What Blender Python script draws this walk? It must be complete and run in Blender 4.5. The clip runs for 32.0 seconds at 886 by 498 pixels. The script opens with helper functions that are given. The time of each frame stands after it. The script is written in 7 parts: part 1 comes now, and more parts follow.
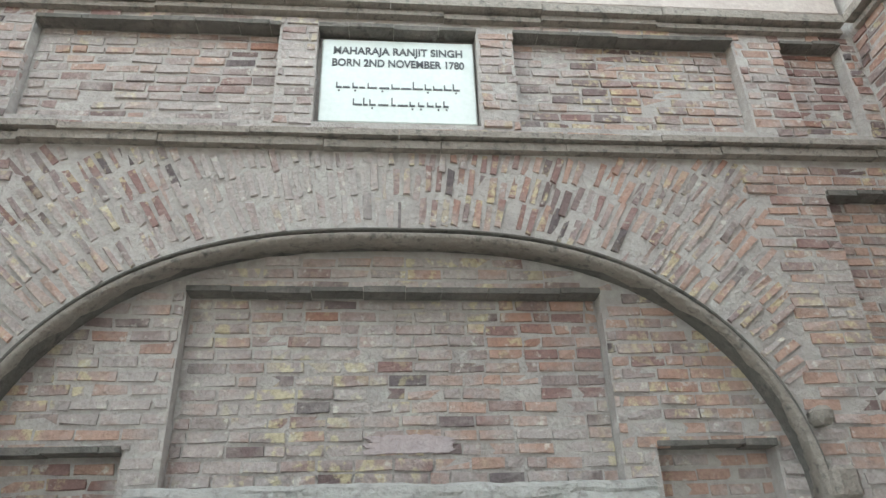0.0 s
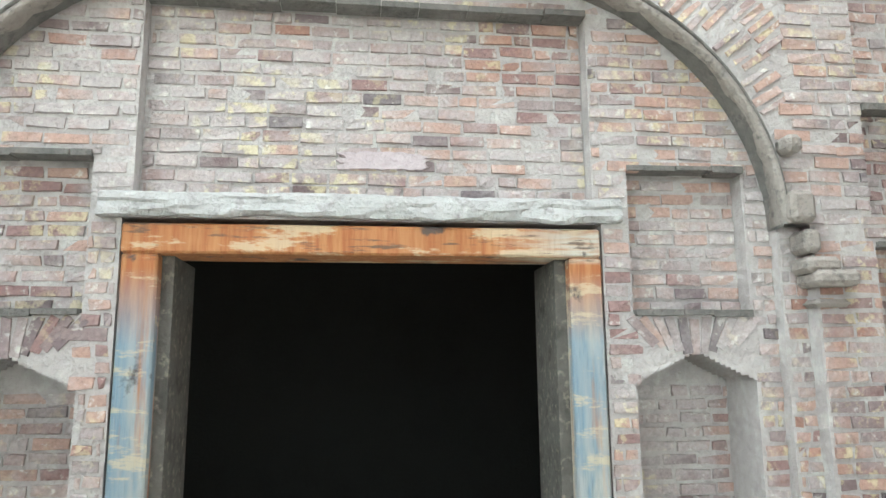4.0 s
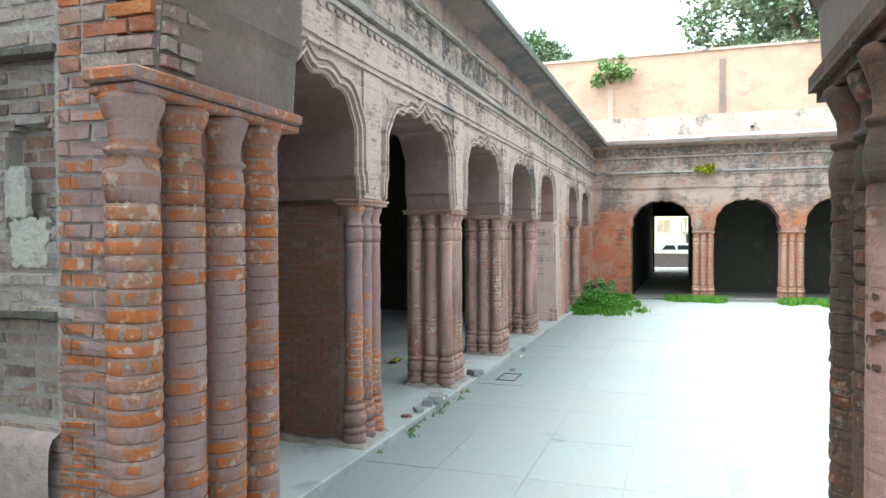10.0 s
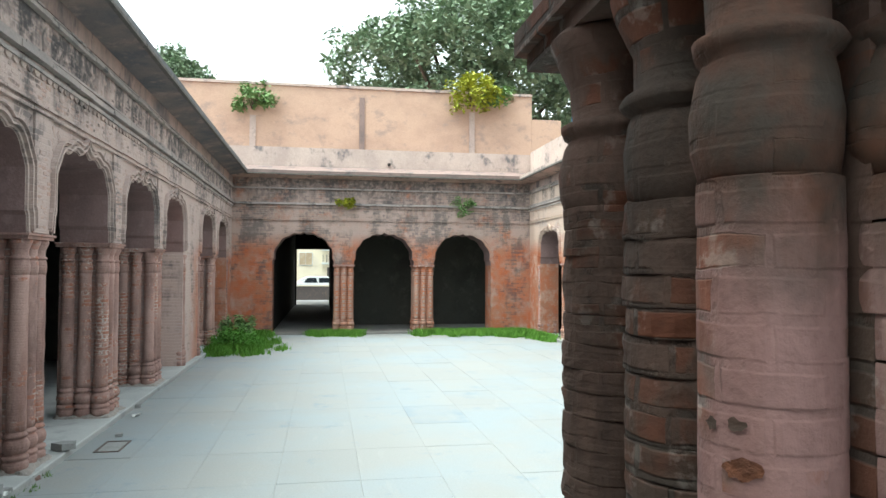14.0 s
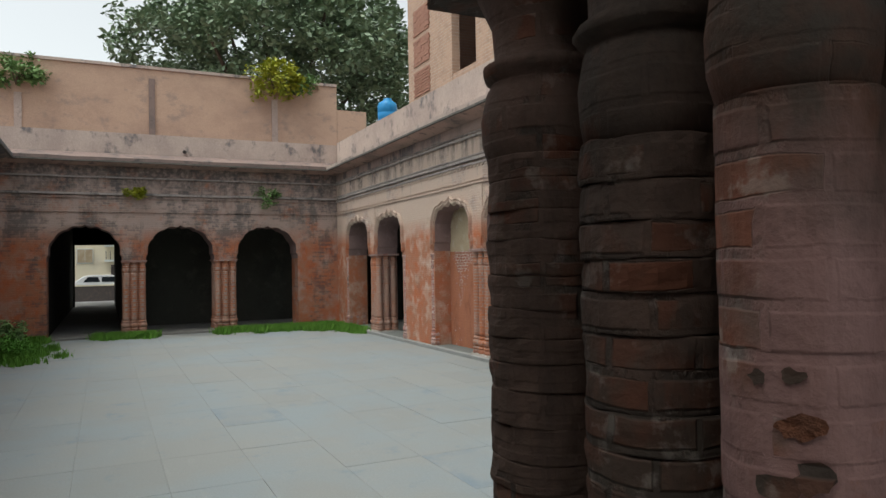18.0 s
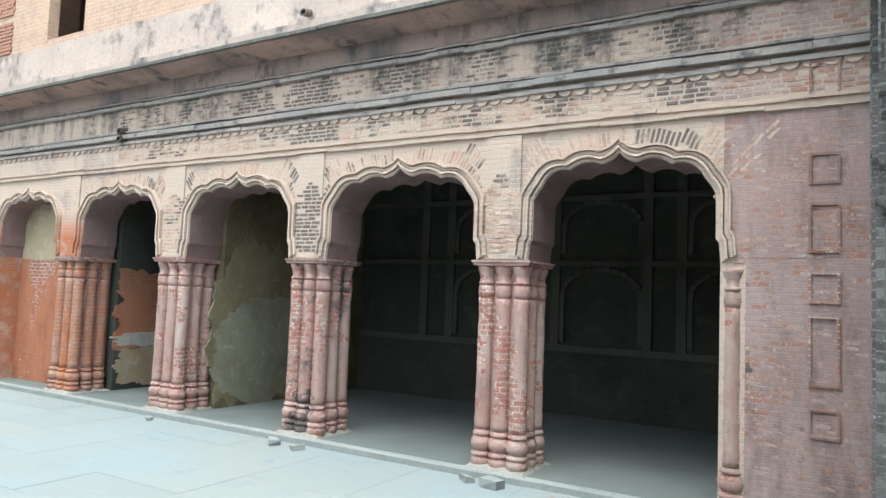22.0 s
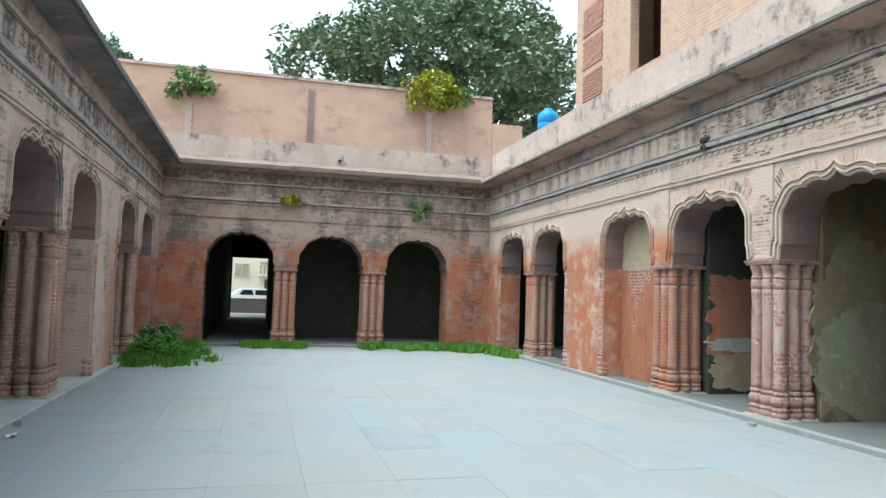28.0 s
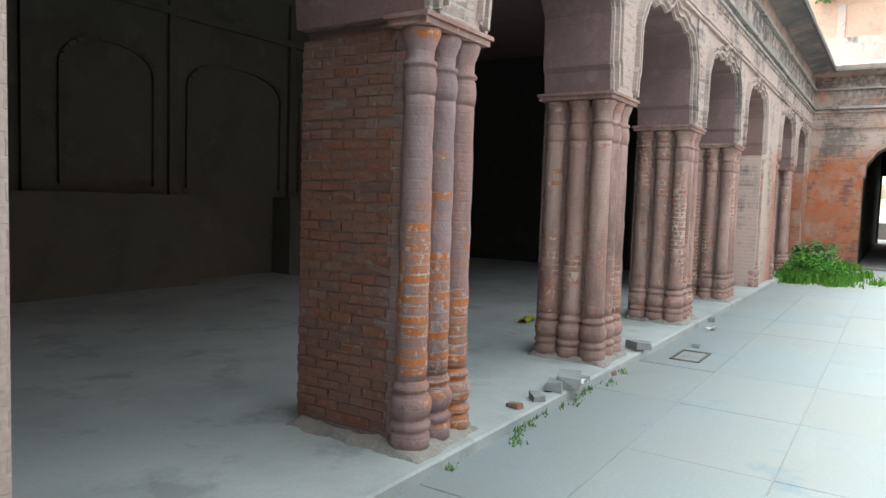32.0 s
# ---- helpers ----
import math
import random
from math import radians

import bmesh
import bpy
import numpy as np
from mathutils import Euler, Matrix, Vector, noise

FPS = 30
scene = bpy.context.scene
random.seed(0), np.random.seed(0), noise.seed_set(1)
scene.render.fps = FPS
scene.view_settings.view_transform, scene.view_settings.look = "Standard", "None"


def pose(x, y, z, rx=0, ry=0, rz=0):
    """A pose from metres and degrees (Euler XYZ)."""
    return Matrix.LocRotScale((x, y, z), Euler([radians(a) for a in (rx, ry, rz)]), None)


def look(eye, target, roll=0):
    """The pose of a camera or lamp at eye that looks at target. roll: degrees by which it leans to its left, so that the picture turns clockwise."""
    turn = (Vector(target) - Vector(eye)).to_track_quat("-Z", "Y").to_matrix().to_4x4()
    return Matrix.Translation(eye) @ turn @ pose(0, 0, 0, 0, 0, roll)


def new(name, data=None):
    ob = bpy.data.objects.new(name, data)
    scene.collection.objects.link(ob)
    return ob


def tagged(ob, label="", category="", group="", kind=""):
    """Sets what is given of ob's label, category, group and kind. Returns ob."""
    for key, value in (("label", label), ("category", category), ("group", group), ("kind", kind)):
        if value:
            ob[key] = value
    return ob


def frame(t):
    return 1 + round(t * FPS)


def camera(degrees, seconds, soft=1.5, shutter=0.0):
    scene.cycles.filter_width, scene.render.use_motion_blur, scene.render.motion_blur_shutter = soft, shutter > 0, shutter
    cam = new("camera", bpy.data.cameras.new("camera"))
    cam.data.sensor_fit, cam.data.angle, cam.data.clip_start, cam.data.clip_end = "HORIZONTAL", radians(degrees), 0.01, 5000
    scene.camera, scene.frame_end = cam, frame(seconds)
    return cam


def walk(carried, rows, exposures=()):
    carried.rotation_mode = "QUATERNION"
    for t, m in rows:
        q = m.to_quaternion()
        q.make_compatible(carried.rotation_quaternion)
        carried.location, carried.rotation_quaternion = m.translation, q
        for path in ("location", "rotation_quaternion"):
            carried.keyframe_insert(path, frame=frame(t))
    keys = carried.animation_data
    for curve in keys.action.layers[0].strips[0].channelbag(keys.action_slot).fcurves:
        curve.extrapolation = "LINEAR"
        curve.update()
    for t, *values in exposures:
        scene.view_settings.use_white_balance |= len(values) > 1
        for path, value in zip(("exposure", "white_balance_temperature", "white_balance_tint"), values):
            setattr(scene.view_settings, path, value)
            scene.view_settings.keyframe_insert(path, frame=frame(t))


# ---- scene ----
cam = camera(64.84, 32.0)
# seconds, eye x, y, z, heading, pitch, roll
ROWS = [
    (0.0, 0.246, -0.052, 2.292, -5.44, 27.46, -1.90),
    (0.5, 0.255, -0.028, 2.278, -5.62, 25.35, -2.04),
    (1.0, 0.265, -0.029, 2.243, -5.74, 23.32, -1.89),
    (1.5, 0.261, -0.001, 2.234, -5.32, 19.83, -1.11),
    (2.0, 0.285, -0.008, 2.181, -6.11, 18.17, -1.27),
    (2.5, 0.295, 0.003, 2.148, -5.42, 16.11, -0.42),
    (4.5, 0.270, 0.061, 2.055, -8.57, 7.54, -0.79),
    (5.0, 0.281, 0.062, 2.046, -12.22, 5.79, -0.79),
    (5.5, 0.322, 0.035, 2.044, -16.19, 5.37, -1.04),
    (6.0, 0.392, 0.004, 2.059, -18.35, 4.35, -1.11),
    (6.5, 0.469, -0.055, 2.065, -21.62, 5.63, -0.87),
    (7.0, 0.549, -0.136, 2.032, -25.48, 5.59, -1.19),
    (7.5, 0.652, -0.198, 1.999, -30.52, 3.79, -1.16),
    (8.0, 0.736, -0.276, 1.964, -39.40, 1.53, -0.53),
    (8.5, 0.843, -0.317, 1.946, -49.32, 0.25, -0.71),
    (9.0, 0.880, -0.318, 1.940, -57.35, 0.56, -0.53),
    (9.5, 0.884, -0.294, 1.918, -64.67, -0.56, 0.07),
    (10.0, 0.879, -0.304, 1.899, -71.00, -0.93, -0.18),
    (10.5, 0.937, -0.332, 1.875, -77.31, -2.21, 0.41),
    (11.0, 1.088, -0.352, 1.850, -78.70, -3.00, -1.09),
    (11.5, 1.237, -0.383, 1.851, -79.63, -3.62, 0.47),
    (12.0, 1.379, -0.316, 1.850, -82.13, -2.38, 0.59),
    (12.5, 1.540, -0.186, 1.853, -86.68, -1.97, -0.97),
    (13.0, 1.720, -0.182, 1.851, -91.11, -1.85, -1.11),
    (13.5, 1.913, -0.260, 1.883, -94.83, -0.35, 0.23),
    (14.0, 2.039, -0.300, 1.919, -99.64, 1.74, 0.26),
    (14.5, 2.186, -0.258, 1.982, -106.40, 6.03, 0.15),
    (15.0, 2.261, -0.238, 2.037, -111.51, 11.03, -1.77),
    (15.5, 2.256, -0.235, 2.092, -113.76, 15.97, -1.94),
    (17.5, 2.266, -0.186, 1.937, -116.17, 6.46, -1.50),
    (18.0, 2.278, -0.176, 1.867, -115.82, 1.11, -1.00),
    (18.5, 2.358, -0.225, 1.667, -115.69, -5.00, -0.74),
    (19.0, 2.500, -0.262, 1.599, -113.89, -10.66, -1.35),
    (19.5, 2.725, -0.269, 1.605, -112.67, -8.55, -0.18),
    (20.0, 2.958, -0.168, 1.634, -118.70, -2.96, -1.39),
    (20.5, 3.135, -0.138, 1.642, -125.62, -3.28, 1.01),
    (21.0, 3.351, -0.271, 1.664, -130.98, -1.36, 1.02),
    (21.5, 3.449, -0.354, 1.702, -138.62, 1.91, 1.75),
    (22.0, 3.589, -0.389, 1.729, -149.05, 3.98, 2.31),
    (22.5, 3.666, -0.358, 1.788, -158.68, 5.99, 2.73),
    (23.0, 3.687, -0.328, 1.804, -161.66, 7.24, 2.16),
    (23.5, 3.701, -0.326, 1.802, -161.03, 8.20, 2.12),
    (24.0, 3.718, -0.329, 1.771, -157.54, 7.97, 2.75),
    (24.5, 3.697, -0.344, 1.766, -153.48, 6.69, 2.46),
    (26.5, 3.769, -0.167, 1.733, -127.43, 4.35, 0.85),
    (27.0, 3.768, -0.159, 1.695, -119.87, 4.27, 1.83),
    (27.5, 3.797, -0.175, 1.655, -111.91, 4.32, 1.96),
    (28.0, 3.818, -0.230, 1.567, -104.56, 3.57, 1.75),
    (28.5, 3.796, -0.177, 1.543, -98.07, 3.13, 1.42),
    (29.0, 3.852, -0.145, 1.470, -90.94, 1.99, 1.00),
    (29.5, 3.861, -0.066, 1.433, -84.77, 2.84, -0.91),
    (30.0, 3.814, -0.002, 1.407, -76.64, 2.08, -0.99),
    (30.5, 3.750, 0.117, 1.397, -70.19, 0.32, -0.67),
    (31.0, 3.703, 0.236, 1.386, -65.32, -0.59, 0.78),
    (31.5, 3.634, 0.323, 1.366, -61.63, -2.40, 2.16),
    (32.0, 3.593, 0.423, 1.355, -56.95, -4.07, 1.88),
]


def eye_rows():
    out = []
    for t, x, y, z, heading, pitch, roll in ROWS:
        a, b = radians(heading), radians(pitch)
        ahead = Vector((-math.sin(a) * math.cos(b), math.cos(a) * math.cos(b), math.sin(b)))
        out.append((t, look((x, y, z), Vector((x, y, z)) + ahead, roll)))
    return out


EXPOSURES = [(0.0, 2.95, 6250, -4), (1.0, 2.95, 6250, -4), (2.0, 3.65, 6150, -5), (5.0, 3.95, 6150, -5), (7.0, 3.9, 6150, -5), (8.5, 3.7, 6100, -6), (10.0, 2.75, 6050, -6), (11.5, 2.5, 6020, -6), (13.0, 2.2, 6080, -5), (14.0, 2.05, 6250, -2), (15.0, 1.25, 6400, 1), (15.5, 0.9, 6500, 3), (17.5, 0.2, 6600, 4), (18.0, 0.65, 6600, 4), (19.0, 1.45, 6450, 0), (20.0, 1.75, 6700, 4), (21.0, 1.82, 6400, 0), (22.0, 1.85, 5900, -3), (23.0, 1.95, 5650, -6), (24.5, 2.0, 5650, -6), (26.5, 1.98, 5650, -4), (28.0, 1.6, 5850, -3), (29.0, 1.5, 6120, -3), (30.0, 1.85, 6100, -3), (32.0, 2.75, 6250, -2)]
walk(cam, eye_rows(), EXPOSURES)

# ---- light ----
world = bpy.data.worlds.new("sky")
scene.world = world
world.use_nodes = True
wn, wl = world.node_tree.nodes, world.node_tree.links
sky = wn.new("ShaderNodeTexSky")
sky.sky_type, sky.sun_disc = "NISHITA", False
sky.sun_elevation, sky.sun_rotation = radians(71), radians(-13)
sky.air_density, sky.dust_density, sky.ozone_density = 1.0, 3.0, 1.0
soft_sky = wn.new("ShaderNodeHueSaturation")
soft_sky.inputs["Saturation"].default_value = 0.22
wl.new(sky.outputs[0], soft_sky.inputs["Color"])
wl.new(soft_sky.outputs[0], wn["Background"].inputs["Color"])
wn["Background"].inputs["Strength"].default_value = 0.15

sun = new("sun", bpy.data.lights.new("sun", "SUN"))
sun.data.energy, sun.data.angle, sun.data.color = 0.75, radians(45), (1.0, 0.95, 0.88)
sun.matrix_world = look((-0.9, 4.0, 12.0), (0, 0, 0))


# ---- materials ----
def material(name, rough=0.85, metal=0.0):
    m = bpy.data.materials.new(name)
    m.use_nodes = True
    bs = m.node_tree.nodes["Principled BSDF"]
    bs.inputs["Roughness"].default_value, bs.inputs["Metallic"].default_value = rough, metal
    bs.inputs["Specular IOR Level"].default_value = 0.25
    return m, m.node_tree.nodes, m.node_tree.links, bs


def put(links, socket, value):
    if isinstance(value, (int, float)):
        socket.default_value = value
    elif isinstance(value, tuple):
        socket.default_value = (*value, 1.0) if len(value) == 3 and socket.type == "RGBA" else value
    else:
        links.new(value, socket)


def noise_fac(n, l, vec, scale, detail=4.0, low=0.4, high=0.6, rough=0.6):
    """Noise, pushed through a ramp from low to high."""
    tex = n.new("ShaderNodeTexNoise")
    tex.inputs["Scale"].default_value, tex.inputs["Detail"].default_value, tex.inputs["Roughness"].default_value = scale, detail, rough
    l.new(vec, tex.inputs["Vector"])
    ramp = n.new("ShaderNodeMapRange")
    ramp.inputs["From Min"].default_value, ramp.inputs["From Max"].default_value = low, high
    l.new(tex.outputs["Fac"], ramp.inputs["Value"])
    return ramp.outputs["Result"]


def blend(n, l, fac, a, b, mode="MIX"):
    mix = n.new("ShaderNodeMix")
    mix.data_type, mix.blend_type = "RGBA", mode
    put(l, mix.inputs["Factor"], fac)
    put(l, mix.inputs["A"], a)
    put(l, mix.inputs["B"], b)
    return mix.outputs["Result"]


def times(n, l, a, b, op="MULTIPLY"):
    node = n.new("ShaderNodeMath")
    node.operation, node.use_clamp = op, True
    put(l, node.inputs[0], a)
    put(l, node.inputs[1], b)
    return node.outputs[0]


def place_vec(n, l, stretch=(1, 1, 1)):
    geo = n.new("ShaderNodeNewGeometry")
    mapping = n.new("ShaderNodeMapping")
    mapping.inputs["Scale"].default_value = stretch
    l.new(geo.outputs["Position"], mapping.inputs["Vector"])
    return mapping.outputs["Vector"]


def finish(n, l, bs, colour, height, strength=0.6, distance=0.01):
    put(l, bs.inputs["Base Color"], colour)
    bump = n.new("ShaderNodeBump")
    bump.inputs["Strength"].default_value, bump.inputs["Distance"].default_value = strength, distance
    put(l, bump.inputs["Height"], height)
    l.new(bump.outputs["Normal"], bs.inputs["Normal"])


def washed(n, l, pos, stains):
    """Where rain from the parapet has blackened a wall: the frieze, and runs of (place along x, half width, strength)."""
    sep = n.new("ShaderNodeSeparateXYZ")
    l.new(pos, sep.inputs[0])
    up = n.new("ShaderNodeMapRange")
    for key, v in (("From Min", 3.2), ("From Max", 3.9), ("To Max", 0.07)):
        up.inputs[key].default_value = v
    l.new(sep.outputs[2], up.inputs["Value"])
    total = up.outputs["Result"]
    for x, half, strong in stains:
        off = n.new("ShaderNodeMath")
        off.operation = "SUBTRACT"
        l.new(sep.outputs[0], off.inputs[0])
        off.inputs[1].default_value = x
        size = n.new("ShaderNodeMath")
        size.operation = "ABSOLUTE"
        l.new(off.outputs[0], size.inputs[0])
        run = n.new("ShaderNodeMapRange")
        for key, v in (("From Min", half * 1.6), ("From Max", half * 0.4), ("To Max", strong)):
            run.inputs[key].default_value = v
        l.new(size.outputs[0], run.inputs["Value"])
        total = times(n, l, total, run.outputs["Result"], "ADD")
    return total


def streaked(n, l, col, z0, z1, amount, fine=2.4):
    """Black rain streaks that run down from the eaves and break off unevenly."""
    sep = n.new("ShaderNodeSeparateXYZ")
    l.new(place_vec(n, l), sep.inputs[0])
    up = n.new("ShaderNodeMapRange")
    for key, v in (("From Min", z0), ("From Max", z1), ("To Max", 0.34)):
        up.inputs[key].default_value = v
    l.new(sep.outputs[2], up.inputs["Value"])
    tex = n.new("ShaderNodeTexNoise")
    tex.inputs["Scale"].default_value, tex.inputs["Detail"].default_value, tex.inputs["Roughness"].default_value = fine, 8.0, 0.66
    l.new(place_vec(n, l, (1.0, 1.0, 0.13)), tex.inputs["Vector"])
    both = n.new("ShaderNodeMath")
    l.new(tex.outputs["Fac"], both.inputs[0])
    l.new(up.outputs["Result"], both.inputs[1])
    cut = n.new("ShaderNodeMapRange")
    cut.inputs["From Min"].default_value, cut.inputs["From Max"].default_value = 0.63, 0.80
    l.new(both.outputs[0], cut.inputs["Value"])
    broken = times(n, l, cut.outputs["Result"], noise_fac(n, l, place_vec(n, l), 9.0, 6, 0.3, 0.55))
    return blend(n, l, times(n, l, broken, amount), col, (0.06, 0.06, 0.062))


def masonry(name, axis, bricks, mortar, film, film_cover, orange=0.0, soot=0.0, fleck=0.5, course=0.066, relief=0.8, wash=None, stains=(), streaks=None):
    """Old brickwork in courses along x or y, part hidden under a worn lime film, with soot and lime flecks."""
    m, n, l, bs = material(name, 0.9)
    pos = place_vec(n, l)
    sep = n.new("ShaderNodeSeparateXYZ")
    l.new(pos, sep.inputs[0])
    com = n.new("ShaderNodeCombineXYZ")
    l.new(sep.outputs["XYZ".index(axis.upper())], com.inputs[0])
    l.new(sep.outputs[2], com.inputs[1])
    wob = n.new("ShaderNodeTexNoise")
    wob.inputs["Scale"].default_value, wob.inputs["Detail"].default_value = 5.0, 3.0
    l.new(pos, wob.inputs["Vector"])
    add = n.new("ShaderNodeVectorMath")
    add.operation = "MULTIPLY_ADD"
    l.new(wob.outputs["Color"], add.inputs[0])
    add.inputs[1].default_value = (0.03, 0.03, 0)
    l.new(com.outputs[0], add.inputs[2])
    br = n.new("ShaderNodeTexBrick")
    l.new(add.outputs[0], br.inputs["Vector"])
    for key, v in (("Scale", 1.0), ("Brick Width", 0.2), ("Row Height", course), ("Mortar Size", 0.008), ("Mortar Smooth", 0.4), ("Bias", 0.0)):
        br.inputs[key].default_value = v
    br.offset_frequency, br.squash = 2, 1.0
    put(l, br.inputs["Color1"], bricks[0])
    put(l, br.inputs["Color2"], bricks[1])
    put(l, br.inputs["Mortar"], mortar)
    col = br.outputs["Color"]
    col = blend(n, l, times(n, l, noise_fac(n, l, pos, 7.0, 3, 0.5, 0.65), 0.55), col, bricks[2])
    if orange:
        col = blend(n, l, times(n, l, noise_fac(n, l, pos, 1.6, 5, 0.52, 0.62), orange), col, (0.42, 0.13, 0.05))
    col = blend(n, l, times(n, l, noise_fac(n, l, pos, 1.1, 6, 0.62 - 0.3 * film_cover, 0.75 - 0.3 * film_cover, 0.68), 0.88), col, film)
    if wash:
        high = n.new("ShaderNodeMapRange")
        high.inputs["From Min"].default_value, high.inputs["From Max"].default_value = wash[0] + 0.25, wash[0] - 0.25
        l.new(sep.outputs[2], high.inputs["Value"])
        near = n.new("ShaderNodeMapRange")
        near.inputs["From Min"].default_value, near.inputs["From Max"].default_value = wash[1] - 0.6, wash[1] + 0.6
        l.new(sep.outputs[0], near.inputs["Value"])
        ochre = blend(n, l, noise_fac(n, l, pos, 4.0, 5, 0.35, 0.65), (0.43, 0.12, 0.045), (0.36, 0.165, 0.10))
        worn = times(n, l, noise_fac(n, l, pos, 1.8, 6, 0.32, 0.52, 0.65), 0.92)
        col = blend(n, l, times(n, l, times(n, l, high.outputs["Result"], near.outputs["Result"]), worn), col, ochre)
    if soot:
        single = n.new("ShaderNodeTexBrick")
        l.new(add.outputs[0], single.inputs["Vector"])
        for key, v in (("Scale", 1.0), ("Brick Width", 0.2), ("Row Height", course), ("Mortar Size", 0.006), ("Mortar Smooth", 0.3), ("Bias", 0.0)):
            single.inputs[key].default_value = v
        put(l, single.inputs["Color1"], (0.0, 0.0, 0.0))
        put(l, single.inputs["Color2"], (1.0, 1.0, 1.0))
        put(l, single.inputs["Mortar"], (0.25, 0.25, 0.25))
        smoky = n.new("ShaderNodeTexNoise")
        smoky.inputs["Scale"].default_value, smoky.inputs["Detail"].default_value, smoky.inputs["Roughness"].default_value = 1.2, 8.0, 0.72
        l.new(place_vec(n, l, (1.0, 1.0, 0.5)), smoky.inputs["Vector"])
        each = n.new("ShaderNodeMath")
        each.operation = "MULTIPLY_ADD"
        l.new(single.outputs["Color"], each.inputs[0])
        each.inputs[1].default_value = 0.12
        put(l, each.inputs[2], times(n, l, smoky.outputs["Fac"], washed(n, l, pos, stains), "ADD") if stains else smoky.outputs["Fac"])
        sooty = n.new("ShaderNodeMapRange")
        sooty.inputs["From Min"].default_value, sooty.inputs["From Max"].default_value = 0.70 - 0.08 * soot, 0.82 - 0.08 * soot
        l.new(each.outputs[0], sooty.inputs["Value"])
        col = blend(n, l, times(n, l, sooty.outputs["Result"], 0.7), col, (0.085, 0.083, 0.085))
        runs = place_vec(n, l, (1.0, 1.0, 0.25))
        col = blend(n, l, times(n, l, noise_fac(n, l, runs, 1.3, 8, 0.60, 0.72, 0.72), 0.3 * soot), col, (0.075, 0.078, 0.085))
    if streaks:
        col = streaked(n, l, col, *streaks)
    if fleck:
        col = blend(n, l, times(n, l, noise_fac(n, l, pos, 26.0, 3, 0.64, 0.69), fleck), col, (0.6, 0.56, 0.5))
    col = blend(n, l, 0.12, col, noise_fac(n, l, pos, 60.0, 2, 0.2, 0.8), "OVERLAY")
    h = blend(n, l, 0.35, br.outputs["Fac"], noise_fac(n, l, pos, 38.0, 4, 0.2, 0.8))
    inv = n.new("ShaderNodeInvert")
    l.new(h, inv.inputs["Color"])
    finish(n, l, bs, col, inv.outputs[0], relief, 0.012)
    return m


def plain(name, base, second, third=None, scale=2.0, rough=0.9, relief=0.4, stretch=(1, 1, 1), fine=40.0, cover=0.5, grain=0.13):
    """A surface with broad stains and fine grain."""
    m, n, l, bs = material(name, rough)
    pos = place_vec(n, l, stretch)
    col = blend(n, l, noise_fac(n, l, pos, scale, 6, 0.62 - 0.25 * cover, 0.85 - 0.25 * cover, 0.65), base, second)
    if third:
        col = blend(n, l, times(n, l, noise_fac(n, l, pos, scale * 3.1, 7, 0.54, 0.66, 0.66), 0.8), col, third)
    col = blend(n, l, grain, col, noise_fac(n, l, pos, fine, 3, 0.2, 0.8), "OVERLAY")
    finish(n, l, bs, col, noise_fac(n, l, pos, fine, 5, 0.2, 0.8), relief, 0.01)
    return m


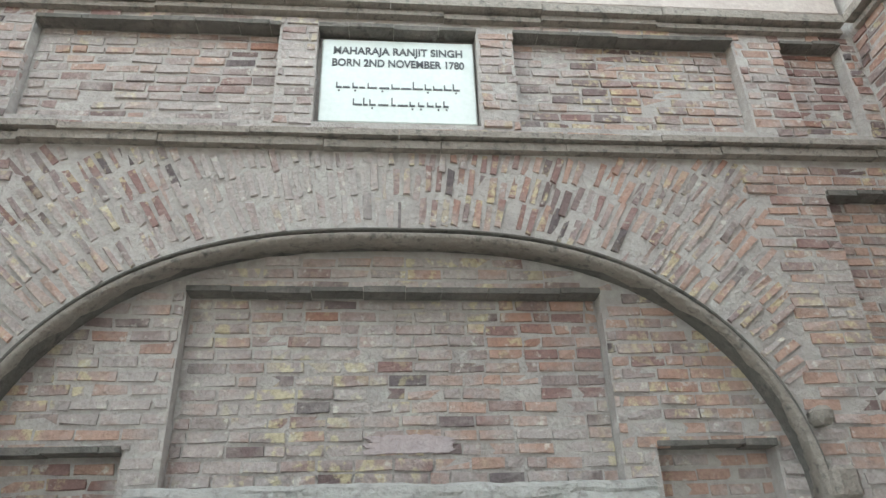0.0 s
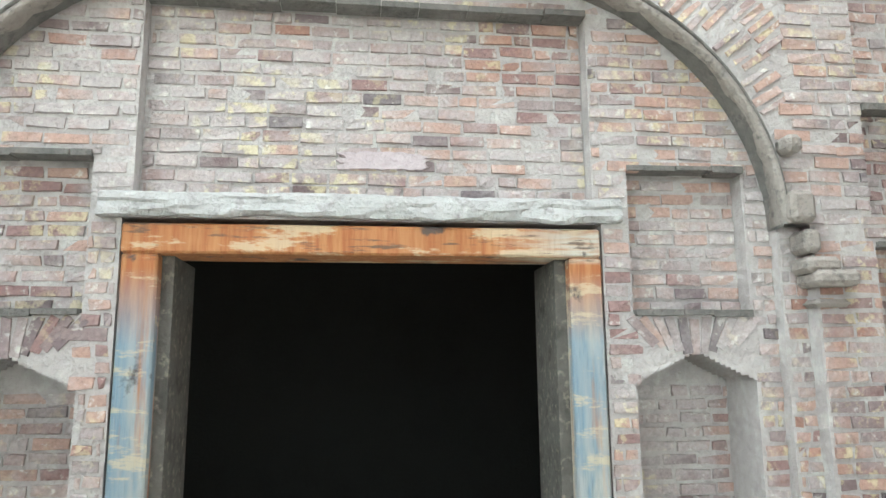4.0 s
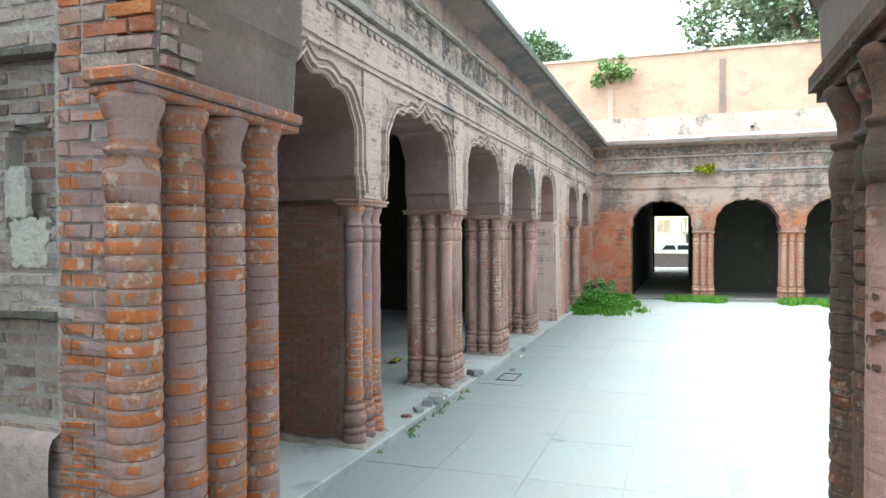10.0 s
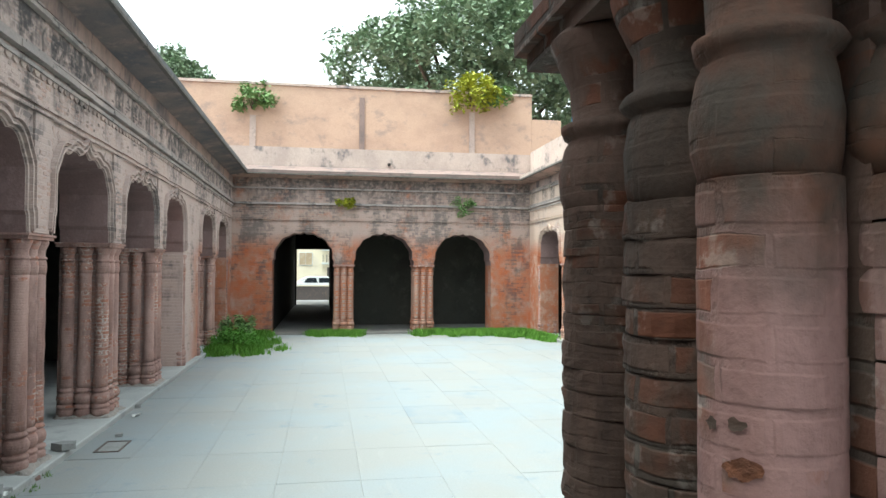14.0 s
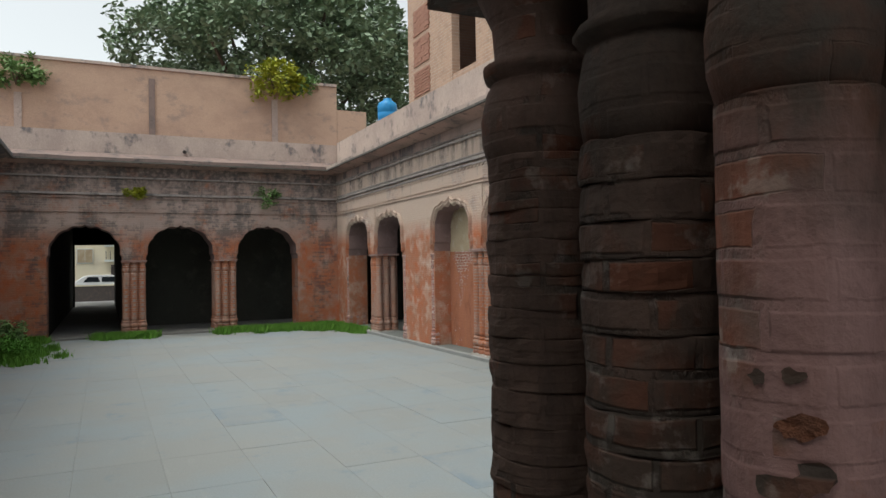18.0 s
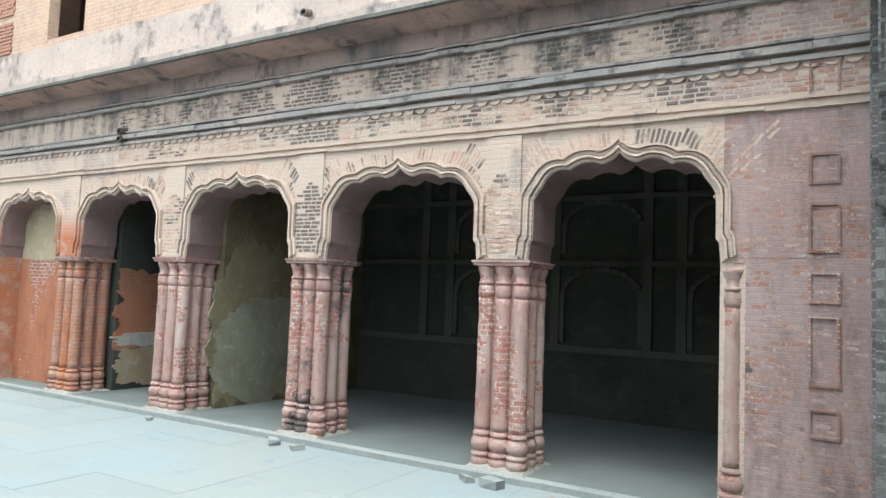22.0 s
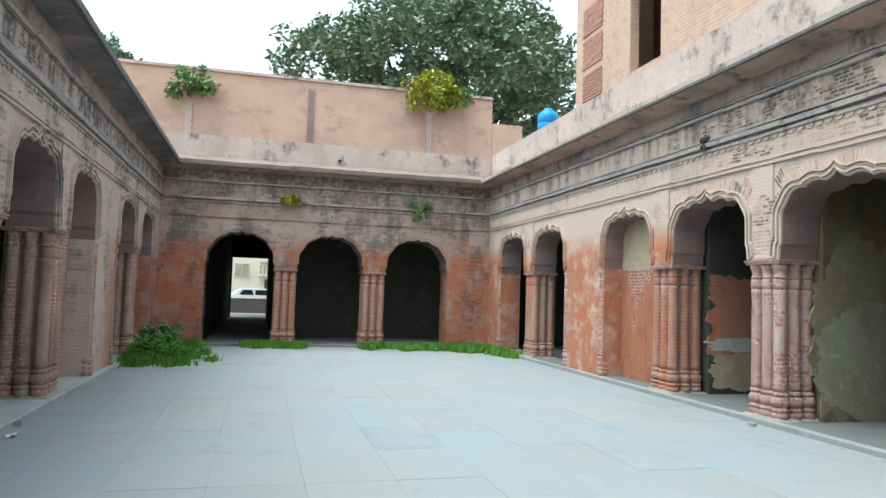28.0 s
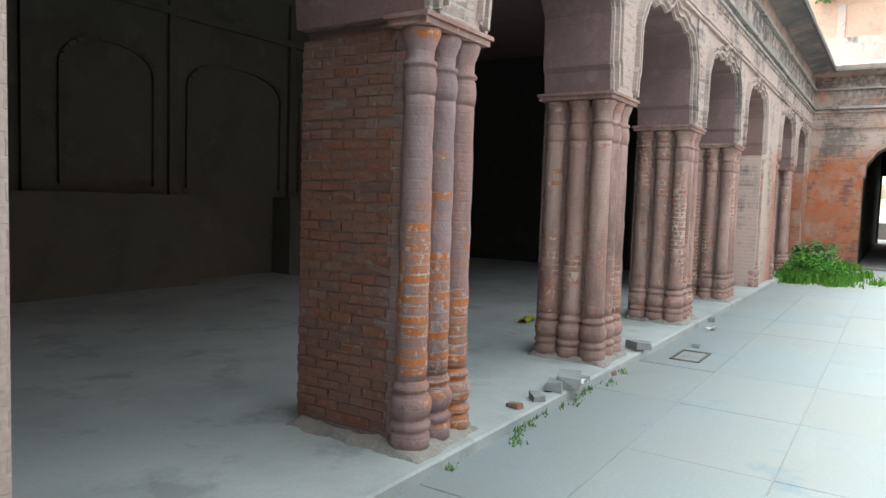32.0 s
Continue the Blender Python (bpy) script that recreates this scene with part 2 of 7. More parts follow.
def brick_piece(name, island, tones, film, film_cover, fleck=0.5, soot=0.0, grime=0.5, gold=0.0, rust=0.0, stains=(), streaks=None):
    """Single bricks: the tone changes from piece to piece, under a broken lime film."""
    m, n, l, bs = material(name, 0.92)
    pos = place_vec(n, l)
    if island:
        rnd = n.new("ShaderNodeNewGeometry").outputs["Random Per Island"]
    else:
        rnd = n.new("ShaderNodeObjectInfo").outputs["Random"]
    ramp = n.new("ShaderNodeValToRGB")
    ramp.color_ramp.interpolation = "CONSTANT"
    els = ramp.color_ramp.elements
    for k, tone in enumerate(tones):
        e = els[k] if k < 2 else els.new(0.5)
        e.position, e.color = k / len(tones), (*tone, 1)
    l.new(rnd, ramp.inputs["Fac"])
    col = ramp.outputs["Color"]

    def by_piece(scale, share, low, high, stretch=(1, 1, 1), extra=None):
        tex = n.new("ShaderNodeTexNoise")
        tex.inputs["Scale"].default_value, tex.inputs["Detail"].default_value, tex.inputs["Roughness"].default_value = scale, 7.0, 0.68
        l.new(place_vec(n, l, stretch), tex.inputs["Vector"])
        wrap = n.new("ShaderNodeMath")
        wrap.operation = "MULTIPLY"
        l.new(rnd, wrap.inputs[0])
        wrap.inputs[1].default_value = 7.31
        frac = n.new("ShaderNodeMath")
        frac.operation = "FRACT"
        l.new(wrap.outputs[0], frac.inputs[0])
        both = n.new("ShaderNodeMath")
        both.operation = "MULTIPLY_ADD"
        l.new(frac.outputs[0], both.inputs[0])
        both.inputs[1].default_value = share
        put(l, both.inputs[2], tex.outputs["Fac"] if extra is None else times(n, l, tex.outputs["Fac"], extra, "ADD"))
        out = n.new("ShaderNodeMapRange")
        out.inputs["From Min"].default_value, out.inputs["From Max"].default_value = low, high
        l.new(both.outputs[0], out.inputs["Value"])
        return out.outputs["Result"]

    col = blend(n, l, times(n, l, by_piece(1.5, 0.22, 0.74 - 0.3 * film_cover, 0.90 - 0.3 * film_cover), 0.85), col, film)
    if rust:
        col = blend(n, l, times(n, l, by_piece(0.9, 0.22, 0.62, 0.74), rust), col, (0.37, 0.17, 0.10))
    if gold:
        col = blend(n, l, times(n, l, times(n, l, noise_fac(n, l, pos, 15.0, 4, 0.53, 0.60), noise_fac(n, l, pos, 1.7, 3, 0.48, 0.58)), gold), col, (0.50, 0.43, 0.27))
    col = blend(n, l, times(n, l, noise_fac(n, l, pos, 22.0, 4, 0.6, 0.68), fleck), col, (0.58, 0.55, 0.5))
    col = blend(n, l, times(n, l, noise_fac(n, l, pos, 9.0, 5, 0.58, 0.72), grime), col, (0.1, 0.09, 0.09))
    if soot:
        col = blend(n, l, times(n, l, by_piece(1.5, 0.13, 0.765 - 0.08 * soot, 0.85 - 0.08 * soot, (1, 1, 0.6), washed(n, l, pos, stains)), 0.8), col, (0.08, 0.079, 0.082))
    if streaks:
        col = streaked(n, l, col, *streaks)
    col = blend(n, l, 0.22, col, noise_fac(n, l, pos, 60.0, 3, 0.2, 0.8), "OVERLAY")
    finish(n, l, bs, col, noise_fac(n, l, pos, 45.0, 5, 0.2, 0.8), 0.7, 0.008)
    return m


def worn(name, plaster, second, tones, mortar, cover, course=0.054, phase=0.0, scale=2.4, fleck=0.6, grime=0.45, relief=0.9, stains=(), stretch=(1.0, 1.0, 0.5), head=None):
    """Columns of ringed brick under a plaster skin that has fallen off in places."""
    m, n, l, bs = material(name, 0.9)
    pos = place_vec(n, l)
    sep = n.new("ShaderNodeSeparateXYZ")
    l.new(pos, sep.inputs[0])
    across = n.new("ShaderNodeMath")
    l.new(sep.outputs[0], across.inputs[0])
    l.new(sep.outputs[1], across.inputs[1])
    up = n.new("ShaderNodeMath")
    up.operation = "SUBTRACT"
    l.new(sep.outputs[2], up.inputs[0])
    up.inputs[1].default_value = phase
    com = n.new("ShaderNodeCombineXYZ")
    l.new(across.outputs[0], com.inputs[0])
    l.new(up.outputs[0], com.inputs[1])
    wob = n.new("ShaderNodeTexNoise")
    wob.inputs["Scale"].default_value, wob.inputs["Detail"].default_value = 11.0, 4.0
    l.new(pos, wob.inputs["Vector"])
    add = n.new("ShaderNodeVectorMath")
    add.operation = "MULTIPLY_ADD"
    l.new(wob.outputs["Color"], add.inputs[0])
    add.inputs[1].default_value = (0.03, 0.014, 0)
    l.new(com.outputs[0], add.inputs[2])
    br = n.new("ShaderNodeTexBrick")
    l.new(add.outputs[0], br.inputs["Vector"])
    for key, v in (("Scale", 1.0), ("Brick Width", 0.15), ("Row Height", course), ("Mortar Size", 0.008), ("Mortar Smooth", 0.5), ("Bias", 0.0)):
        br.inputs[key].default_value = v
    put(l, br.inputs["Color1"], tones[0])
    put(l, br.inputs["Color2"], tones[1])
    put(l, br.inputs["Mortar"], mortar)
    brick = blend(n, l, times(n, l, noise_fac(n, l, pos, 8.0, 3, 0.45, 0.6), 0.75), br.outputs["Color"], tones[2])
    brick = blend(n, l, times(n, l, noise_fac(n, l, pos, 24.0, 4, 0.56, 0.64), fleck), brick, (0.60, 0.56, 0.51))
    skin = blend(n, l, noise_fac(n, l, place_vec(n, l, (1, 1, 0.4)), 3.2, 6, 0.38, 0.64), plaster, second)
    skin = blend(n, l, times(n, l, noise_fac(n, l, pos, 12.0, 5, 0.55, 0.7), 0.35), skin, tuple(c * 1.22 for c in plaster))
    skin = blend(n, l, times(n, l, noise_fac(n, l, place_vec(n, l, (1, 1, 0.12)), 5.5, 4, 0.47, 0.6), 0.55), skin, tuple(0.5 * (a + b) for a, b in zip(second, tones[1])))
    edge = n.new("ShaderNodeTexNoise")
    edge.inputs["Scale"].default_value, edge.inputs["Detail"].default_value, edge.inputs["Roughness"].default_value = scale, 8.0, 0.62
    l.new(place_vec(n, l, stretch), edge.inputs["Vector"])
    each = n.new("ShaderNodeTexBrick")
    l.new(add.outputs[0], each.inputs["Vector"])
    for key, v in (("Scale", 1.0), ("Brick Width", 0.15), ("Row Height", course), ("Mortar Size", 0.008), ("Mortar Smooth", 0.5), ("Bias", 0.0)):
        each.inputs[key].default_value = v
    put(l, each.inputs["Color1"], (0.0, 0.0, 0.0))
    put(l, each.inputs["Color2"], (1.0, 1.0, 1.0))
    put(l, each.inputs["Mortar"], (0.75, 0.75, 0.75))
    torn = n.new("ShaderNodeMath")
    torn.operation = "MULTIPLY_ADD"
    l.new(each.outputs["Color"], torn.inputs[0])
    torn.inputs[1].default_value = 0.13
    l.new(edge.outputs["Fac"], torn.inputs[2])
    mask = n.new("ShaderNodeMapRange")
    at = 0.565 + (0.5 - cover) * 0.36
    mask.inputs["From Min"].default_value, mask.inputs["From Max"].default_value = at - 0.012, at + 0.03
    l.new(torn.outputs[0], mask.inputs["Value"])
    col = blend(n, l, mask.outputs["Result"], brick, skin)
    col = blend(n, l, times(n, l, noise_fac(n, l, place_vec(n, l, (1, 1, 0.3)), 4.5, 7, 0.5, 0.72, 0.7), grime), col, tuple(0.3 * c for c in second))
    if head:
        top = n.new("ShaderNodeMath")
        top.operation = "MULTIPLY_ADD"
        l.new(edge.outputs["Fac"], top.inputs[0])
        top.inputs[1].default_value = 0.7
        l.new(sep.outputs[2], top.inputs[2])
        green = n.new("ShaderNodeMapRange")
        green.inputs["From Min"].default_value, green.inputs["From Max"].default_value = head[0] + 0.3, head[0] + 0.42
        l.new(top.outputs[0], green.inputs["Value"])
        col = blend(n, l, times(n, l, green.outputs["Result"], 0.93), col, blend(n, l, noise_fac(n, l, pos, 6.0, 5, 0.42, 0.6), head[1], head[2]))
    if stains:
        dark = n.new("ShaderNodeMath")
        put(l, dark.inputs[0], noise_fac(n, l, place_vec(n, l, (1, 1, 0.6)), 1.3, 8, 0.2, 0.8, 0.7))
        put(l, dark.inputs[1], washed(n, l, pos, stains))
        dark = dark.outputs[0]
        sooty = n.new("ShaderNodeMapRange")
        sooty.inputs["From Min"].default_value, sooty.inputs["From Max"].default_value = 0.95, 1.05
        one = n.new("ShaderNodeMath")
        one.operation = "MULTIPLY_ADD"
        l.new(each.outputs["Color"], one.inputs[0])
        one.inputs[1].default_value = 0.3
        l.new(dark, one.inputs[2])
        l.new(one.outputs[0], sooty.inputs["Value"])
        col = blend(n, l, times(n, l, sooty.outputs["Result"], 0.85), col, (0.075, 0.072, 0.072))
    col = blend(n, l, 0.12, col, noise_fac(n, l, pos, 60.0, 3, 0.2, 0.8), "OVERLAY")
    inv = n.new("ShaderNodeMath")
    inv.operation = "SUBTRACT"
    inv.inputs[0].default_value = 0.75
    l.new(br.outputs["Fac"], inv.inputs[1])
    high = blend(n, l, times(n, l, mask.outputs["Result"], 0.8), inv.outputs[0], (0.95, 0.95, 0.95))
    high = blend(n, l, 0.42, high, noise_fac(n, l, pos, 30.0, 6, 0.2, 0.8))
    finish(n, l, bs, col, high, relief, 0.010)
    return m


ORANGE = ((0.50, 0.17, 0.06), (0.40, 0.17, 0.09), (0.36, 0.21, 0.16))
OLD = ((0.33, 0.225, 0.19), (0.37, 0.30, 0.275), (0.24, 0.195, 0.185))
RED = ((0.42, 0.155, 0.08), (0.36, 0.17, 0.11), (0.24, 0.14, 0.12))
MORTAR = (0.46, 0.43, 0.40)
RUNS = ((9.19, 0.26, 0.30), (11.62, 0.28, 0.07), (5.05, 0.22, 0.14), (7.7, 0.15, 0.05))
M_COURT_X = masonry("court_brick_north", "x", OLD, (0.49, 0.44, 0.425), (0.50, 0.40, 0.36), 1.0, 0.15, 1.5, 0.25, 0.06, 0.45, wash=(2.35, 17.2), streaks=(3.1, 4.4, 0.9))
M_COURT_S = masonry("court_brick_south", "x", OLD, MORTAR, (0.57, 0.445, 0.365), 0.95, 0.25, 0.12, 0.35, 0.05, 0.5, wash=(2.65, 13.2), streaks=(3.3, 4.75, 0.8))
M_COURT_Y = masonry("court_brick_y", "y", OLD, MORTAR, (0.47, 0.42, 0.395), 0.85, 0.25, 0.6, 0.35, 0.06, 0.6)
M_EAST = masonry("east_brick", "y", ((0.33, 0.20, 0.155), (0.34, 0.25, 0.215), (0.22, 0.17, 0.155)), (0.36, 0.30, 0.26), (0.42, 0.32, 0.28), 0.8, 0.7, 2.0, 0.2, 0.06, 0.5, wash=(2.75, 20.0), streaks=(3.2, 4.5, 0.75, 1.2))
M_LOW = masonry("low_red_brick", "y", RED, (0.36, 0.22, 0.16), (0.44, 0.20, 0.12), 0.6, 0.75, 0.3, 0.3, 0.06, 0.6)
M_LOW_X = masonry("low_red_brick_x", "x", RED, (0.31, 0.255, 0.225), (0.38, 0.25, 0.20), 0.6, 0.6, 0.25, 0.45, 0.06, 0.6)
M_ROOM = masonry("roof_room_brick", "x", ((0.50, 0.34, 0.25), (0.44, 0.29, 0.22), (0.38, 0.26, 0.2)), (0.5, 0.42, 0.35), (0.52, 0.36, 0.27), 0.4, 0.0, 0.1, 0.1, 0.075, 0.4)
M_WEST = masonry("west_brick", "y", ((0.15, 0.14, 0.14), (0.20, 0.185, 0.18), (0.12, 0.115, 0.118)), (0.34, 0.33, 0.32), (0.27, 0.255, 0.25), 0.5, 0.1, 1.2, 0.8, 0.066, 1.0)
M_COLUMN = worn("north_column_plaster", (0.43, 0.29, 0.255), (0.28, 0.18, 0.158), ((0.36, 0.16, 0.11), (0.34, 0.18, 0.14), (0.44, 0.285, 0.24)), (0.50, 0.43, 0.39), 0.64, 0.05, fleck=0.75, grime=0.55, scale=1.8)
M_COLUMN_S = worn("south_column_plaster", (0.46, 0.345, 0.315), (0.36, 0.215, 0.19), ((0.36, 0.16, 0.13), (0.40, 0.24, 0.20), (0.33, 0.13, 0.11)), (0.54, 0.46, 0.41), 0.60, 0.055, fleck=0.95, grime=0.55, stains=RUNS)
M_COLUMN_RED = worn("red_column_brick", (0.33, 0.235, 0.23), (0.26, 0.175, 0.17), ((0.40, 0.14, 0.06), (0.33, 0.14, 0.085), (0.27, 0.16, 0.125)), (0.27, 0.2, 0.175), 0.55, 0.052, 0.655, fleck=0.4)
M_COLUMN_GATE = worn("gate_column_brick", (0.12, 0.075, 0.06), (0.06, 0.05, 0.042), ((0.14, 0.055, 0.033), (0.10, 0.056, 0.042), (0.07, 0.058, 0.048)), (0.07, 0.053, 0.045), 0.52, 0.047, 0.655, scale=4.0, fleck=0.16, grime=0.55, relief=0.75)
M_GATE_PINK = worn("gate_column_plaster", (0.35, 0.215, 0.20), (0.26, 0.155, 0.145), ((0.27, 0.105, 0.065), (0.20, 0.10, 0.08), (0.17, 0.125, 0.11)), (0.19, 0.145, 0.13), 0.57, 0.047, 0.655, fleck=0.3, grime=0.35, relief=0.8, head=(1.93, (0.05, 0.046, 0.038), (0.095, 0.046, 0.03)))
M_GATE_RED = worn("gate_column_red", (0.29, 0.19, 0.175), (0.21, 0.13, 0.12), ((0.30, 0.12, 0.075), (0.25, 0.12, 0.09), (0.20, 0.12, 0.10)), (0.30, 0.25, 0.225), 0.48, 0.047, 0.655, fleck=0.6, grime=0.35, head=(1.95, (0.055, 0.05, 0.042), (0.12, 0.055, 0.034)))
M_PILLAR_SIDE = masonry("pillar_side_brick", "y", ((0.27, 0.16, 0.13), (0.24, 0.17, 0.15), (0.17, 0.125, 0.12)), (0.26, 0.22, 0.205), (0.30, 0.225, 0.215), 0.35, 0.2, 0.4, 0.2, 0.066, 0.8)
M_BACKING = plain("lime_mortar", (0.385, 0.35, 0.333), (0.30, 0.268, 0.257), (0.45, 0.425, 0.40), 2.5, 0.95, 0.9, (1, 1, 1), 30.0, 0.6)
M_PLASTER = plain("pink_plaster", (0.44, 0.38, 0.355), (0.37, 0.305, 0.285), (0.30, 0.26, 0.24), 1.3, 0.9, 0.35)
# Plaster for undersides, darkened so the colour carries their shade.
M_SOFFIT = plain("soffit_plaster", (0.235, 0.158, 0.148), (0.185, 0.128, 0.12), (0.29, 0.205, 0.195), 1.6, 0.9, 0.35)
M_UPPER = plain("upper_plaster", (0.52, 0.36, 0.27), (0.42, 0.285, 0.22), (0.34, 0.255, 0.22), 0.55, 0.9, 0.3, (1, 1, 1.6), 25.0, 0.75)
M_PARAPET = plain("parapet_plaster", (0.52, 0.42, 0.37), (0.41, 0.325, 0.29), (0.10, 0.105, 0.115), 0.8, 0.9, 0.4, (1, 1, 0.8), 30.0, 0.9)
M_PANEL = plain("red_panel_brick", (0.36, 0.19, 0.14), (0.29, 0.16, 0.125), (0.42, 0.25, 0.19), 5.0, 0.9, 0.5)
M_EAVE_EAST = plain("east_eave_plaster", (0.25, 0.185, 0.165), (0.18, 0.145, 0.135), (0.10, 0.095, 0.095), 1.0, 0.9, 0.4)
M_EAVE = plain("eave_slab", (0.16, 0.165, 0.17), (0.24, 0.23, 0.22), (0.09, 0.09, 0.10), 1.1, 0.85, 0.4)
M_JOINT = plain("slab_joint", (0.265, 0.275, 0.27), (0.30, 0.31, 0.305), (0.215, 0.22, 0.215), 1.2, 0.95, 0.4)
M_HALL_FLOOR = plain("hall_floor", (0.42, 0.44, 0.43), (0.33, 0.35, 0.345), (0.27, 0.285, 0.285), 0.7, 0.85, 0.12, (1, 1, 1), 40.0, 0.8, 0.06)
# Shaded copy of the hall cement: light falling off indoors is in the colour.
M_HALL_FLOOR_SHADED = plain("south_hall_floor", (0.145, 0.157, 0.15), (0.115, 0.125, 0.12), None, 0.7, 0.85, 0.12, (1, 1, 1), 40.0, 0.5, 0.06)
# North hall plaster: the gloom inside is put into these dark colours.
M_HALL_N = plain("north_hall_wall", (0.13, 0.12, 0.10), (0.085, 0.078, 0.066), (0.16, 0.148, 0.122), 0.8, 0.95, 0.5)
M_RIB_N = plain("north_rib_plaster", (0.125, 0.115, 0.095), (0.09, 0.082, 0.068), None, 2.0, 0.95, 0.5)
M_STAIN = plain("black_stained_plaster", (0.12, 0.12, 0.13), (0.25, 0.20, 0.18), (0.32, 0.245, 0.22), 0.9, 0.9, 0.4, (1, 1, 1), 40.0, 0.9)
# Sooty edge colour, also dark enough to draw shadow lines.
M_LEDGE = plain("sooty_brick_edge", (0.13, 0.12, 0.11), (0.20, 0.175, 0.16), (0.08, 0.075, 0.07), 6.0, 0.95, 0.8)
M_TAN = plain("tan_plaster", (0.42, 0.34, 0.23), (0.34, 0.25, 0.17), (0.48, 0.42, 0.33), 1.5, 0.9, 0.4)
# Other hall plaster, darker still to hold the shade of its rooms.
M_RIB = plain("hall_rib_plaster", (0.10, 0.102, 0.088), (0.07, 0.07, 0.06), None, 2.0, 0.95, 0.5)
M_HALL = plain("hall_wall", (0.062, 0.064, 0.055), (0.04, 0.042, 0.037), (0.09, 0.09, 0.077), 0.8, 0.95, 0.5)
M_MOSS = plain("mossy_plaster", (0.20, 0.165, 0.10), (0.11, 0.09, 0.058), (0.26, 0.225, 0.15), 1.0, 0.95, 0.7, (1, 1, 1), 30.0, 0.7)
M_LINTEL = plain("lime_lintel", (0.36, 0.345, 0.33), (0.29, 0.27, 0.26), (0.20, 0.18, 0.172), 5.0, 0.9, 0.9)
M_MARBLE = plain("white_marble", (0.64, 0.67, 0.655), (0.58, 0.60, 0.575), None, 2.0, 0.4, 0.05)
M_INK = plain("black_letters", (0.10, 0.10, 0.11), (0.17, 0.17, 0.17), None, 8.0, 0.7, 0.1)
# Almost black: the darkness of unlit rooms is put into the colour.
M_UNLIT = plain("dark_room", (0.010, 0.0105, 0.010), (0.006, 0.0065, 0.006), None, 1.0, 0.95, 0.2)
M_GRASS = plain("grass", (0.10, 0.235, 0.03), (0.065, 0.17, 0.024), (0.15, 0.28, 0.05), 3.0, 0.8, 0.2)
M_MOUND = plain("mound_weed", (0.085, 0.225, 0.03), (0.05, 0.15, 0.022), (0.12, 0.28, 0.045), 4.0, 0.8, 0.2)
M_LEAF = plain("tree_leaf", (0.17, 0.24, 0.15), (0.23, 0.30, 0.19), (0.34, 0.39, 0.28), 2.0, 0.36, 0.1)
M_LEAF_Y = plain("yellow_green_leaf", (0.30, 0.32, 0.03), (0.20, 0.26, 0.03), (0.42, 0.42, 0.06), 3.0, 0.55, 0.1)
M_LEAF_G = plain("fresh_leaf", (0.15, 0.26, 0.09), (0.10, 0.19, 0.07), (0.22, 0.31, 0.13), 3.0, 0.5, 0.1)
M_BARK = plain("bark", (0.12, 0.09, 0.07), (0.07, 0.055, 0.045), None, 6.0, 0.95, 0.8, (1, 1, 0.3))
M_TANK = plain("blue_plastic", (0.03, 0.25, 0.55), (0.04, 0.30, 0.60), None, 2.0, 0.45, 0.05)
M_CREAM = plain("cream_paint", (0.75, 0.68, 0.52), (0.66, 0.60, 0.48), None, 1.0, 0.85, 0.2)
M_ROAD = plain("street", (0.25, 0.25, 0.25), (0.18, 0.18, 0.18), None, 1.0, 0.9, 0.3)
M_GROUND = plain("earth", (0.22, 0.18, 0.13), (0.16, 0.13, 0.09), None, 0.4, 0.95, 0.4)
M_PIPE = plain("drain_pipe", (0.10, 0.085, 0.08), (0.16, 0.12, 0.1), None, 6.0, 0.6, 0.2)


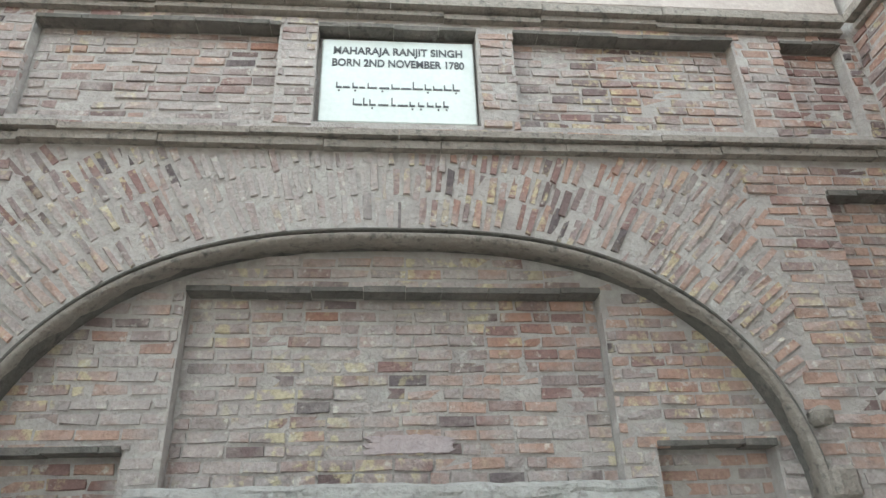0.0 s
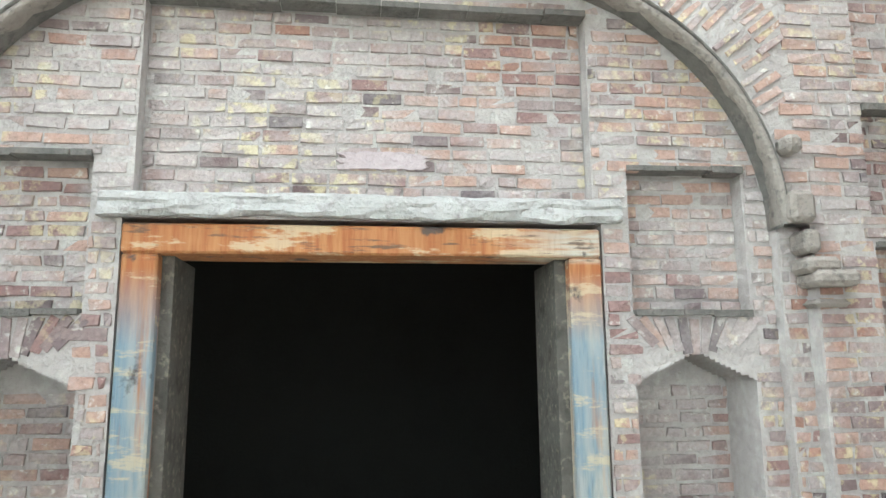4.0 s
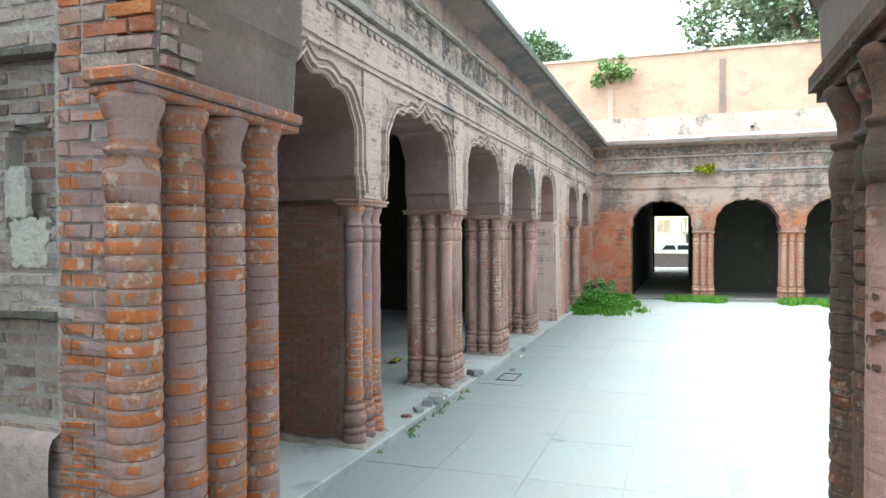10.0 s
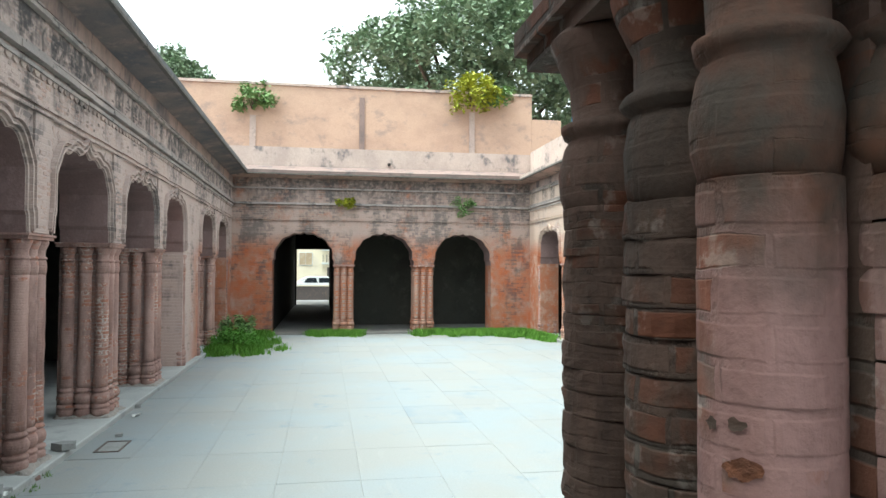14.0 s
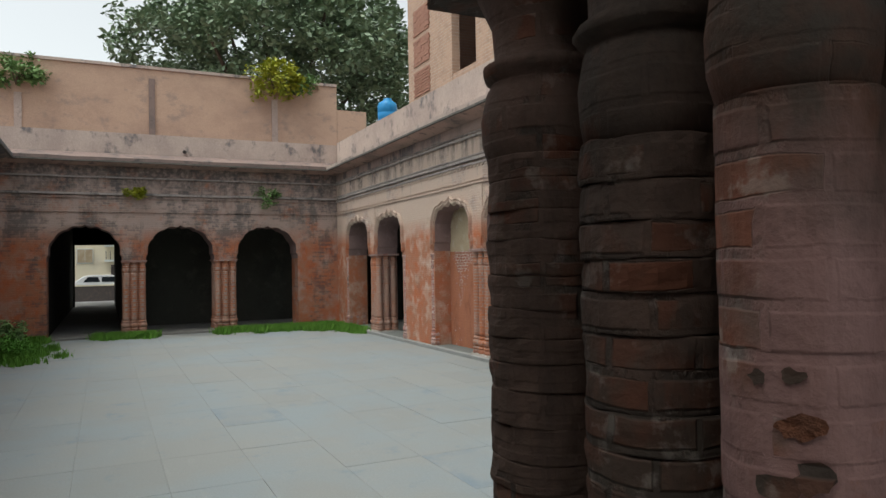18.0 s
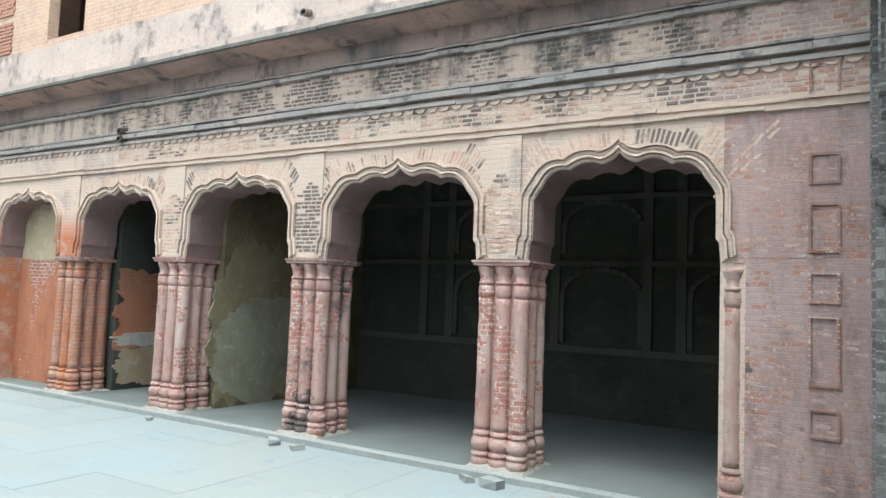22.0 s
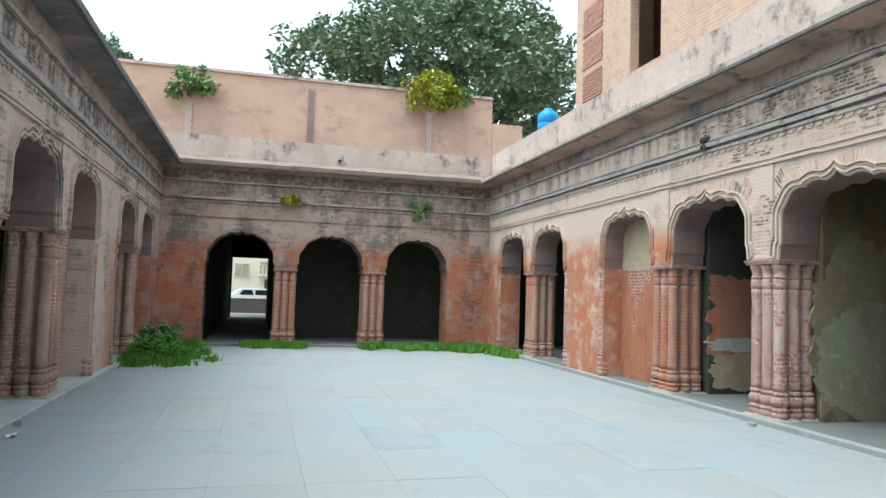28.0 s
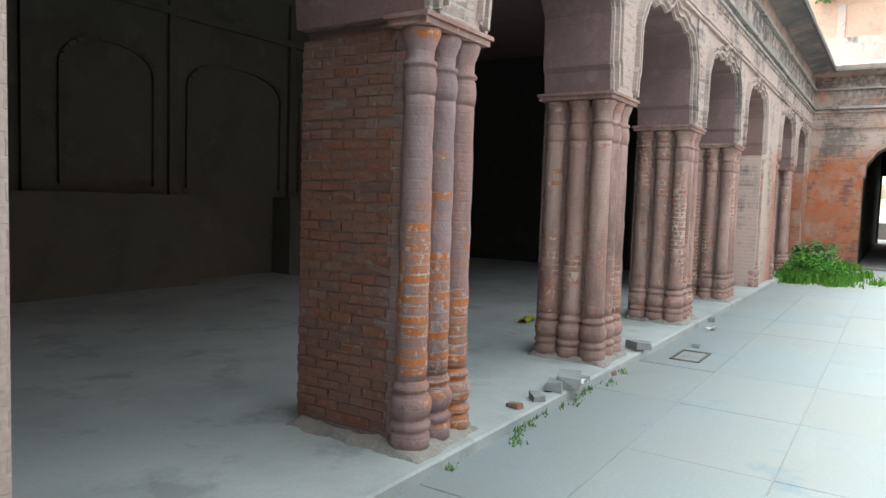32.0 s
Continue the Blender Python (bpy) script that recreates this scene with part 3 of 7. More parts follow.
def wood(name):
    """Weathered door timber: orange paint above, wearing through to grey-blue below."""
    m, n, l, bs = material(name, 0.75)
    pos = place_vec(n, l)
    sep = n.new("ShaderNodeSeparateXYZ")
    l.new(pos, sep.inputs[0])
    low = n.new("ShaderNodeMapRange")
    low.inputs["From Min"].default_value, low.inputs["From Max"].default_value = 2.43, 2.16
    l.new(sep.outputs[2], low.inputs["Value"])
    grain = noise_fac(n, l, place_vec(n, l, (14, 14, 1.2)), 3.0, 5, 0.35, 0.65)
    orange = blend(n, l, grain, (0.27, 0.095, 0.035), (0.36, 0.165, 0.07))
    pale = blend(n, l, noise_fac(n, l, place_vec(n, l, (3, 3, 0.7)), 2.2, 4, 0.36, 0.52), (0.42, 0.37, 0.29), (0.14, 0.20, 0.25))
    grey = blend(n, l, times(n, l, grain, 0.6), pale, (0.30, 0.30, 0.29))
    edge = times(n, l, low.outputs["Result"], noise_fac(n, l, place_vec(n, l, (9, 9, 0.8)), 2.2, 5, 0.25, 0.45))
    col = blend(n, l, edge, orange, grey)
    bleached = n.new("ShaderNodeMapRange")
    bleached.inputs["From Min"].default_value, bleached.inputs["From Max"].default_value = 0.75, 1.05
    l.new(sep.outputs[0], bleached.inputs["Value"])
    upper = n.new("ShaderNodeMapRange")
    upper.inputs["From Min"].default_value, upper.inputs["From Max"].default_value = 2.45, 2.47
    l.new(sep.outputs[2], upper.inputs["Value"])
    fibres = noise_fac(n, l, place_vec(n, l, (1.2, 6, 14)), 3.0, 5, 0.36, 0.56)
    col = blend(n, l, times(n, l, times(n, l, bleached.outputs["Result"], upper.outputs["Result"]), fibres), col, (0.40, 0.36, 0.30))
    col = blend(n, l, times(n, l, times(n, l, noise_fac(n, l, place_vec(n, l, (1.0, 3, 9)), 3.4, 6, 0.56, 0.62, 0.7), upper.outputs["Result"]), 0.85), col, (0.09, 0.06, 0.045))
    col = blend(n, l, times(n, l, noise_fac(n, l, place_vec(n, l, (0.5, 1, 2.0)), 6.0, 6, 0.54, 0.60, 0.7), 0.7), col, (0.46, 0.37, 0.25))
    col = blend(n, l, times(n, l, noise_fac(n, l, pos, 5.0, 6, 0.63, 0.68), 0.9), col, (0.06, 0.05, 0.05))
    finish(n, l, bs, col, grain, 0.5, 0.006)
    return m


M_WOOD = wood("weathered_door_timber")
BRICK_TONES = ((0.22, 0.165, 0.16), (0.27, 0.21, 0.205), (0.17, 0.13, 0.13), (0.29, 0.165, 0.13), (0.25, 0.195, 0.19), (0.13, 0.105, 0.108), (0.31, 0.26, 0.25), (0.23, 0.145, 0.135), (0.28, 0.225, 0.215), (0.21, 0.185, 0.17), (0.34, 0.18, 0.12), (0.24, 0.19, 0.185), (0.16, 0.115, 0.112), (0.29, 0.25, 0.235))
M_BRICK = brick_piece("old_brick", False, BRICK_TONES, (0.40, 0.355, 0.34), 0.86, 0.55, 0.0, 0.35, 0.65, 0.5)
M_BRICKS = brick_piece("old_bricks", True, BRICK_TONES, (0.40, 0.355, 0.34), 0.86, 0.55, 0.0, 0.35, 0.65, 0.5)
RED_TONES = ((0.36, 0.125, 0.055), (0.32, 0.12, 0.07), (0.28, 0.135, 0.10), (0.40, 0.15, 0.06), (0.25, 0.14, 0.125), (0.33, 0.22, 0.19))
COURT_TONES = ((0.49, 0.38, 0.32), (0.52, 0.42, 0.36), (0.45, 0.345, 0.295), (0.50, 0.34, 0.27), (0.53, 0.44, 0.385), (0.50, 0.40, 0.345), (0.43, 0.335, 0.295))
M_END_BRICKS = brick_piece("mauve_bricks", True, ((0.42, 0.29, 0.265), (0.44, 0.305, 0.28), (0.37, 0.265, 0.25), (0.44, 0.23, 0.18), (0.43, 0.335, 0.315)), (0.46, 0.34, 0.315), 0.95, 0.5, 0.6, 0.4, 0.0, 0.6)
M_SOUTH_BRICKS = brick_piece("south_bricks", True, tuple((r * 1.1, g * 1.03, b * 0.98) for r, g, b in COURT_TONES), (0.57, 0.445, 0.365), 0.98, 0.35, 1.8, 0.3, 0.0, 0.55, RUNS, (3.3, 4.75, 0.85))
M_NORTH_BRICKS = brick_piece("north_bricks", True, tuple((r * 0.95, g * 0.94, b * 0.99) for r, g, b in COURT_TONES), (0.50, 0.405, 0.365), 1.0, 0.25, 1.7, 0.25, 0.0, 0.3, (), (3.1, 4.4, 0.9))
M_DRUM = worn("ringed_brick", (0.33, 0.24, 0.24), (0.26, 0.178, 0.178), ((0.44, 0.14, 0.045), (0.36, 0.145, 0.072), (0.31, 0.19, 0.147)), (0.27, 0.2, 0.172), 0.55, 0.052, 0.655, fleck=0.5, scale=1.7)
M_DRUM_GREY = brick_piece("ringed_sooty_brick", False, ((0.17, 0.155, 0.15), (0.23, 0.205, 0.195), (0.21, 0.155, 0.13), (0.13, 0.12, 0.12), (0.20, 0.18, 0.175)), (0.25, 0.225, 0.215), 0.5, 0.7, 0.0, 0.6)
M_CORNICE = plain("sooty_cornice", (0.31, 0.28, 0.265), (0.42, 0.36, 0.33), (0.10, 0.10, 0.103), 1.7, 0.9, 0.6, (1, 1, 1), 40.0, 0.8)
M_UNDER = plain("stained_pink_soffit", (0.46, 0.31, 0.26), (0.20, 0.16, 0.15), (0.06, 0.065, 0.08), 0.9, 0.9, 0.4, (1, 1, 1), 30.0, 0.6)
M_FRIEZE = plain("stained_frieze", (0.37, 0.27, 0.235), (0.12, 0.115, 0.12), (0.06, 0.063, 0.075), 0.9, 0.9, 0.4, (1, 1, 0.45), 40.0, 0.7)


# ---- mesh helpers ----
def to_mesh(bm, name, mat, smooth=False):
    me = bpy.data.meshes.new(name)
    bm.to_mesh(me)
    bm.free()
    me.materials.append(mat)
    if smooth:
        for p in me.polygons:
            p.use_smooth = True
    return me


def part(name, bm, mat, parent=None, label="", smooth=False):
    ob = new(name, to_mesh(bm, name, mat, smooth) if isinstance(bm, bmesh.types.BMesh) else bm)
    ob.parent = parent
    if label:
        ob["label"] = label
    return ob


def block(bm, x0, x1, y0, y1, z0, z1, bevel=0.0):
    v = [bm.verts.new((x, y, z)) for x in (x0, x1) for y in (y0, y1) for z in (z0, z1)]
    faces = [bm.faces.new([v[i] for i in f]) for f in ((0, 1, 3, 2), (4, 6, 7, 5), (0, 4, 5, 1), (2, 3, 7, 6), (0, 2, 6, 4), (1, 5, 7, 3))]
    if bevel:
        edges = list({e for f in faces for e in f.edges})
        bmesh.ops.bevel(bm, geom=edges, offset=bevel, segments=1, affect="EDGES")
    return bm


def boxy(*a, **k):
    return block(bmesh.new(), *a, **k)


def lathe(bm, cx, cy, profile, seg=14, wob=0.0, seed=0):
    """Turn (radius, z) pairs about an upright axis."""
    rng = random.Random(seed)
    rings = []
    for r, z in profile:
        dx, dy = (rng.uniform(-wob, wob), rng.uniform(-wob, wob)) if wob else (0, 0)
        rr = r + (rng.uniform(-wob, wob) if wob else 0)
        rings.append([bm.verts.new((cx + dx + rr * math.cos(2 * math.pi * k / seg), cy + dy + rr * math.sin(2 * math.pi * k / seg), z)) for k in range(seg)])
    for a, b in zip(rings, rings[1:]):
        for k in range(seg):
            bm.faces.new((a[k], a[(k + 1) % seg], b[(k + 1) % seg], b[k]))
    bm.faces.new(rings[0][::-1])
    bm.faces.new(rings[-1])
    return bm


def lobed(point):
    """Half a cusped arch from the spring inwards, as (share of the half span, share of the rise)."""
    low = 1.0 - point
    if point < 0.07:
        knots = ((1.0, 0.0, 0.0), (0.985, 0.13, 0.0), (0.945, 0.17, 0.0), (0.80, 0.60, 0.07), (0.46, 0.86, 0.06), (0.17, low, 0.045), (0.0, 1.0, -0.02))
    else:
        knots = ((1.0, 0.0, 0.0), (0.985, 0.16, 0.0), (0.955, 0.20, 0.0), (0.85, low * 0.79, 0.085), (0.53, low * 0.945, 0.068), (0.19, low * 0.985, 0.046), (0.0, 1.0, -0.022))
    out = [knots[0][:2]]
    for (u0, h0, _), (u1, h1, bulge) in zip(knots, knots[1:]):
        steps = 7 if bulge else 1
        for k in range(1, steps + 1):
            f = k / steps
            swell = 4 * bulge * f * (1 - f)
            du, dh = u1 - u0, h1 - h0
            size = math.hypot(du, dh)
            u, h = u0 + du * f + swell * dh / size, h0 + dh * f - swell * du / size
            out.append((min(u, out[-1][0] - 0.0004), h))
    out[-1] = (0.0, 1.0)
    return out


LOBES = {p: lobed(p) for p in (0.085, 0.065)}


def arch_height(u, point=0.085):
    """The cusped arch, 0 at the spring to 1 at the point, for u from -1 to 1."""
    a = min(abs(u), 1.0)
    for (u0, h0), (u1, h1) in zip(LOBES[point], LOBES[point][1:]):
        if u1 <= a <= u0:
            return h0 + (h1 - h0) * (u0 - a) / max(u0 - u1, 1e-6)
    return 0.0


NY, SY, EX, WX = 2.37, -6.63, 23.09, 3.45
MID = (NY + SY) / 2
PLINTH, SPRING = 0.07, 2.12


def north(s, d, z):
    return (s, NY + d, z)


def south(s, d, z):
    return (s, SY - d, z)


def east(s, d, z):
    return (EX + d, s, z)


def west(s, d, z):
    return (WX - d, s, z)


def poly(bm, M, pts):
    return bm.faces.new([bm.verts.new(M(*p)) for p in pts])


def slab(bm, M, s0, s1, d0, d1, z0, z1):
    a, b = M(s0, d0, z0), M(s1, d1, z1)
    return block(bm, min(a[0], b[0]), max(a[0], b[0]), min(a[1], b[1]), max(a[1], b[1]), z0, z1)


def arch_curve(a, b, spring, apex, grow=0.0, point=0.085):
    mid, half = (a + b) / 2, (b - a) / 2
    pts = []
    edge = LOBES[point]
    for u, h in [(-u, h) for u, h in edge] + edge[-2::-1]:
        s, z = mid + half * u, spring + (apex - spring) * h
        pts.append((s + grow * u, z + grow * (1 - 0.55 * u * u)))
    return pts


def arcade_wall(name, M, segments, spring, apex, top, thick, mat, label, point=0.085, soffit=None):
    """A wall with cusped arches; segments of (kind, from, to), kind arch, pillar (open below the spring) or solid."""
    bm = bmesh.new()
    line = []
    for kind, a, b in segments:
        if kind == "arch":
            line.append([(s, z) for s, z in arch_curve(a, b, spring, apex, 0.0, point)])
        else:
            z = 0.0 if kind == "solid" else spring
            line.append([(a, z), (b, z)])
    for seg in line:
        for (s0, z0), (s1, z1) in zip(seg, seg[1:]):
            for d in (0.0, thick):
                poly(bm, M, [(s0, d, z0), (s1, d, z1), (s1, d, top), (s0, d, top)])
            # Underside faces get the plaster with shade in its colour.
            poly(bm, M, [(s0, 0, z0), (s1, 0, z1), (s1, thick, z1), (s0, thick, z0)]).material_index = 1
            poly(bm, M, [(s0, 0, top), (s1, 0, top), (s1, thick, top), (s0, thick, top)])
    flat = [p for seg in line for p in (seg[0], seg[-1])]
    for (s0, z0), (s1, z1) in zip(flat, flat[1:]):
        if abs(s0 - s1) < 1e-6 and abs(z0 - z1) > 1e-6:
            poly(bm, M, [(s0, 0, z0), (s0, thick, z0), (s0, thick, z1), (s0, 0, z1)])
    for s, z in (flat[0], flat[-1]):
        poly(bm, M, [(s, 0, z), (s, thick, z), (s, thick, top), (s, 0, top)])
    bmesh.ops.remove_doubles(bm, verts=bm.verts, dist=1e-4)
    bmesh.ops.recalc_face_normals(bm, faces=bm.faces)
    wall = part(name, bm, mat)
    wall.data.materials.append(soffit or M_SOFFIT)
    tagged(wall, label, "wall", kind="structure")
    return wall


def arch_band(M, a, b, spring, apex, wall, mat, inner=0.015, wide=0.055, proud=0.035, label="", point=0.085):
    """One raised moulding that follows a cusped arch."""
    bm = bmesh.new()
    p, q = arch_curve(a, b, spring, apex, inner, point), arch_curve(a, b, spring, apex, inner + wide, point)
    rows = [[bm.verts.new(M(*v)) for v in ((s0, -0.002, z0), (s0, -proud, z0), (s1, -proud, z1), (s1, -0.002, z1))] for (s0, z0), (s1, z1) in zip(p, q)]
    for r0, r1 in zip(rows, rows[1:]):
        for k in range(4):
            bm.faces.new((r0[k], r0[(k + 1) % 4], r1[(k + 1) % 4], r1[k]))
    bm.faces.new(rows[0])
    bm.faces.new(rows[-1][::-1])
    bmesh.ops.recalc_face_normals(bm, faces=bm.faces)
    return part("arch_moulding", bm, mat, wall, label)


def band(M, s0, s1, z0, z1, proud, wall, mat, name="cornice"):
    """A running moulding, broken into short uneven lengths."""
    rng = random.Random(int(1000 * z0 + 7 * s0))
    bm = bmesh.new()
    s = s0
    while s < s1 - 0.01:
        e = min(s1, s + rng.uniform(0.35, 0.8))
        j = rng.uniform(-0.006, 0.006)
        slab(bm, M, s, e - 0.004, -proud - j, 0.01, z0 + j, z1 + j)
        s = e
    return part(name, bm, mat, wall)


M_FIRST = worn("first_column_plaster", (0.33, 0.245, 0.245), (0.27, 0.185, 0.185), ORANGE, (0.46, 0.38, 0.35), 0.46, 0.052, fleck=0.6, scale=1.5)


# ---- columns ----
def column_meshes(r, foot, top, mat, tag, wob=0.0012, seg=16):
    """Foot, shaft and head of one engaged column, each a mesh, about the origin."""
    b = foot
    base = lathe(bmesh.new(), 0, 0, [(r * 1.30, b), (r * 1.32, b + 0.085), (r * 1.20, b + 0.10), (r * 1.10, b + 0.108), (r * 1.26, b + 0.118), (r * 1.34, b + 0.135), (r * 1.26, b + 0.152), (r * 1.02, b + 0.160), (r * 1.0, b + 0.172), (r * 1.16, b + 0.182), (r * 1.30, b + 0.205), (r * 1.36, b + 0.235), (r * 1.33, b + 0.262), (r * 1.18, b + 0.290), (r * 1.0, b + 0.300), (r * 0.99, b + 0.312), (r * 1.14, b + 0.318), (r * 1.18, b + 0.332), (r * 1.10, b + 0.345), (r * 1.0, b + 0.352), (r * 1.0, b + 0.37)], seg, wob, 3)
    shaft = lathe(bmesh.new(), 0, 0, [(r * (1.0 - 0.05 * f), b + 0.365 + (top - 0.33 - b - 0.365) * f) for f in np.linspace(0, 1, 24)], seg, wob * 2, 5)
    head = lathe(bmesh.new(), 0, 0, [(r * 0.95, top - 0.335), (r * 1.04, top - 0.29), (r * 1.06, top - 0.25), (r * 0.98, top - 0.205), (r * 0.88, top - 0.19), (r * 1.04, top - 0.184), (r * 1.06, top - 0.175), (r * 1.02, top - 0.165), (r * 0.84, top - 0.155), (r * 0.9, top - 0.10), (r * 1.15, top - 0.045), (r * 1.22, top - 0.015), (r * 1.1, top)], seg, wob, 9)
    return [to_mesh(bm, n, mat, True) for n, bm in (("base", base), ("column", shaft), ("capital", head))]


def stand_column(meshes, x, y, parent, turn=0.0):
    shaft = part("column", meshes[1], None, parent)
    shaft.location, shaft.rotation_euler = (x, y, 0), (0, 0, turn)
    for name, me in (("base", meshes[0]), ("capital", meshes[2])):
        part(name, me, None, shaft)
    return shaft


COL = column_meshes(0.083, PLINTH, SPRING - 0.05, M_COLUMN_S, "court")
COL_RUST = column_meshes(0.084, PLINTH, SPRING + 0.01, M_LOW_X, "rust", seg=12)
COL_N = column_meshes(0.082, PLINTH, 2.19, M_COLUMN, "north")
COL_LOW = column_meshes(0.095, PLINTH, SPRING - 0.05, M_LOW_X, "east", seg=10)
COL_WEST = column_meshes(0.080, 0.30, 2.34, M_COLUMN_RED, "west", 0.003, 18)
COL_GATE = column_meshes(0.095, 0.30, 2.34, M_COLUMN_GATE, "gate", 0.003, 28)
COL_GATE_BIG = column_meshes(0.075, 0.30, 2.34, M_GATE_PINK, "gate", 0.003, 30)


M_FOOTING = plain("crumbled_cement", (0.30, 0.275, 0.25), (0.21, 0.19, 0.175), (0.36, 0.345, 0.325), 6.0, 0.95, 1.0, (1, 1, 1), 28.0)


def footing(M, s0, s1, d0, d1, z):
    """A low uneven skirt of broken cement, highest against the pillar."""
    bm = bmesh.new()
    ns, nd = 26, 26
    grid = []
    for i in range(ns + 1):
        line = []
        for j in range(nd + 1):
            u, v = 2 * i / ns - 1, 2 * j / nd - 1
            s, d = (s0 + s1) / 2 + u * (s1 - s0) / 2, (d0 + d1) / 2 + v * (d1 - d0) / 2
            w = noise.noise(Vector((s * 6, d * 6, s0))) + 0.6 * noise.noise(Vector((s * 19, d * 19, s0)))
            rim = 1 - max(abs(u), abs(v))
            line.append(bm.verts.new(M(s - 0.05 * w * u * (abs(u) > 0.75), d - 0.05 * w * v * (abs(v) > 0.75), z - 0.014 + min(0.05, rim * 0.3) + 0.022 * w * min(1, rim * 7))))
        grid.append(line)
    for i in range(ns):
        for j in range(nd):
            bm.faces.new((grid[i][j], grid[i + 1][j], grid[i + 1][j + 1], grid[i][j + 1]))
    bmesh.ops.recalc_face_normals(bm, faces=bm.faces)
    return bm


def pillar(M, s0, s1, depth, cols, core_mat, label, spring=SPRING, foot=PLINTH, inset=0.085, group="arcade pillars", side=True, imp_mat=None):
    """A pier with engaged columns along its front and sides, and an impost slab on top."""
    mid = M((s0 + s1) / 2, 0, 0)
    p = new("arcade_pillar")
    tagged(p, label, "pillar", group)
    bm = bmesh.new()
    slab(bm, M, s0 + inset, s1 - inset, inset, depth, 0.0, spring)
    part("core", bm, core_mat, p)
    r = 0.092
    spots = [(s, r * 0.9) for s in np.linspace(s0 + r, s1 - r, 3)]
    if side:
        k = 1
        while r * 0.9 + 0.2 * k < depth - 0.03:
            spots += [(s0 + r, r * 0.9 + 0.2 * k), (s1 - r, r * 0.9 + 0.2 * k)]
            k += 1
    for k, (s, d) in enumerate(spots):
        x, y, _ = M(s, d, 0)
        stand_column(cols, x, y, p, 1.3 * k)
    bm = bmesh.new()
    back = depth if side else 0.2
    slab(bm, M, s0 - 0.02, s1 + 0.02, -0.025, back + 0.01, spring - 0.052, spring - 0.022)
    slab(bm, M, s0 - 0.035, s1 + 0.035, -0.04, back + 0.02, spring - 0.02, spring + 0.002)
    part("impost", bm, imp_mat or M_COLUMN, p)
    part("footing", footing(M, s0 - 0.06, s1 + 0.06, -0.085, depth + 0.05, foot), M_FOOTING, p, "broken cement and rubble round the foot", True)
    return p


# ---- ground and floors ----
M_PASSAGE = plain("passage_floor", (0.20, 0.195, 0.185), (0.13, 0.13, 0.125), None, 0.8, 0.9, 0.3)
bm = bmesh.new()
block(bm, -400, 400, -400, 400, -0.5, -0.12)
ground = tagged(part("ground", bm, M_GROUND), "dusty earth round the old building", "ground", kind="structure")
floor = tagged(part("floor", boxy(WX - 0.2, EX + 0.6, SY - 0.3, NY + 0.3, -0.12, -0.005), M_JOINT), "pale concrete slab floor of the open courtyard", "floor", kind="structure")
# The south hall takes the cement copy darkened for shade.
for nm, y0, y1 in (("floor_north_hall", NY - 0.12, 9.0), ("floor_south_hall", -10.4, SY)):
    f = part(nm, boxy(WX, EX + 0.4, y0, y1, -0.11, PLINTH, bevel=0.012), M_HALL_FLOOR if y0 > 0 else M_HALL_FLOOR_SHADED)
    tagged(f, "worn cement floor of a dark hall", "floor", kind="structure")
# Front edge stays lighter than the shaded floor behind it.
tagged(part("plinth_south", boxy(WX, EX + 0.4, SY + 0.002, SY + 0.12, -0.11, PLINTH, bevel=0.012), M_JOINT), "worn cement edge of the raised hall floor", "plinth", kind="structure")
tagged(part("floor_east_hall", boxy(EX - 0.05, 44, -10.4, 9.0, -0.115, 0.045), M_PASSAGE), "dusty dark passage floor", "floor", kind="structure")
tagged(part("floor_portico", boxy(-2.2, WX - 0.04, SY - 0.4, 4.4, -0.11, 0.30, bevel=0.015), M_HALL_FLOOR), "raised stone floor of the gate bay", "floor", kind="structure")

M_INFILL = worn("flaking_infill", (0.40, 0.30, 0.275), (0.34, 0.235, 0.21), ((0.38, 0.15, 0.10), (0.33, 0.17, 0.13), (0.42, 0.25, 0.2)), (0.62, 0.58, 0.54), 0.40, 0.06, fleck=0.7, scale=1.2)
M_INFILL_RED = worn("red_flaking_infill", (0.40, 0.165, 0.09), (0.34, 0.135, 0.08), ((0.34, 0.13, 0.09), (0.30, 0.14, 0.10), (0.38, 0.2, 0.15)), (0.55, 0.47, 0.42), 0.55, 0.06, fleck=0.7, scale=1.1)

# ---- arcades ----
TOP = 4.75
SEGS = [("solid", WX, 4.6), ("arch", 4.6, 6.36), ("pillar", 6.36, 6.93), ("arch", 6.93, 8.9), ("pillar", 8.9, 9.48), ("arch", 9.48, 11.34), ("pillar", 11.34, 11.94),
        ("arch", 11.94, 13.74), ("pillar", 13.74, 14.36), ("arch", 14.36, 16.05), ("solid", 16.05, 17.85), ("arch", 17.85, 19.6), ("pillar", 19.6, 20.2), ("arch", 20.2, 22.0), ("solid", 22.0, EX)]
APEX = 3.12
WEST_JAMB = 4.50
DEPTH = 0.56
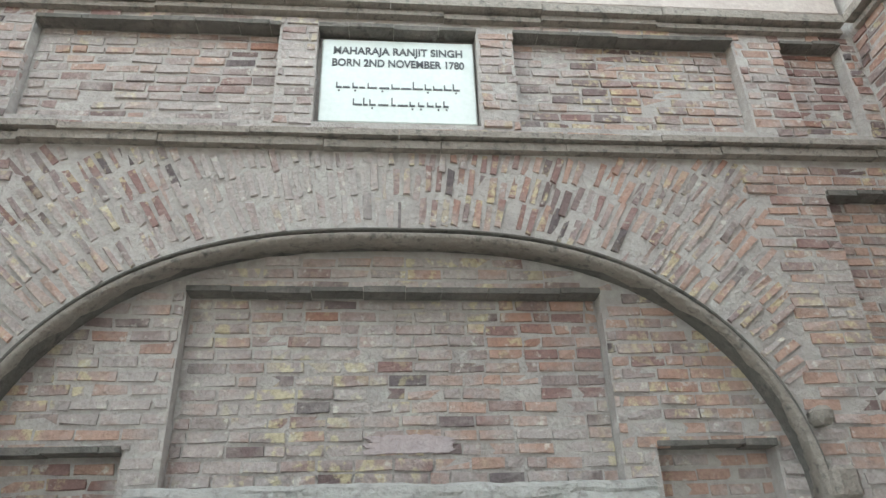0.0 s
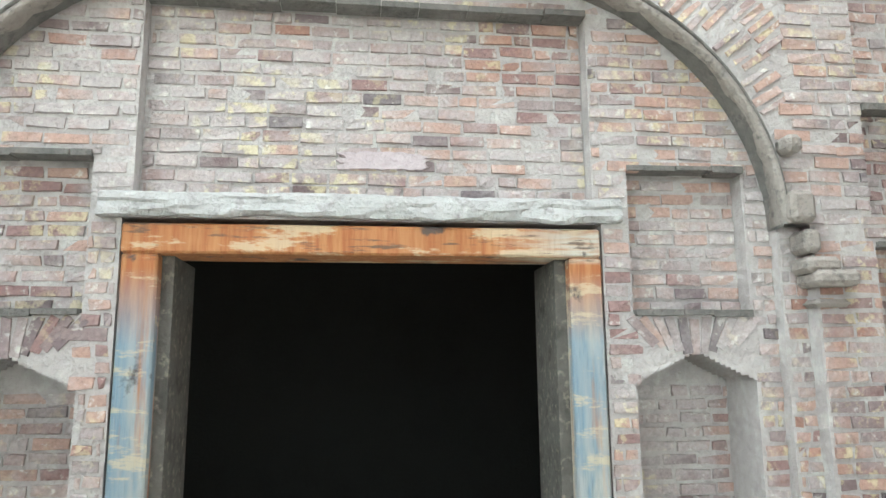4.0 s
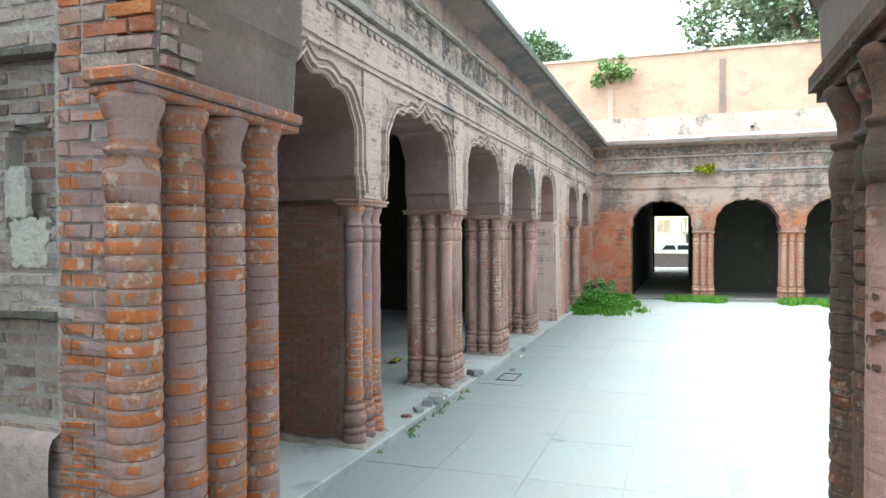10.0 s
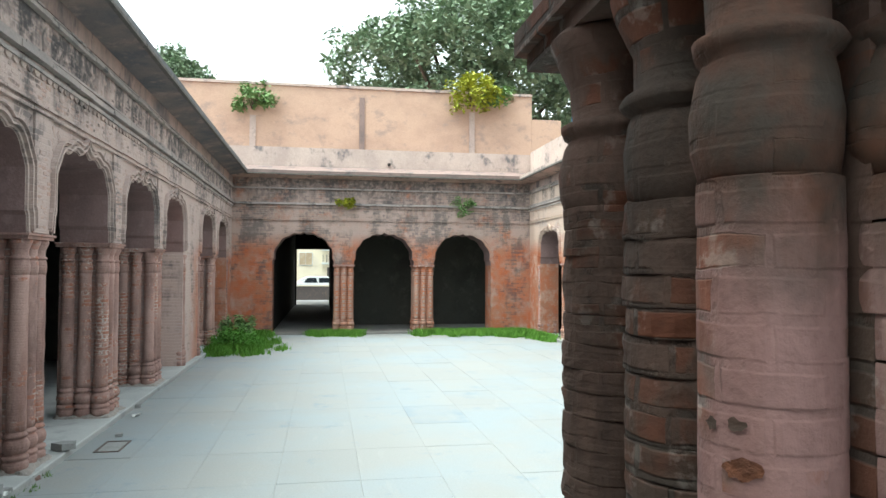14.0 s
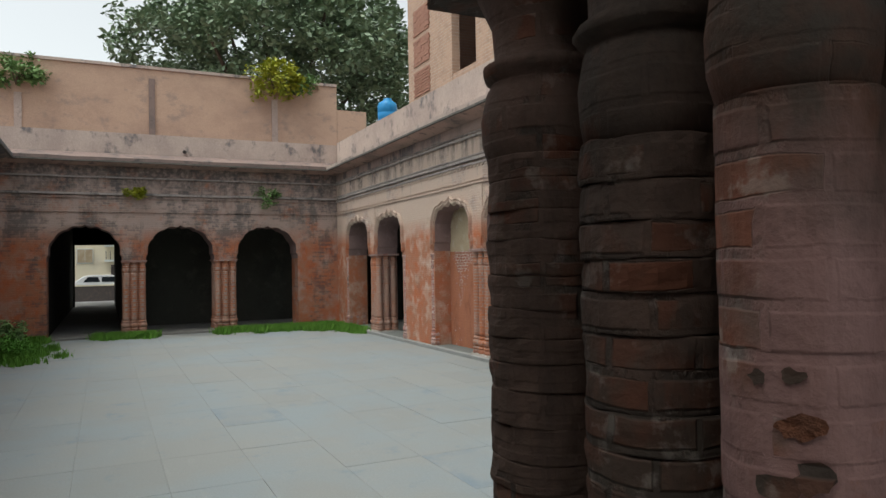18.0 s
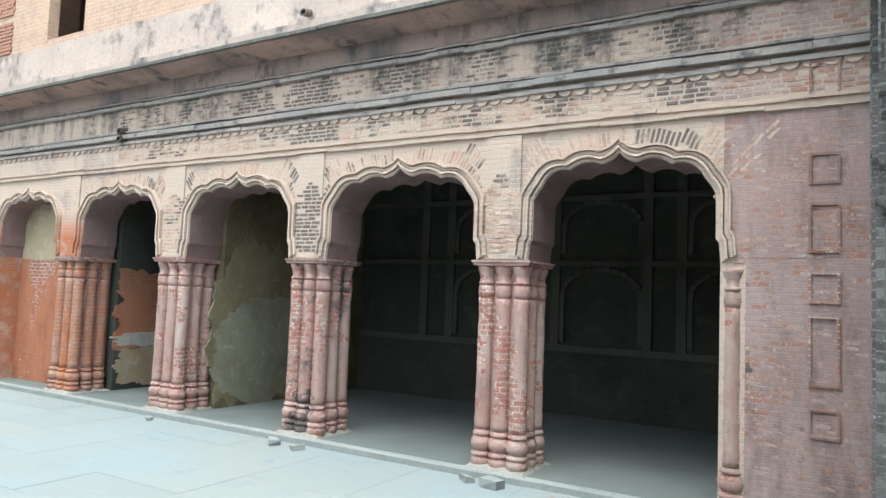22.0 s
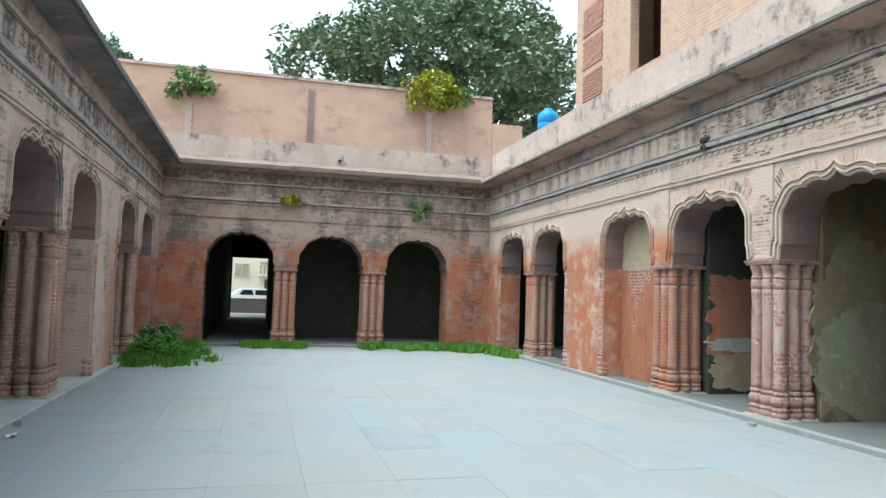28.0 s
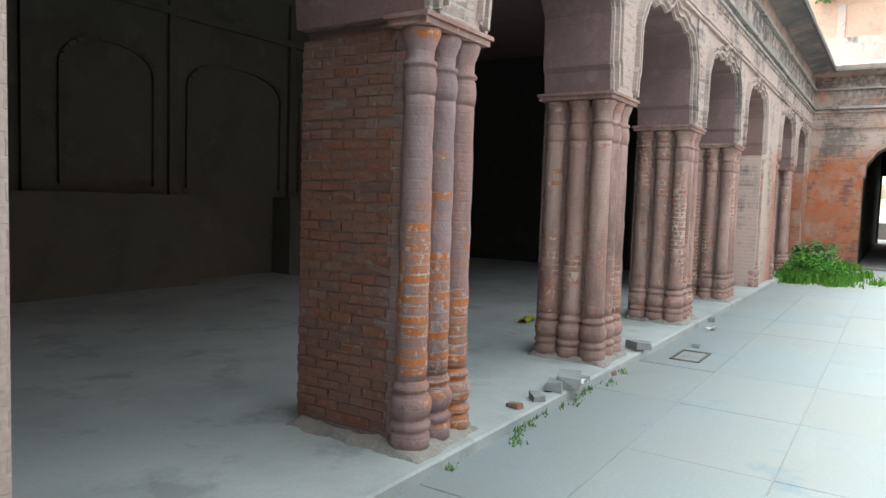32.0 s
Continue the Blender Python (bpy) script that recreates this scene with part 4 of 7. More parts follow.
for M, nm, mat, spr, apx, cols in ((north, "wall_north", M_COURT_X, 2.24, 3.25, COL_N), (south, "wall_south", M_COURT_S, SPRING, APEX, COL)):
    segs = [("solid", WX, WEST_JAMB), ("arch", WEST_JAMB, 6.36)] + SEGS[2:] if M is north else SEGS
    jamb = WEST_JAMB - 0.12 if M is north else 4.5
    wall = arcade_wall(nm, M, segs, spr, apx, TOP, DEPTH, mat, "weathered brick arcade wall with cusped arches and flaking lime")
    for kind, a, b in segs:
        if kind == "arch":
            for inner, wide, proud in ((0.008, 0.028, 0.022), (0.042, 0.024, 0.055), (0.078, 0.03, 0.032), (0.115, 0.016, 0.06)):
                arch_band(M, a, b, spr, apx, wall, mat, inner, wide, proud)
        elif kind == "pillar":
            bm = bmesh.new()
            slab(bm, M, a + 0.10, b - 0.10, -0.022, 0.01, spr + 0.01, 3.37)
            part("pilaster_strip", bm, mat, wall)
    for z0, z1, pr in ((3.38, 3.41, 0.03), (3.45, 3.475, 0.02), (3.76, 3.80, 0.035), (3.84, 3.90, 0.06), (3.93, 3.955, 0.035), (4.30, 4.34, 0.05), (4.38, 4.40, 0.025)):
        band(M, WX + 0.02, EX - 0.02, z0, z1, pr * 1.2, wall, M_CORNICE if z0 > 3.7 else mat)
    bm = bmesh.new()
    slab(bm, M, WX + 0.02, EX - 0.02, -0.012, 0.01, 4.42, 4.63)
    part("frieze", bm, M_FRIEZE, wall, "pink plaster band stained black by drips")
    for k, (a, b) in enumerate(((6.36, 6.93), (8.9, 9.48), (11.34, 11.94), (13.74, 14.36), (19.6, 20.2))):
        first = M is north and k == 0
        made = pillar(M, a, b, 0.84 if first else DEPTH + 0.03, COL_RUST if k >= 3 and M is south else cols, M_PILLAR_SIDE if M is north else M_COLUMN_S, "tall brick pillar with clustered columns in worn plaster" if not first else "brick pillar with a bare brick side and three front columns", spr, side=not first, imp_mat=M_COLUMN_S if M is south else None)
        if first:
            first_pillar = made
            for c in [c for c in made.children if c.name.startswith("column")]:
                c.data = c.data.copy()
                c.data.materials[0] = M_FIRST
                for e in c.children:
                    e.data = e.data.copy()
                    e.data.materials[0] = M_FIRST
    p = tagged(new("pilaster"), "engaged brick half columns at the foot of the arcade", "pilaster", "arcade pilasters")
    for s in (jamb, 16.15, 17.75, 22.1):
        x, y, _ = M(s, 0.05, 0)
        stand_column(cols, x, y, p)
    for s in (jamb, 17.75, 22.1):
        for d in (0.25, 0.45):
            x, y, _ = M(s, d, 0)
            stand_column(cols, x, y, p)
    bm = bmesh.new()
    slab(bm, M, 14.36, 16.05, 0.38, 0.54, 0.0, 2.1 if M is south else apx + 0.1)
    part("blind_recess", bm, M_INFILL_RED if M is south else M_INFILL, wall, "brick infill in a blind arch")
    if M is south:
        for a, b, c, d, e in ((14.36, 16.05, 0.385, 2.1, apx + 0.1), (14.365, 14.52, 0.35, 0.0, 2.1)):
            bm = bmesh.new()
            slab(bm, M, a, b, c, 0.54 if d else 0.379, d, e)
            part("blind_recess", bm, M_TAN, wall, "tan plaster in a blind arch")
    for s, z0, z1 in ((3.72, 0.75, 0.98), (3.72, 1.15, 1.7), (3.72, 1.8, 2.05), (3.72, 2.2, 2.6), (3.72, 2.75, 3.0), (3.72, 3.45, 3.75)):
        bm = bmesh.new()
        for a, b, c, d in ((s, s + 0.02, z0, z1), (s + 0.2, s + 0.22, z0, z1), (s + 0.021, s + 0.199, z0, z0 + 0.02), (s + 0.021, s + 0.199, z1 - 0.02, z1)):
            slab(bm, M, a, b, -0.022, 0.005, c, d)
        part("panel_frame", bm, M_COLUMN, wall)



def north_rear(s, d, z):
    return (s, NY + DEPTH + 0.002 + d, z)


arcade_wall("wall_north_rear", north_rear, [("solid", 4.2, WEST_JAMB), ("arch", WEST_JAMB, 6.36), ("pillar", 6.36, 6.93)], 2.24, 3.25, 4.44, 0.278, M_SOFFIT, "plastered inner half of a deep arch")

M_END = worn("mauve_end_plaster", (0.42, 0.315, 0.295), (0.335, 0.24, 0.23), ((0.40, 0.19, 0.14), (0.42, 0.26, 0.215), (0.34, 0.2, 0.17)), (0.42, 0.345, 0.315), 0.74, 0.047, fleck=0.6, grime=0.6, scale=1.5, stains=((4.5, 0.12, 0.12),))
for z0, z1, edge in ((0.0, 2.15, 4.40), (2.155, 3.36, 4.58)):
    bm = bmesh.new()
    slab(bm, south, WX + 0.02, edge, -0.0045, 0.01, z0, z1)
    part("plaster_skin", bm, M_END, bpy.data.objects["wall_south"], "mauve plaster skin flaking off brick")

EA = [(-5.39, -3.59), (-2.98, -1.17), (-0.58, 1.22)]
ESEGS = [("solid", SY, EA[0][0]), ("arch", *EA[0]), ("pillar", EA[0][1], EA[1][0]), ("arch", *EA[1]), ("pillar", EA[1][1], EA[2][0]), ("arch", *EA[2]), ("solid", EA[2][1], NY)]
wall_e = arcade_wall("wall_east", east, ESEGS, SPRING - 0.05, 3.04, TOP, 0.8, M_EAST, "rust-stained brick wall with three cusped arches", 0.065)
for a, b in EA:
    arch_band(east, a, b, SPRING - 0.05, 3.04, wall_e, M_EAST, point=0.065)
    arch_band(east, a, b, SPRING - 0.05, 3.04, wall_e, M_EAST, 0.075, 0.03, 0.05, point=0.065)
# The end wall's upper bands are coloured dark to draw their shadow lines.
for z0, z1, pr in ((3.38, 3.41, 0.03), (3.76, 3.80, 0.035), (3.84, 3.90, 0.06), (4.30, 4.34, 0.05)):
    band(east, SY + 0.02, NY - 0.02, z0, z1, pr * 1.3, wall_e, M_CORNICE if z0 > 3.8 else M_EAST)
for a, b in ((EA[0][1], EA[1][0]), (EA[1][1], EA[2][0])):
    pillar(east, a, b, 0.82, COL_LOW, M_LOW, "rust-red brick pillar between dark arches", SPRING - 0.05, group="end wall pillars")

# eaves and parapets
def run_block(name, M, s0, s1, d0, d1, z0, z1, mat, label, category):
    bm = bmesh.new()
    slab(bm, M, s0, s1, d0, d1, z0, z1)
    return tagged(part(name, bm, mat), label, category, kind="structure")


def eave(name, M, s0, s1, mat, label, under):
    """A sloping stone eave on a plain soffit, with a worn front edge."""
    rng = random.Random(len(name) + int(s1))
    bm = bmesh.new()
    n = int((s1 - s0) / 0.6)
    ss = [s0 + (s1 - s0) * k / n for k in range(n + 1)]
    rows = []
    for s in ss:
        j = rng.uniform(-0.012, 0.012)
        rows.append([bm.verts.new(M(*p)) for p in ((s, 0.0, 4.62), (s, -0.45 + j, 4.70 + j), (s, -0.46 + j, 4.80 + j), (s, 0.0, 4.98))])
    for a, b in zip(rows, rows[1:]):
        for k in range(4):
            bm.faces.new((a[k], a[(k + 1) % 4], b[(k + 1) % 4], b[k])).material_index = int(k == 0)
    bm.faces.new(rows[0])
    bm.faces.new(rows[-1][::-1])
    bmesh.ops.recalc_face_normals(bm, faces=bm.faces)
    ob = tagged(part(name, bm, mat), label, "eave", kind="structure")
    ob.data.materials.append(under)
    bm = bmesh.new()
    s = s0
    while s < s1 - 0.05:
        e = min(s1, s + rng.uniform(0.5, 1.1))
        j = rng.uniform(-0.006, 0.006)
        slab(bm, M, s, e - 0.006, -0.475 + j, -0.42, 4.675 + j, 4.715 + j)
        s = e
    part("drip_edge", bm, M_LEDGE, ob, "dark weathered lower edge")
    return ob


eave("eave_north", north, WX, EX - 0.46, M_EAVE, "dark weathered stone eave along the roofline", M_STAIN)
eave("eave_south", south, WX, EX - 0.46, M_PARAPET, "plastered eave with a dark stained edge", M_UNDER)
eave("eave_east", east, SY, NY, M_EAVE_EAST, "plastered eave with a dark stained edge", M_UNDER)
run_block("parapet_south", south, WX, EX, 0.02, 0.30, 4.90, 5.62, M_PARAPET, "low plastered roof parapet streaked with black", "parapet")
run_block("parapet_east", east, SY - 0.3, NY + 0.3, 0.02, 0.32, 4.90, 5.55, M_PARAPET, "low plastered roof parapet", "parapet")
run_block("upper_wall_east", east, -7.6, 9.0, 3.0, 3.35, 4.7, 8.15, M_UPPER, "tall peach plaster wall above the roof", "wall")
run_block("upper_wall_coping", east, -7.6, 9.0, 2.94, 3.42, 8.15, 8.24, M_PARAPET, "worn coping on the tall roof wall", "coping")
run_block("upper_wall_stub", east, -8.7, -7.61, 3.0, 3.35, 4.7, 7.35, M_UPPER, "broken end of the tall roof wall", "wall")
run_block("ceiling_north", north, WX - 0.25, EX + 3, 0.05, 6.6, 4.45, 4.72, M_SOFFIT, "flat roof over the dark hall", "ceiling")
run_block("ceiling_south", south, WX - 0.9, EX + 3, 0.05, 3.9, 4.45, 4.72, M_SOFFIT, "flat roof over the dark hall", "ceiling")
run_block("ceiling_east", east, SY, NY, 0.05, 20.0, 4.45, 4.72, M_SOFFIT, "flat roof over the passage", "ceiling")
# Back walls carry the hall's shade in their colour.
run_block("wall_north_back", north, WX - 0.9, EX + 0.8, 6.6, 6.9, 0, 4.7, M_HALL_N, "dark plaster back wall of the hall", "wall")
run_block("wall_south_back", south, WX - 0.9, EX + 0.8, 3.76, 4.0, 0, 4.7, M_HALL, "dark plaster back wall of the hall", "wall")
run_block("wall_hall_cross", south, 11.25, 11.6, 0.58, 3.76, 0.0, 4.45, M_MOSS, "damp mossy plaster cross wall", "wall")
# Far cross wall's dark base stands for the unlit room behind the arch.
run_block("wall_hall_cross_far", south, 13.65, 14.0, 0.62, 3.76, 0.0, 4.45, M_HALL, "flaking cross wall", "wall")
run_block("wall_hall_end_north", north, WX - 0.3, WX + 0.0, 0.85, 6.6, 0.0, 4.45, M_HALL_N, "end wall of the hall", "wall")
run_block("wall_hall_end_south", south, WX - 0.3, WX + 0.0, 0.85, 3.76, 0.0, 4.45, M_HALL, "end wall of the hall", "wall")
# passage through the east wing to the street, its gloom painted near black
run_block("wall_passage_north", north, EX + 0.8, 40.0, -1.15, -0.9, 0.0, 4.45, M_UNLIT, "dark passage wall", "wall")
run_block("wall_passage_south", north, EX + 0.8, 40.0, -3.2, -2.95, 0.0, 4.45, M_UNLIT, "dark passage wall", "wall")
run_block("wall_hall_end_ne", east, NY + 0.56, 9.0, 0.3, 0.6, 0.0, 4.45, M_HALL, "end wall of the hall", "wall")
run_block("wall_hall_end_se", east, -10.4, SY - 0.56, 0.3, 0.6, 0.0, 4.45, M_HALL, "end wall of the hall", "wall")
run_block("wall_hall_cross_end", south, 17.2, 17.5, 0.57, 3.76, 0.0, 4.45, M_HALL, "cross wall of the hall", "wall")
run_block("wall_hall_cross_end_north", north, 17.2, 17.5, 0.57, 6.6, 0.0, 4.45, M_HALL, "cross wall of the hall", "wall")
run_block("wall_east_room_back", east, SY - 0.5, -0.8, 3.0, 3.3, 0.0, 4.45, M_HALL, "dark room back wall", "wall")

# ---- gate bay: west wall of the court ----
WSPR, WAPEX = 2.42, 3.75
# Gate arch undersides: plaster coloured dark for the shadow within the arch.
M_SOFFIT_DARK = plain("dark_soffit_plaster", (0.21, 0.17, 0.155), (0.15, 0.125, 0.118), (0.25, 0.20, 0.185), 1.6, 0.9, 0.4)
WSEGS = [("solid", SY, -5.59), ("arch", -5.59, -3.525), ("pillar", -3.525, -2.80), ("arch", -2.80, -1.46), ("pillar", -1.46, -0.735), ("arch", -0.735, 1.25), ("pillar", 1.25, 1.34), ("solid", 1.34, 1.44)]
wall_w = arcade_wall("wall_west", west, WSEGS, WSPR, WAPEX, 5.3, 0.79, M_WEST, "dark sooty brick wall with tall cusped arches", soffit=M_SOFFIT_DARK)
for kind, a, b in WSEGS:
    if kind == "arch":
        for inner, wide, proud in ((0.015, 0.055, 0.035), (0.09, 0.03, 0.07), (0.14, 0.04, 0.045), (0.21, 0.03, 0.08)):
            arch_band(west, a, b, WSPR, WAPEX, wall_w, M_WEST, inner, wide, proud)
for z0, z1, pr in ((3.84, 3.90, 0.06), (3.98, 4.02, 0.03), (4.30, 4.34, 0.05), (4.6, 4.7, 0.12)):
    band(west, SY + 0.02, NY - 0.02, z0, z1, pr, wall_w, M_WEST)
for k, y in enumerate((-5.75, -5.9, -6.1, -6.25, -6.45)):
    bm = bmesh.new()
    slab(bm, west, y - 0.03, y + 0.03, -0.05 - 0.02 * (k % 2), 0.01, 0.0, 3.83)
    part("pilaster_rib", bm, M_WEST, wall_w)
tagged(part("wall_west_end", boxy(2.85, WX - 0.003, 1.442, NY + 0.6, 0.0, 5.3), M_DRUM), "brick wall end beside the gate", "wall", kind="structure")
def drum_mesh(r, h, mat, seed, seg=28, groove=0.007, bulge=0.003, amp=0.03):
    """One ring of a column: a short uneven drum with worn edges."""
    end = h / 2 - 0.001 if amp > 0.01 else h / 2 + 0.0008
    rows = [(r - groove, -end)] + [(r - bulge * (2 * f - 1) ** 2, h * (f - 0.5) * (0.95 if amp > 0.01 else 1.04)) for f in np.linspace(0.04, 0.96, 6)] + [(r - groove, end)]
    bm = lathe(bmesh.new(), 0, 0, rows, seg)
    for v in bm.verts:
        rough = noise.noise(Vector((v.co.x * 14, v.co.y * 14, v.co.z * 14 + seed * 3.7))) + 0.5 * noise.noise(Vector((v.co.x * 45, v.co.y * 45, v.co.z * 45 + seed)))
        k = 1 + amp * rough + (0.022 * noise.cell(Vector((5 * math.atan2(v.co.y, v.co.x) / 6.2832 + 10 + 0.37 * seed, seed * 1.7, 0.5))) if bulge > 0.001 else 0.0)
        v.co.x, v.co.y = v.co.x * k, v.co.y * k
        v.co.z += (0.0035 if amp > 0.01 else 0.0006) * noise.noise(Vector((v.co.x * 25, v.co.y * 25, seed)))
    return to_mesh(bm, "brick", mat)


def ringed_column(meshes, drums, course, x, y, parent, z0, z1, seed, bond=None):
    """A column whose shaft is laid in single rings of brick."""
    rng = random.Random(seed)
    shaft = stand_column((meshes[0], bond, meshes[2]), x, y, parent, rng.uniform(0, 6))
    z = z0
    while z + 0.7 * course <= z1 + 0.005:
        tall = course * rng.uniform(0.78, 1.25) if drums is DRUM_DARK else course
        ob = new("brick", drums[rng.randrange(len(drums))])
        ob.parent = shaft
        ob.location = (rng.uniform(-0.0008, 0.0008), rng.uniform(-0.0008, 0.0008), z + tall / 2)
        tilt = 0.002 if drums is DRUM_BIG else 0.005
        ob.rotation_euler = (rng.uniform(-tilt, tilt), rng.uniform(-tilt, tilt), rng.uniform(0, 6))
        k = rng.uniform(0.992, 1.008) if drums is not DRUM_BIG else 1.0
        ob.scale = (k, k, tall / course)
        z += tall
    return shaft


COL_GATE_RED = column_meshes(0.085, 0.30, 2.34, M_GATE_RED, "gate", 0.003, 30)
COL_SOOT = column_meshes(0.095, 0.30, 2.34, M_WEST, "soot", 0.003, 24)
COL_SOOT_BIG = column_meshes(0.085, 0.30, 2.34, M_WEST, "soot", 0.003, 28)
DRUM = [drum_mesh(0.082, 0.0515, M_DRUM, k, 28, 0.004) for k in range(5)]
DRUM_DARK = [drum_mesh(0.096, 0.0485, M_COLUMN_GATE, 20 + k, 36, 0.0016, 0.0006, 0.065) for k in range(5)]
DRUM_BIG = [drum_mesh(0.0755, 0.0474, M_GATE_PINK, 30 + k, 32, 0.0006, 0.0004, 0.01) for k in range(5)]
DRUM_RED = [drum_mesh(0.0855, 0.0474, M_GATE_RED, 80 + k, 32, 0.0015, 0.0012) for k in range(5)]
DRUM_GREY = [drum_mesh(0.096, 0.064, M_DRUM_GREY, 60 + k) for k in range(5)]
DRUM_GREY_BIG = [drum_mesh(0.0855, 0.064, M_DRUM_GREY, 70 + k) for k in range(5)]
BOND = to_mesh(lathe(bmesh.new(), 0, 0, [(0.074, 0.64), (0.074, 2.02)], 14), "column", M_PILLAR_SIDE, True)
BOND_BIG = to_mesh(lathe(bmesh.new(), 0, 0, [(0.067, 0.64), (0.067, 2.02)], 14), "column", M_PILLAR_SIDE, True)
M_CHIP = plain("broken_brick", (0.17, 0.07, 0.04), (0.10, 0.05, 0.035), None, 20.0, 0.95, 0.9)


def chip(x, y, z, cx, cy, r, mat, parent, seed):
    """A broken spot in a column's plaster skin: a ragged shallow patch."""
    rng = random.Random(seed)
    away = Vector((x - cx, y - cy, 0)).normalized()
    side = Vector((-away.y, away.x, 0))
    bm = bmesh.new()
    hub = bm.verts.new(Vector((x, y, z)) + away * 0.001)
    ring = []
    for k in range(14):
        q, rr = 2 * math.pi * k / 14, r * rng.uniform(0.65, 1.2)
        p = Vector((x, y, z)) + side * rr * math.cos(q) + Vector((0, 0, 0.8 * rr * math.sin(q)))
        out = Vector((p.x - cx, p.y - cy, 0)).normalized() * 0.0775
        ring.append(bm.verts.new((cx + out.x, cy + out.y, p.z)))
    for k in range(14):
        bm.faces.new((ring[k], ring[(k + 1) % 14], hub))
    return part("chipped_spot", bm, mat, parent, "broken plaster showing brown brick")


XC = (2.61, 2.82, 3.05, 3.27)
for y0, y1 in ((-3.525, -2.80), (-1.46, -0.735)):
    p = tagged(new("gate_pillar"), "massive brick pillar ringed with banded brick columns", "pillar", "gate pillars")
    part("core", boxy(2.66, 3.25, y0 + 0.11, y1 - 0.11, 0.28, WSPR), M_COLUMN_GATE, p)
    near = y0 > -2
    for y in (y0 + 0.095, y1 - 0.095):
        for k, x in enumerate((3.21, 2.985, 2.75)):
            ring, big, high = (DRUM_DARK, DRUM_BIG, 0.047) if near else (DRUM_GREY, DRUM_GREY_BIG, 0.066)
            north_side = y > y0 + 0.3
            shift = 0.0 if k == 1 else (0.015 if north_side else 0.0) if k == 0 else (0.047 if north_side else -0.047)
            ringed_column((COL_GATE_BIG if k == 2 else COL_GATE) if near else (COL_SOOT_BIG if k == 2 else COL_SOOT), big if k == 2 else ring, high, 2.737 if k == 2 else x, y + shift, p, 0.655, 2.02, 7 * k + int(9 * y), BOND_BIG if k == 2 else BOND)
    for y in (y0 + 0.17, y1 - (0.315 if near else 0.12)):
        ringed_column(COL_GATE if near else COL_SOOT, ring, high, 3.345, y, p, 0.655, 2.02, int(77 * y), BOND)
    if near:
        for k, (q, z, r) in enumerate(((128, 1.719, 0.016), (117, 1.716, 0.011), (121, 1.762, 0.010), (98, 1.759, 0.009), (112, 1.661, 0.021), (132, 1.673, 0.018), (124, 1.60, 0.013), (105, 1.598, 0.010))):
            x, y = 2.737 + 0.0757 * math.cos(radians(q)), -0.783 + 0.0757 * math.sin(radians(q))
            chip(x, y, z, 2.737, -0.783, r, M_CHIP if k < 2 else M_COLUMN_GATE, p, k)
    for k in (-1, 0, 1):
        ringed_column(COL_GATE_RED if near else COL_SOOT_BIG, DRUM_RED if near else DRUM_GREY_BIG, high, 2.66, (y0 + y1) / 2 + 0.167 * k, p, 0.655, 2.02, int(33 * y0) + k, BOND_BIG)
    bm = bmesh.new()
    block(bm, 2.56, 3.44, y0 - 0.02, y1 + 0.02, 2.335, 2.37)
    block(bm, 2.535, 3.47, y0 - 0.04, y1 + 0.04, 2.372, 2.422)
    part("impost", bm, M_COLUMN_GATE if near else M_WEST, p)
for y, sgn in ((1.25, 1), (-5.59, -1)):
    p = tagged(new("gate_jamb"), "red brick door jamb with four banded columns", "pillar", "gate jambs")
    for k, x in enumerate(XC):
        if sgn > 0:
            ringed_column(COL_WEST, DRUM, 0.052, x, y + 0.055, p, 0.655, 2.01, 40 + k, BOND)
        else:
            stand_column(COL_GATE, x, y - 0.05, p, 0.9 * k)
    bm = bmesh.new()
    block(bm, 2.53, 3.45, min(y - 0.035 * sgn, y + 0.15 * sgn), max(y - 0.035 * sgn, y + 0.15 * sgn), 2.335, 2.365, bevel=0.006)
    block(bm, 2.505, 3.456, min(y - 0.05 * sgn, y + 0.15 * sgn), max(y - 0.05 * sgn, y + 0.15 * sgn), 2.367, 2.41, bevel=0.008)
    if sgn > 0:
        part("core", boxy(2.652, 3.44, y + 0.065, y + 0.095, 0.3, 2.334), M_DRUM, p, "mauve plaster between the columns")
    part("impost", bm, M_COLUMN_RED if sgn > 0 else M_COLUMN_GATE, p)

# ---- gate bay: relief walls ----
DC, DY = 0.305, 2.46


def big_arch(a):
    return 2.60 + 1.06 * max(0.0, 1 - (min(a, 1.56) / 1.56) ** 2.6) ** 0.5


def niche_top(a, half, side, peak):
    u = min(a / half, 1.0)
    return side + (peak - side) * (1 - u) ** 1.1


def door_depth(x, z):
    """How far the gate wall steps back at a place; None in the doorway."""
    a = abs(x - DC)
    if a < 0.879 and z < 2.61:
        return None
    if z > 5.02:
        return 0.02
    if z > 4.10:
        if 4.24 < z < 4.80 and (a < 0.38 or 0.56 < a < 1.68 or 1.93 < a < 2.25):
            return 0.07
        return 0.0
    if a < 1.56 and z < big_arch(a):
        if 2.70 < z < 3.46 and a < 0.845:
            return 0.185
        if 0.985 < a < 1.46:
            if 2.27 < z < 2.83:
                return 0.19
            if 1.2 < z < niche_top(abs(a - 1.222), 0.237, 2.02, 2.13):
                return 0.34
        return 0.11
    if a > 1.56 and z < 2.60 and a < 1.66:
        return 0.06
    if 1.92 < a < 2.24 and (2.64 < z < 3.07 or 1.77 < z < 2.52 or 1.24 < z < 1.62 or 3.2 < z < 3.9):
        return 0.06
    return 0.0


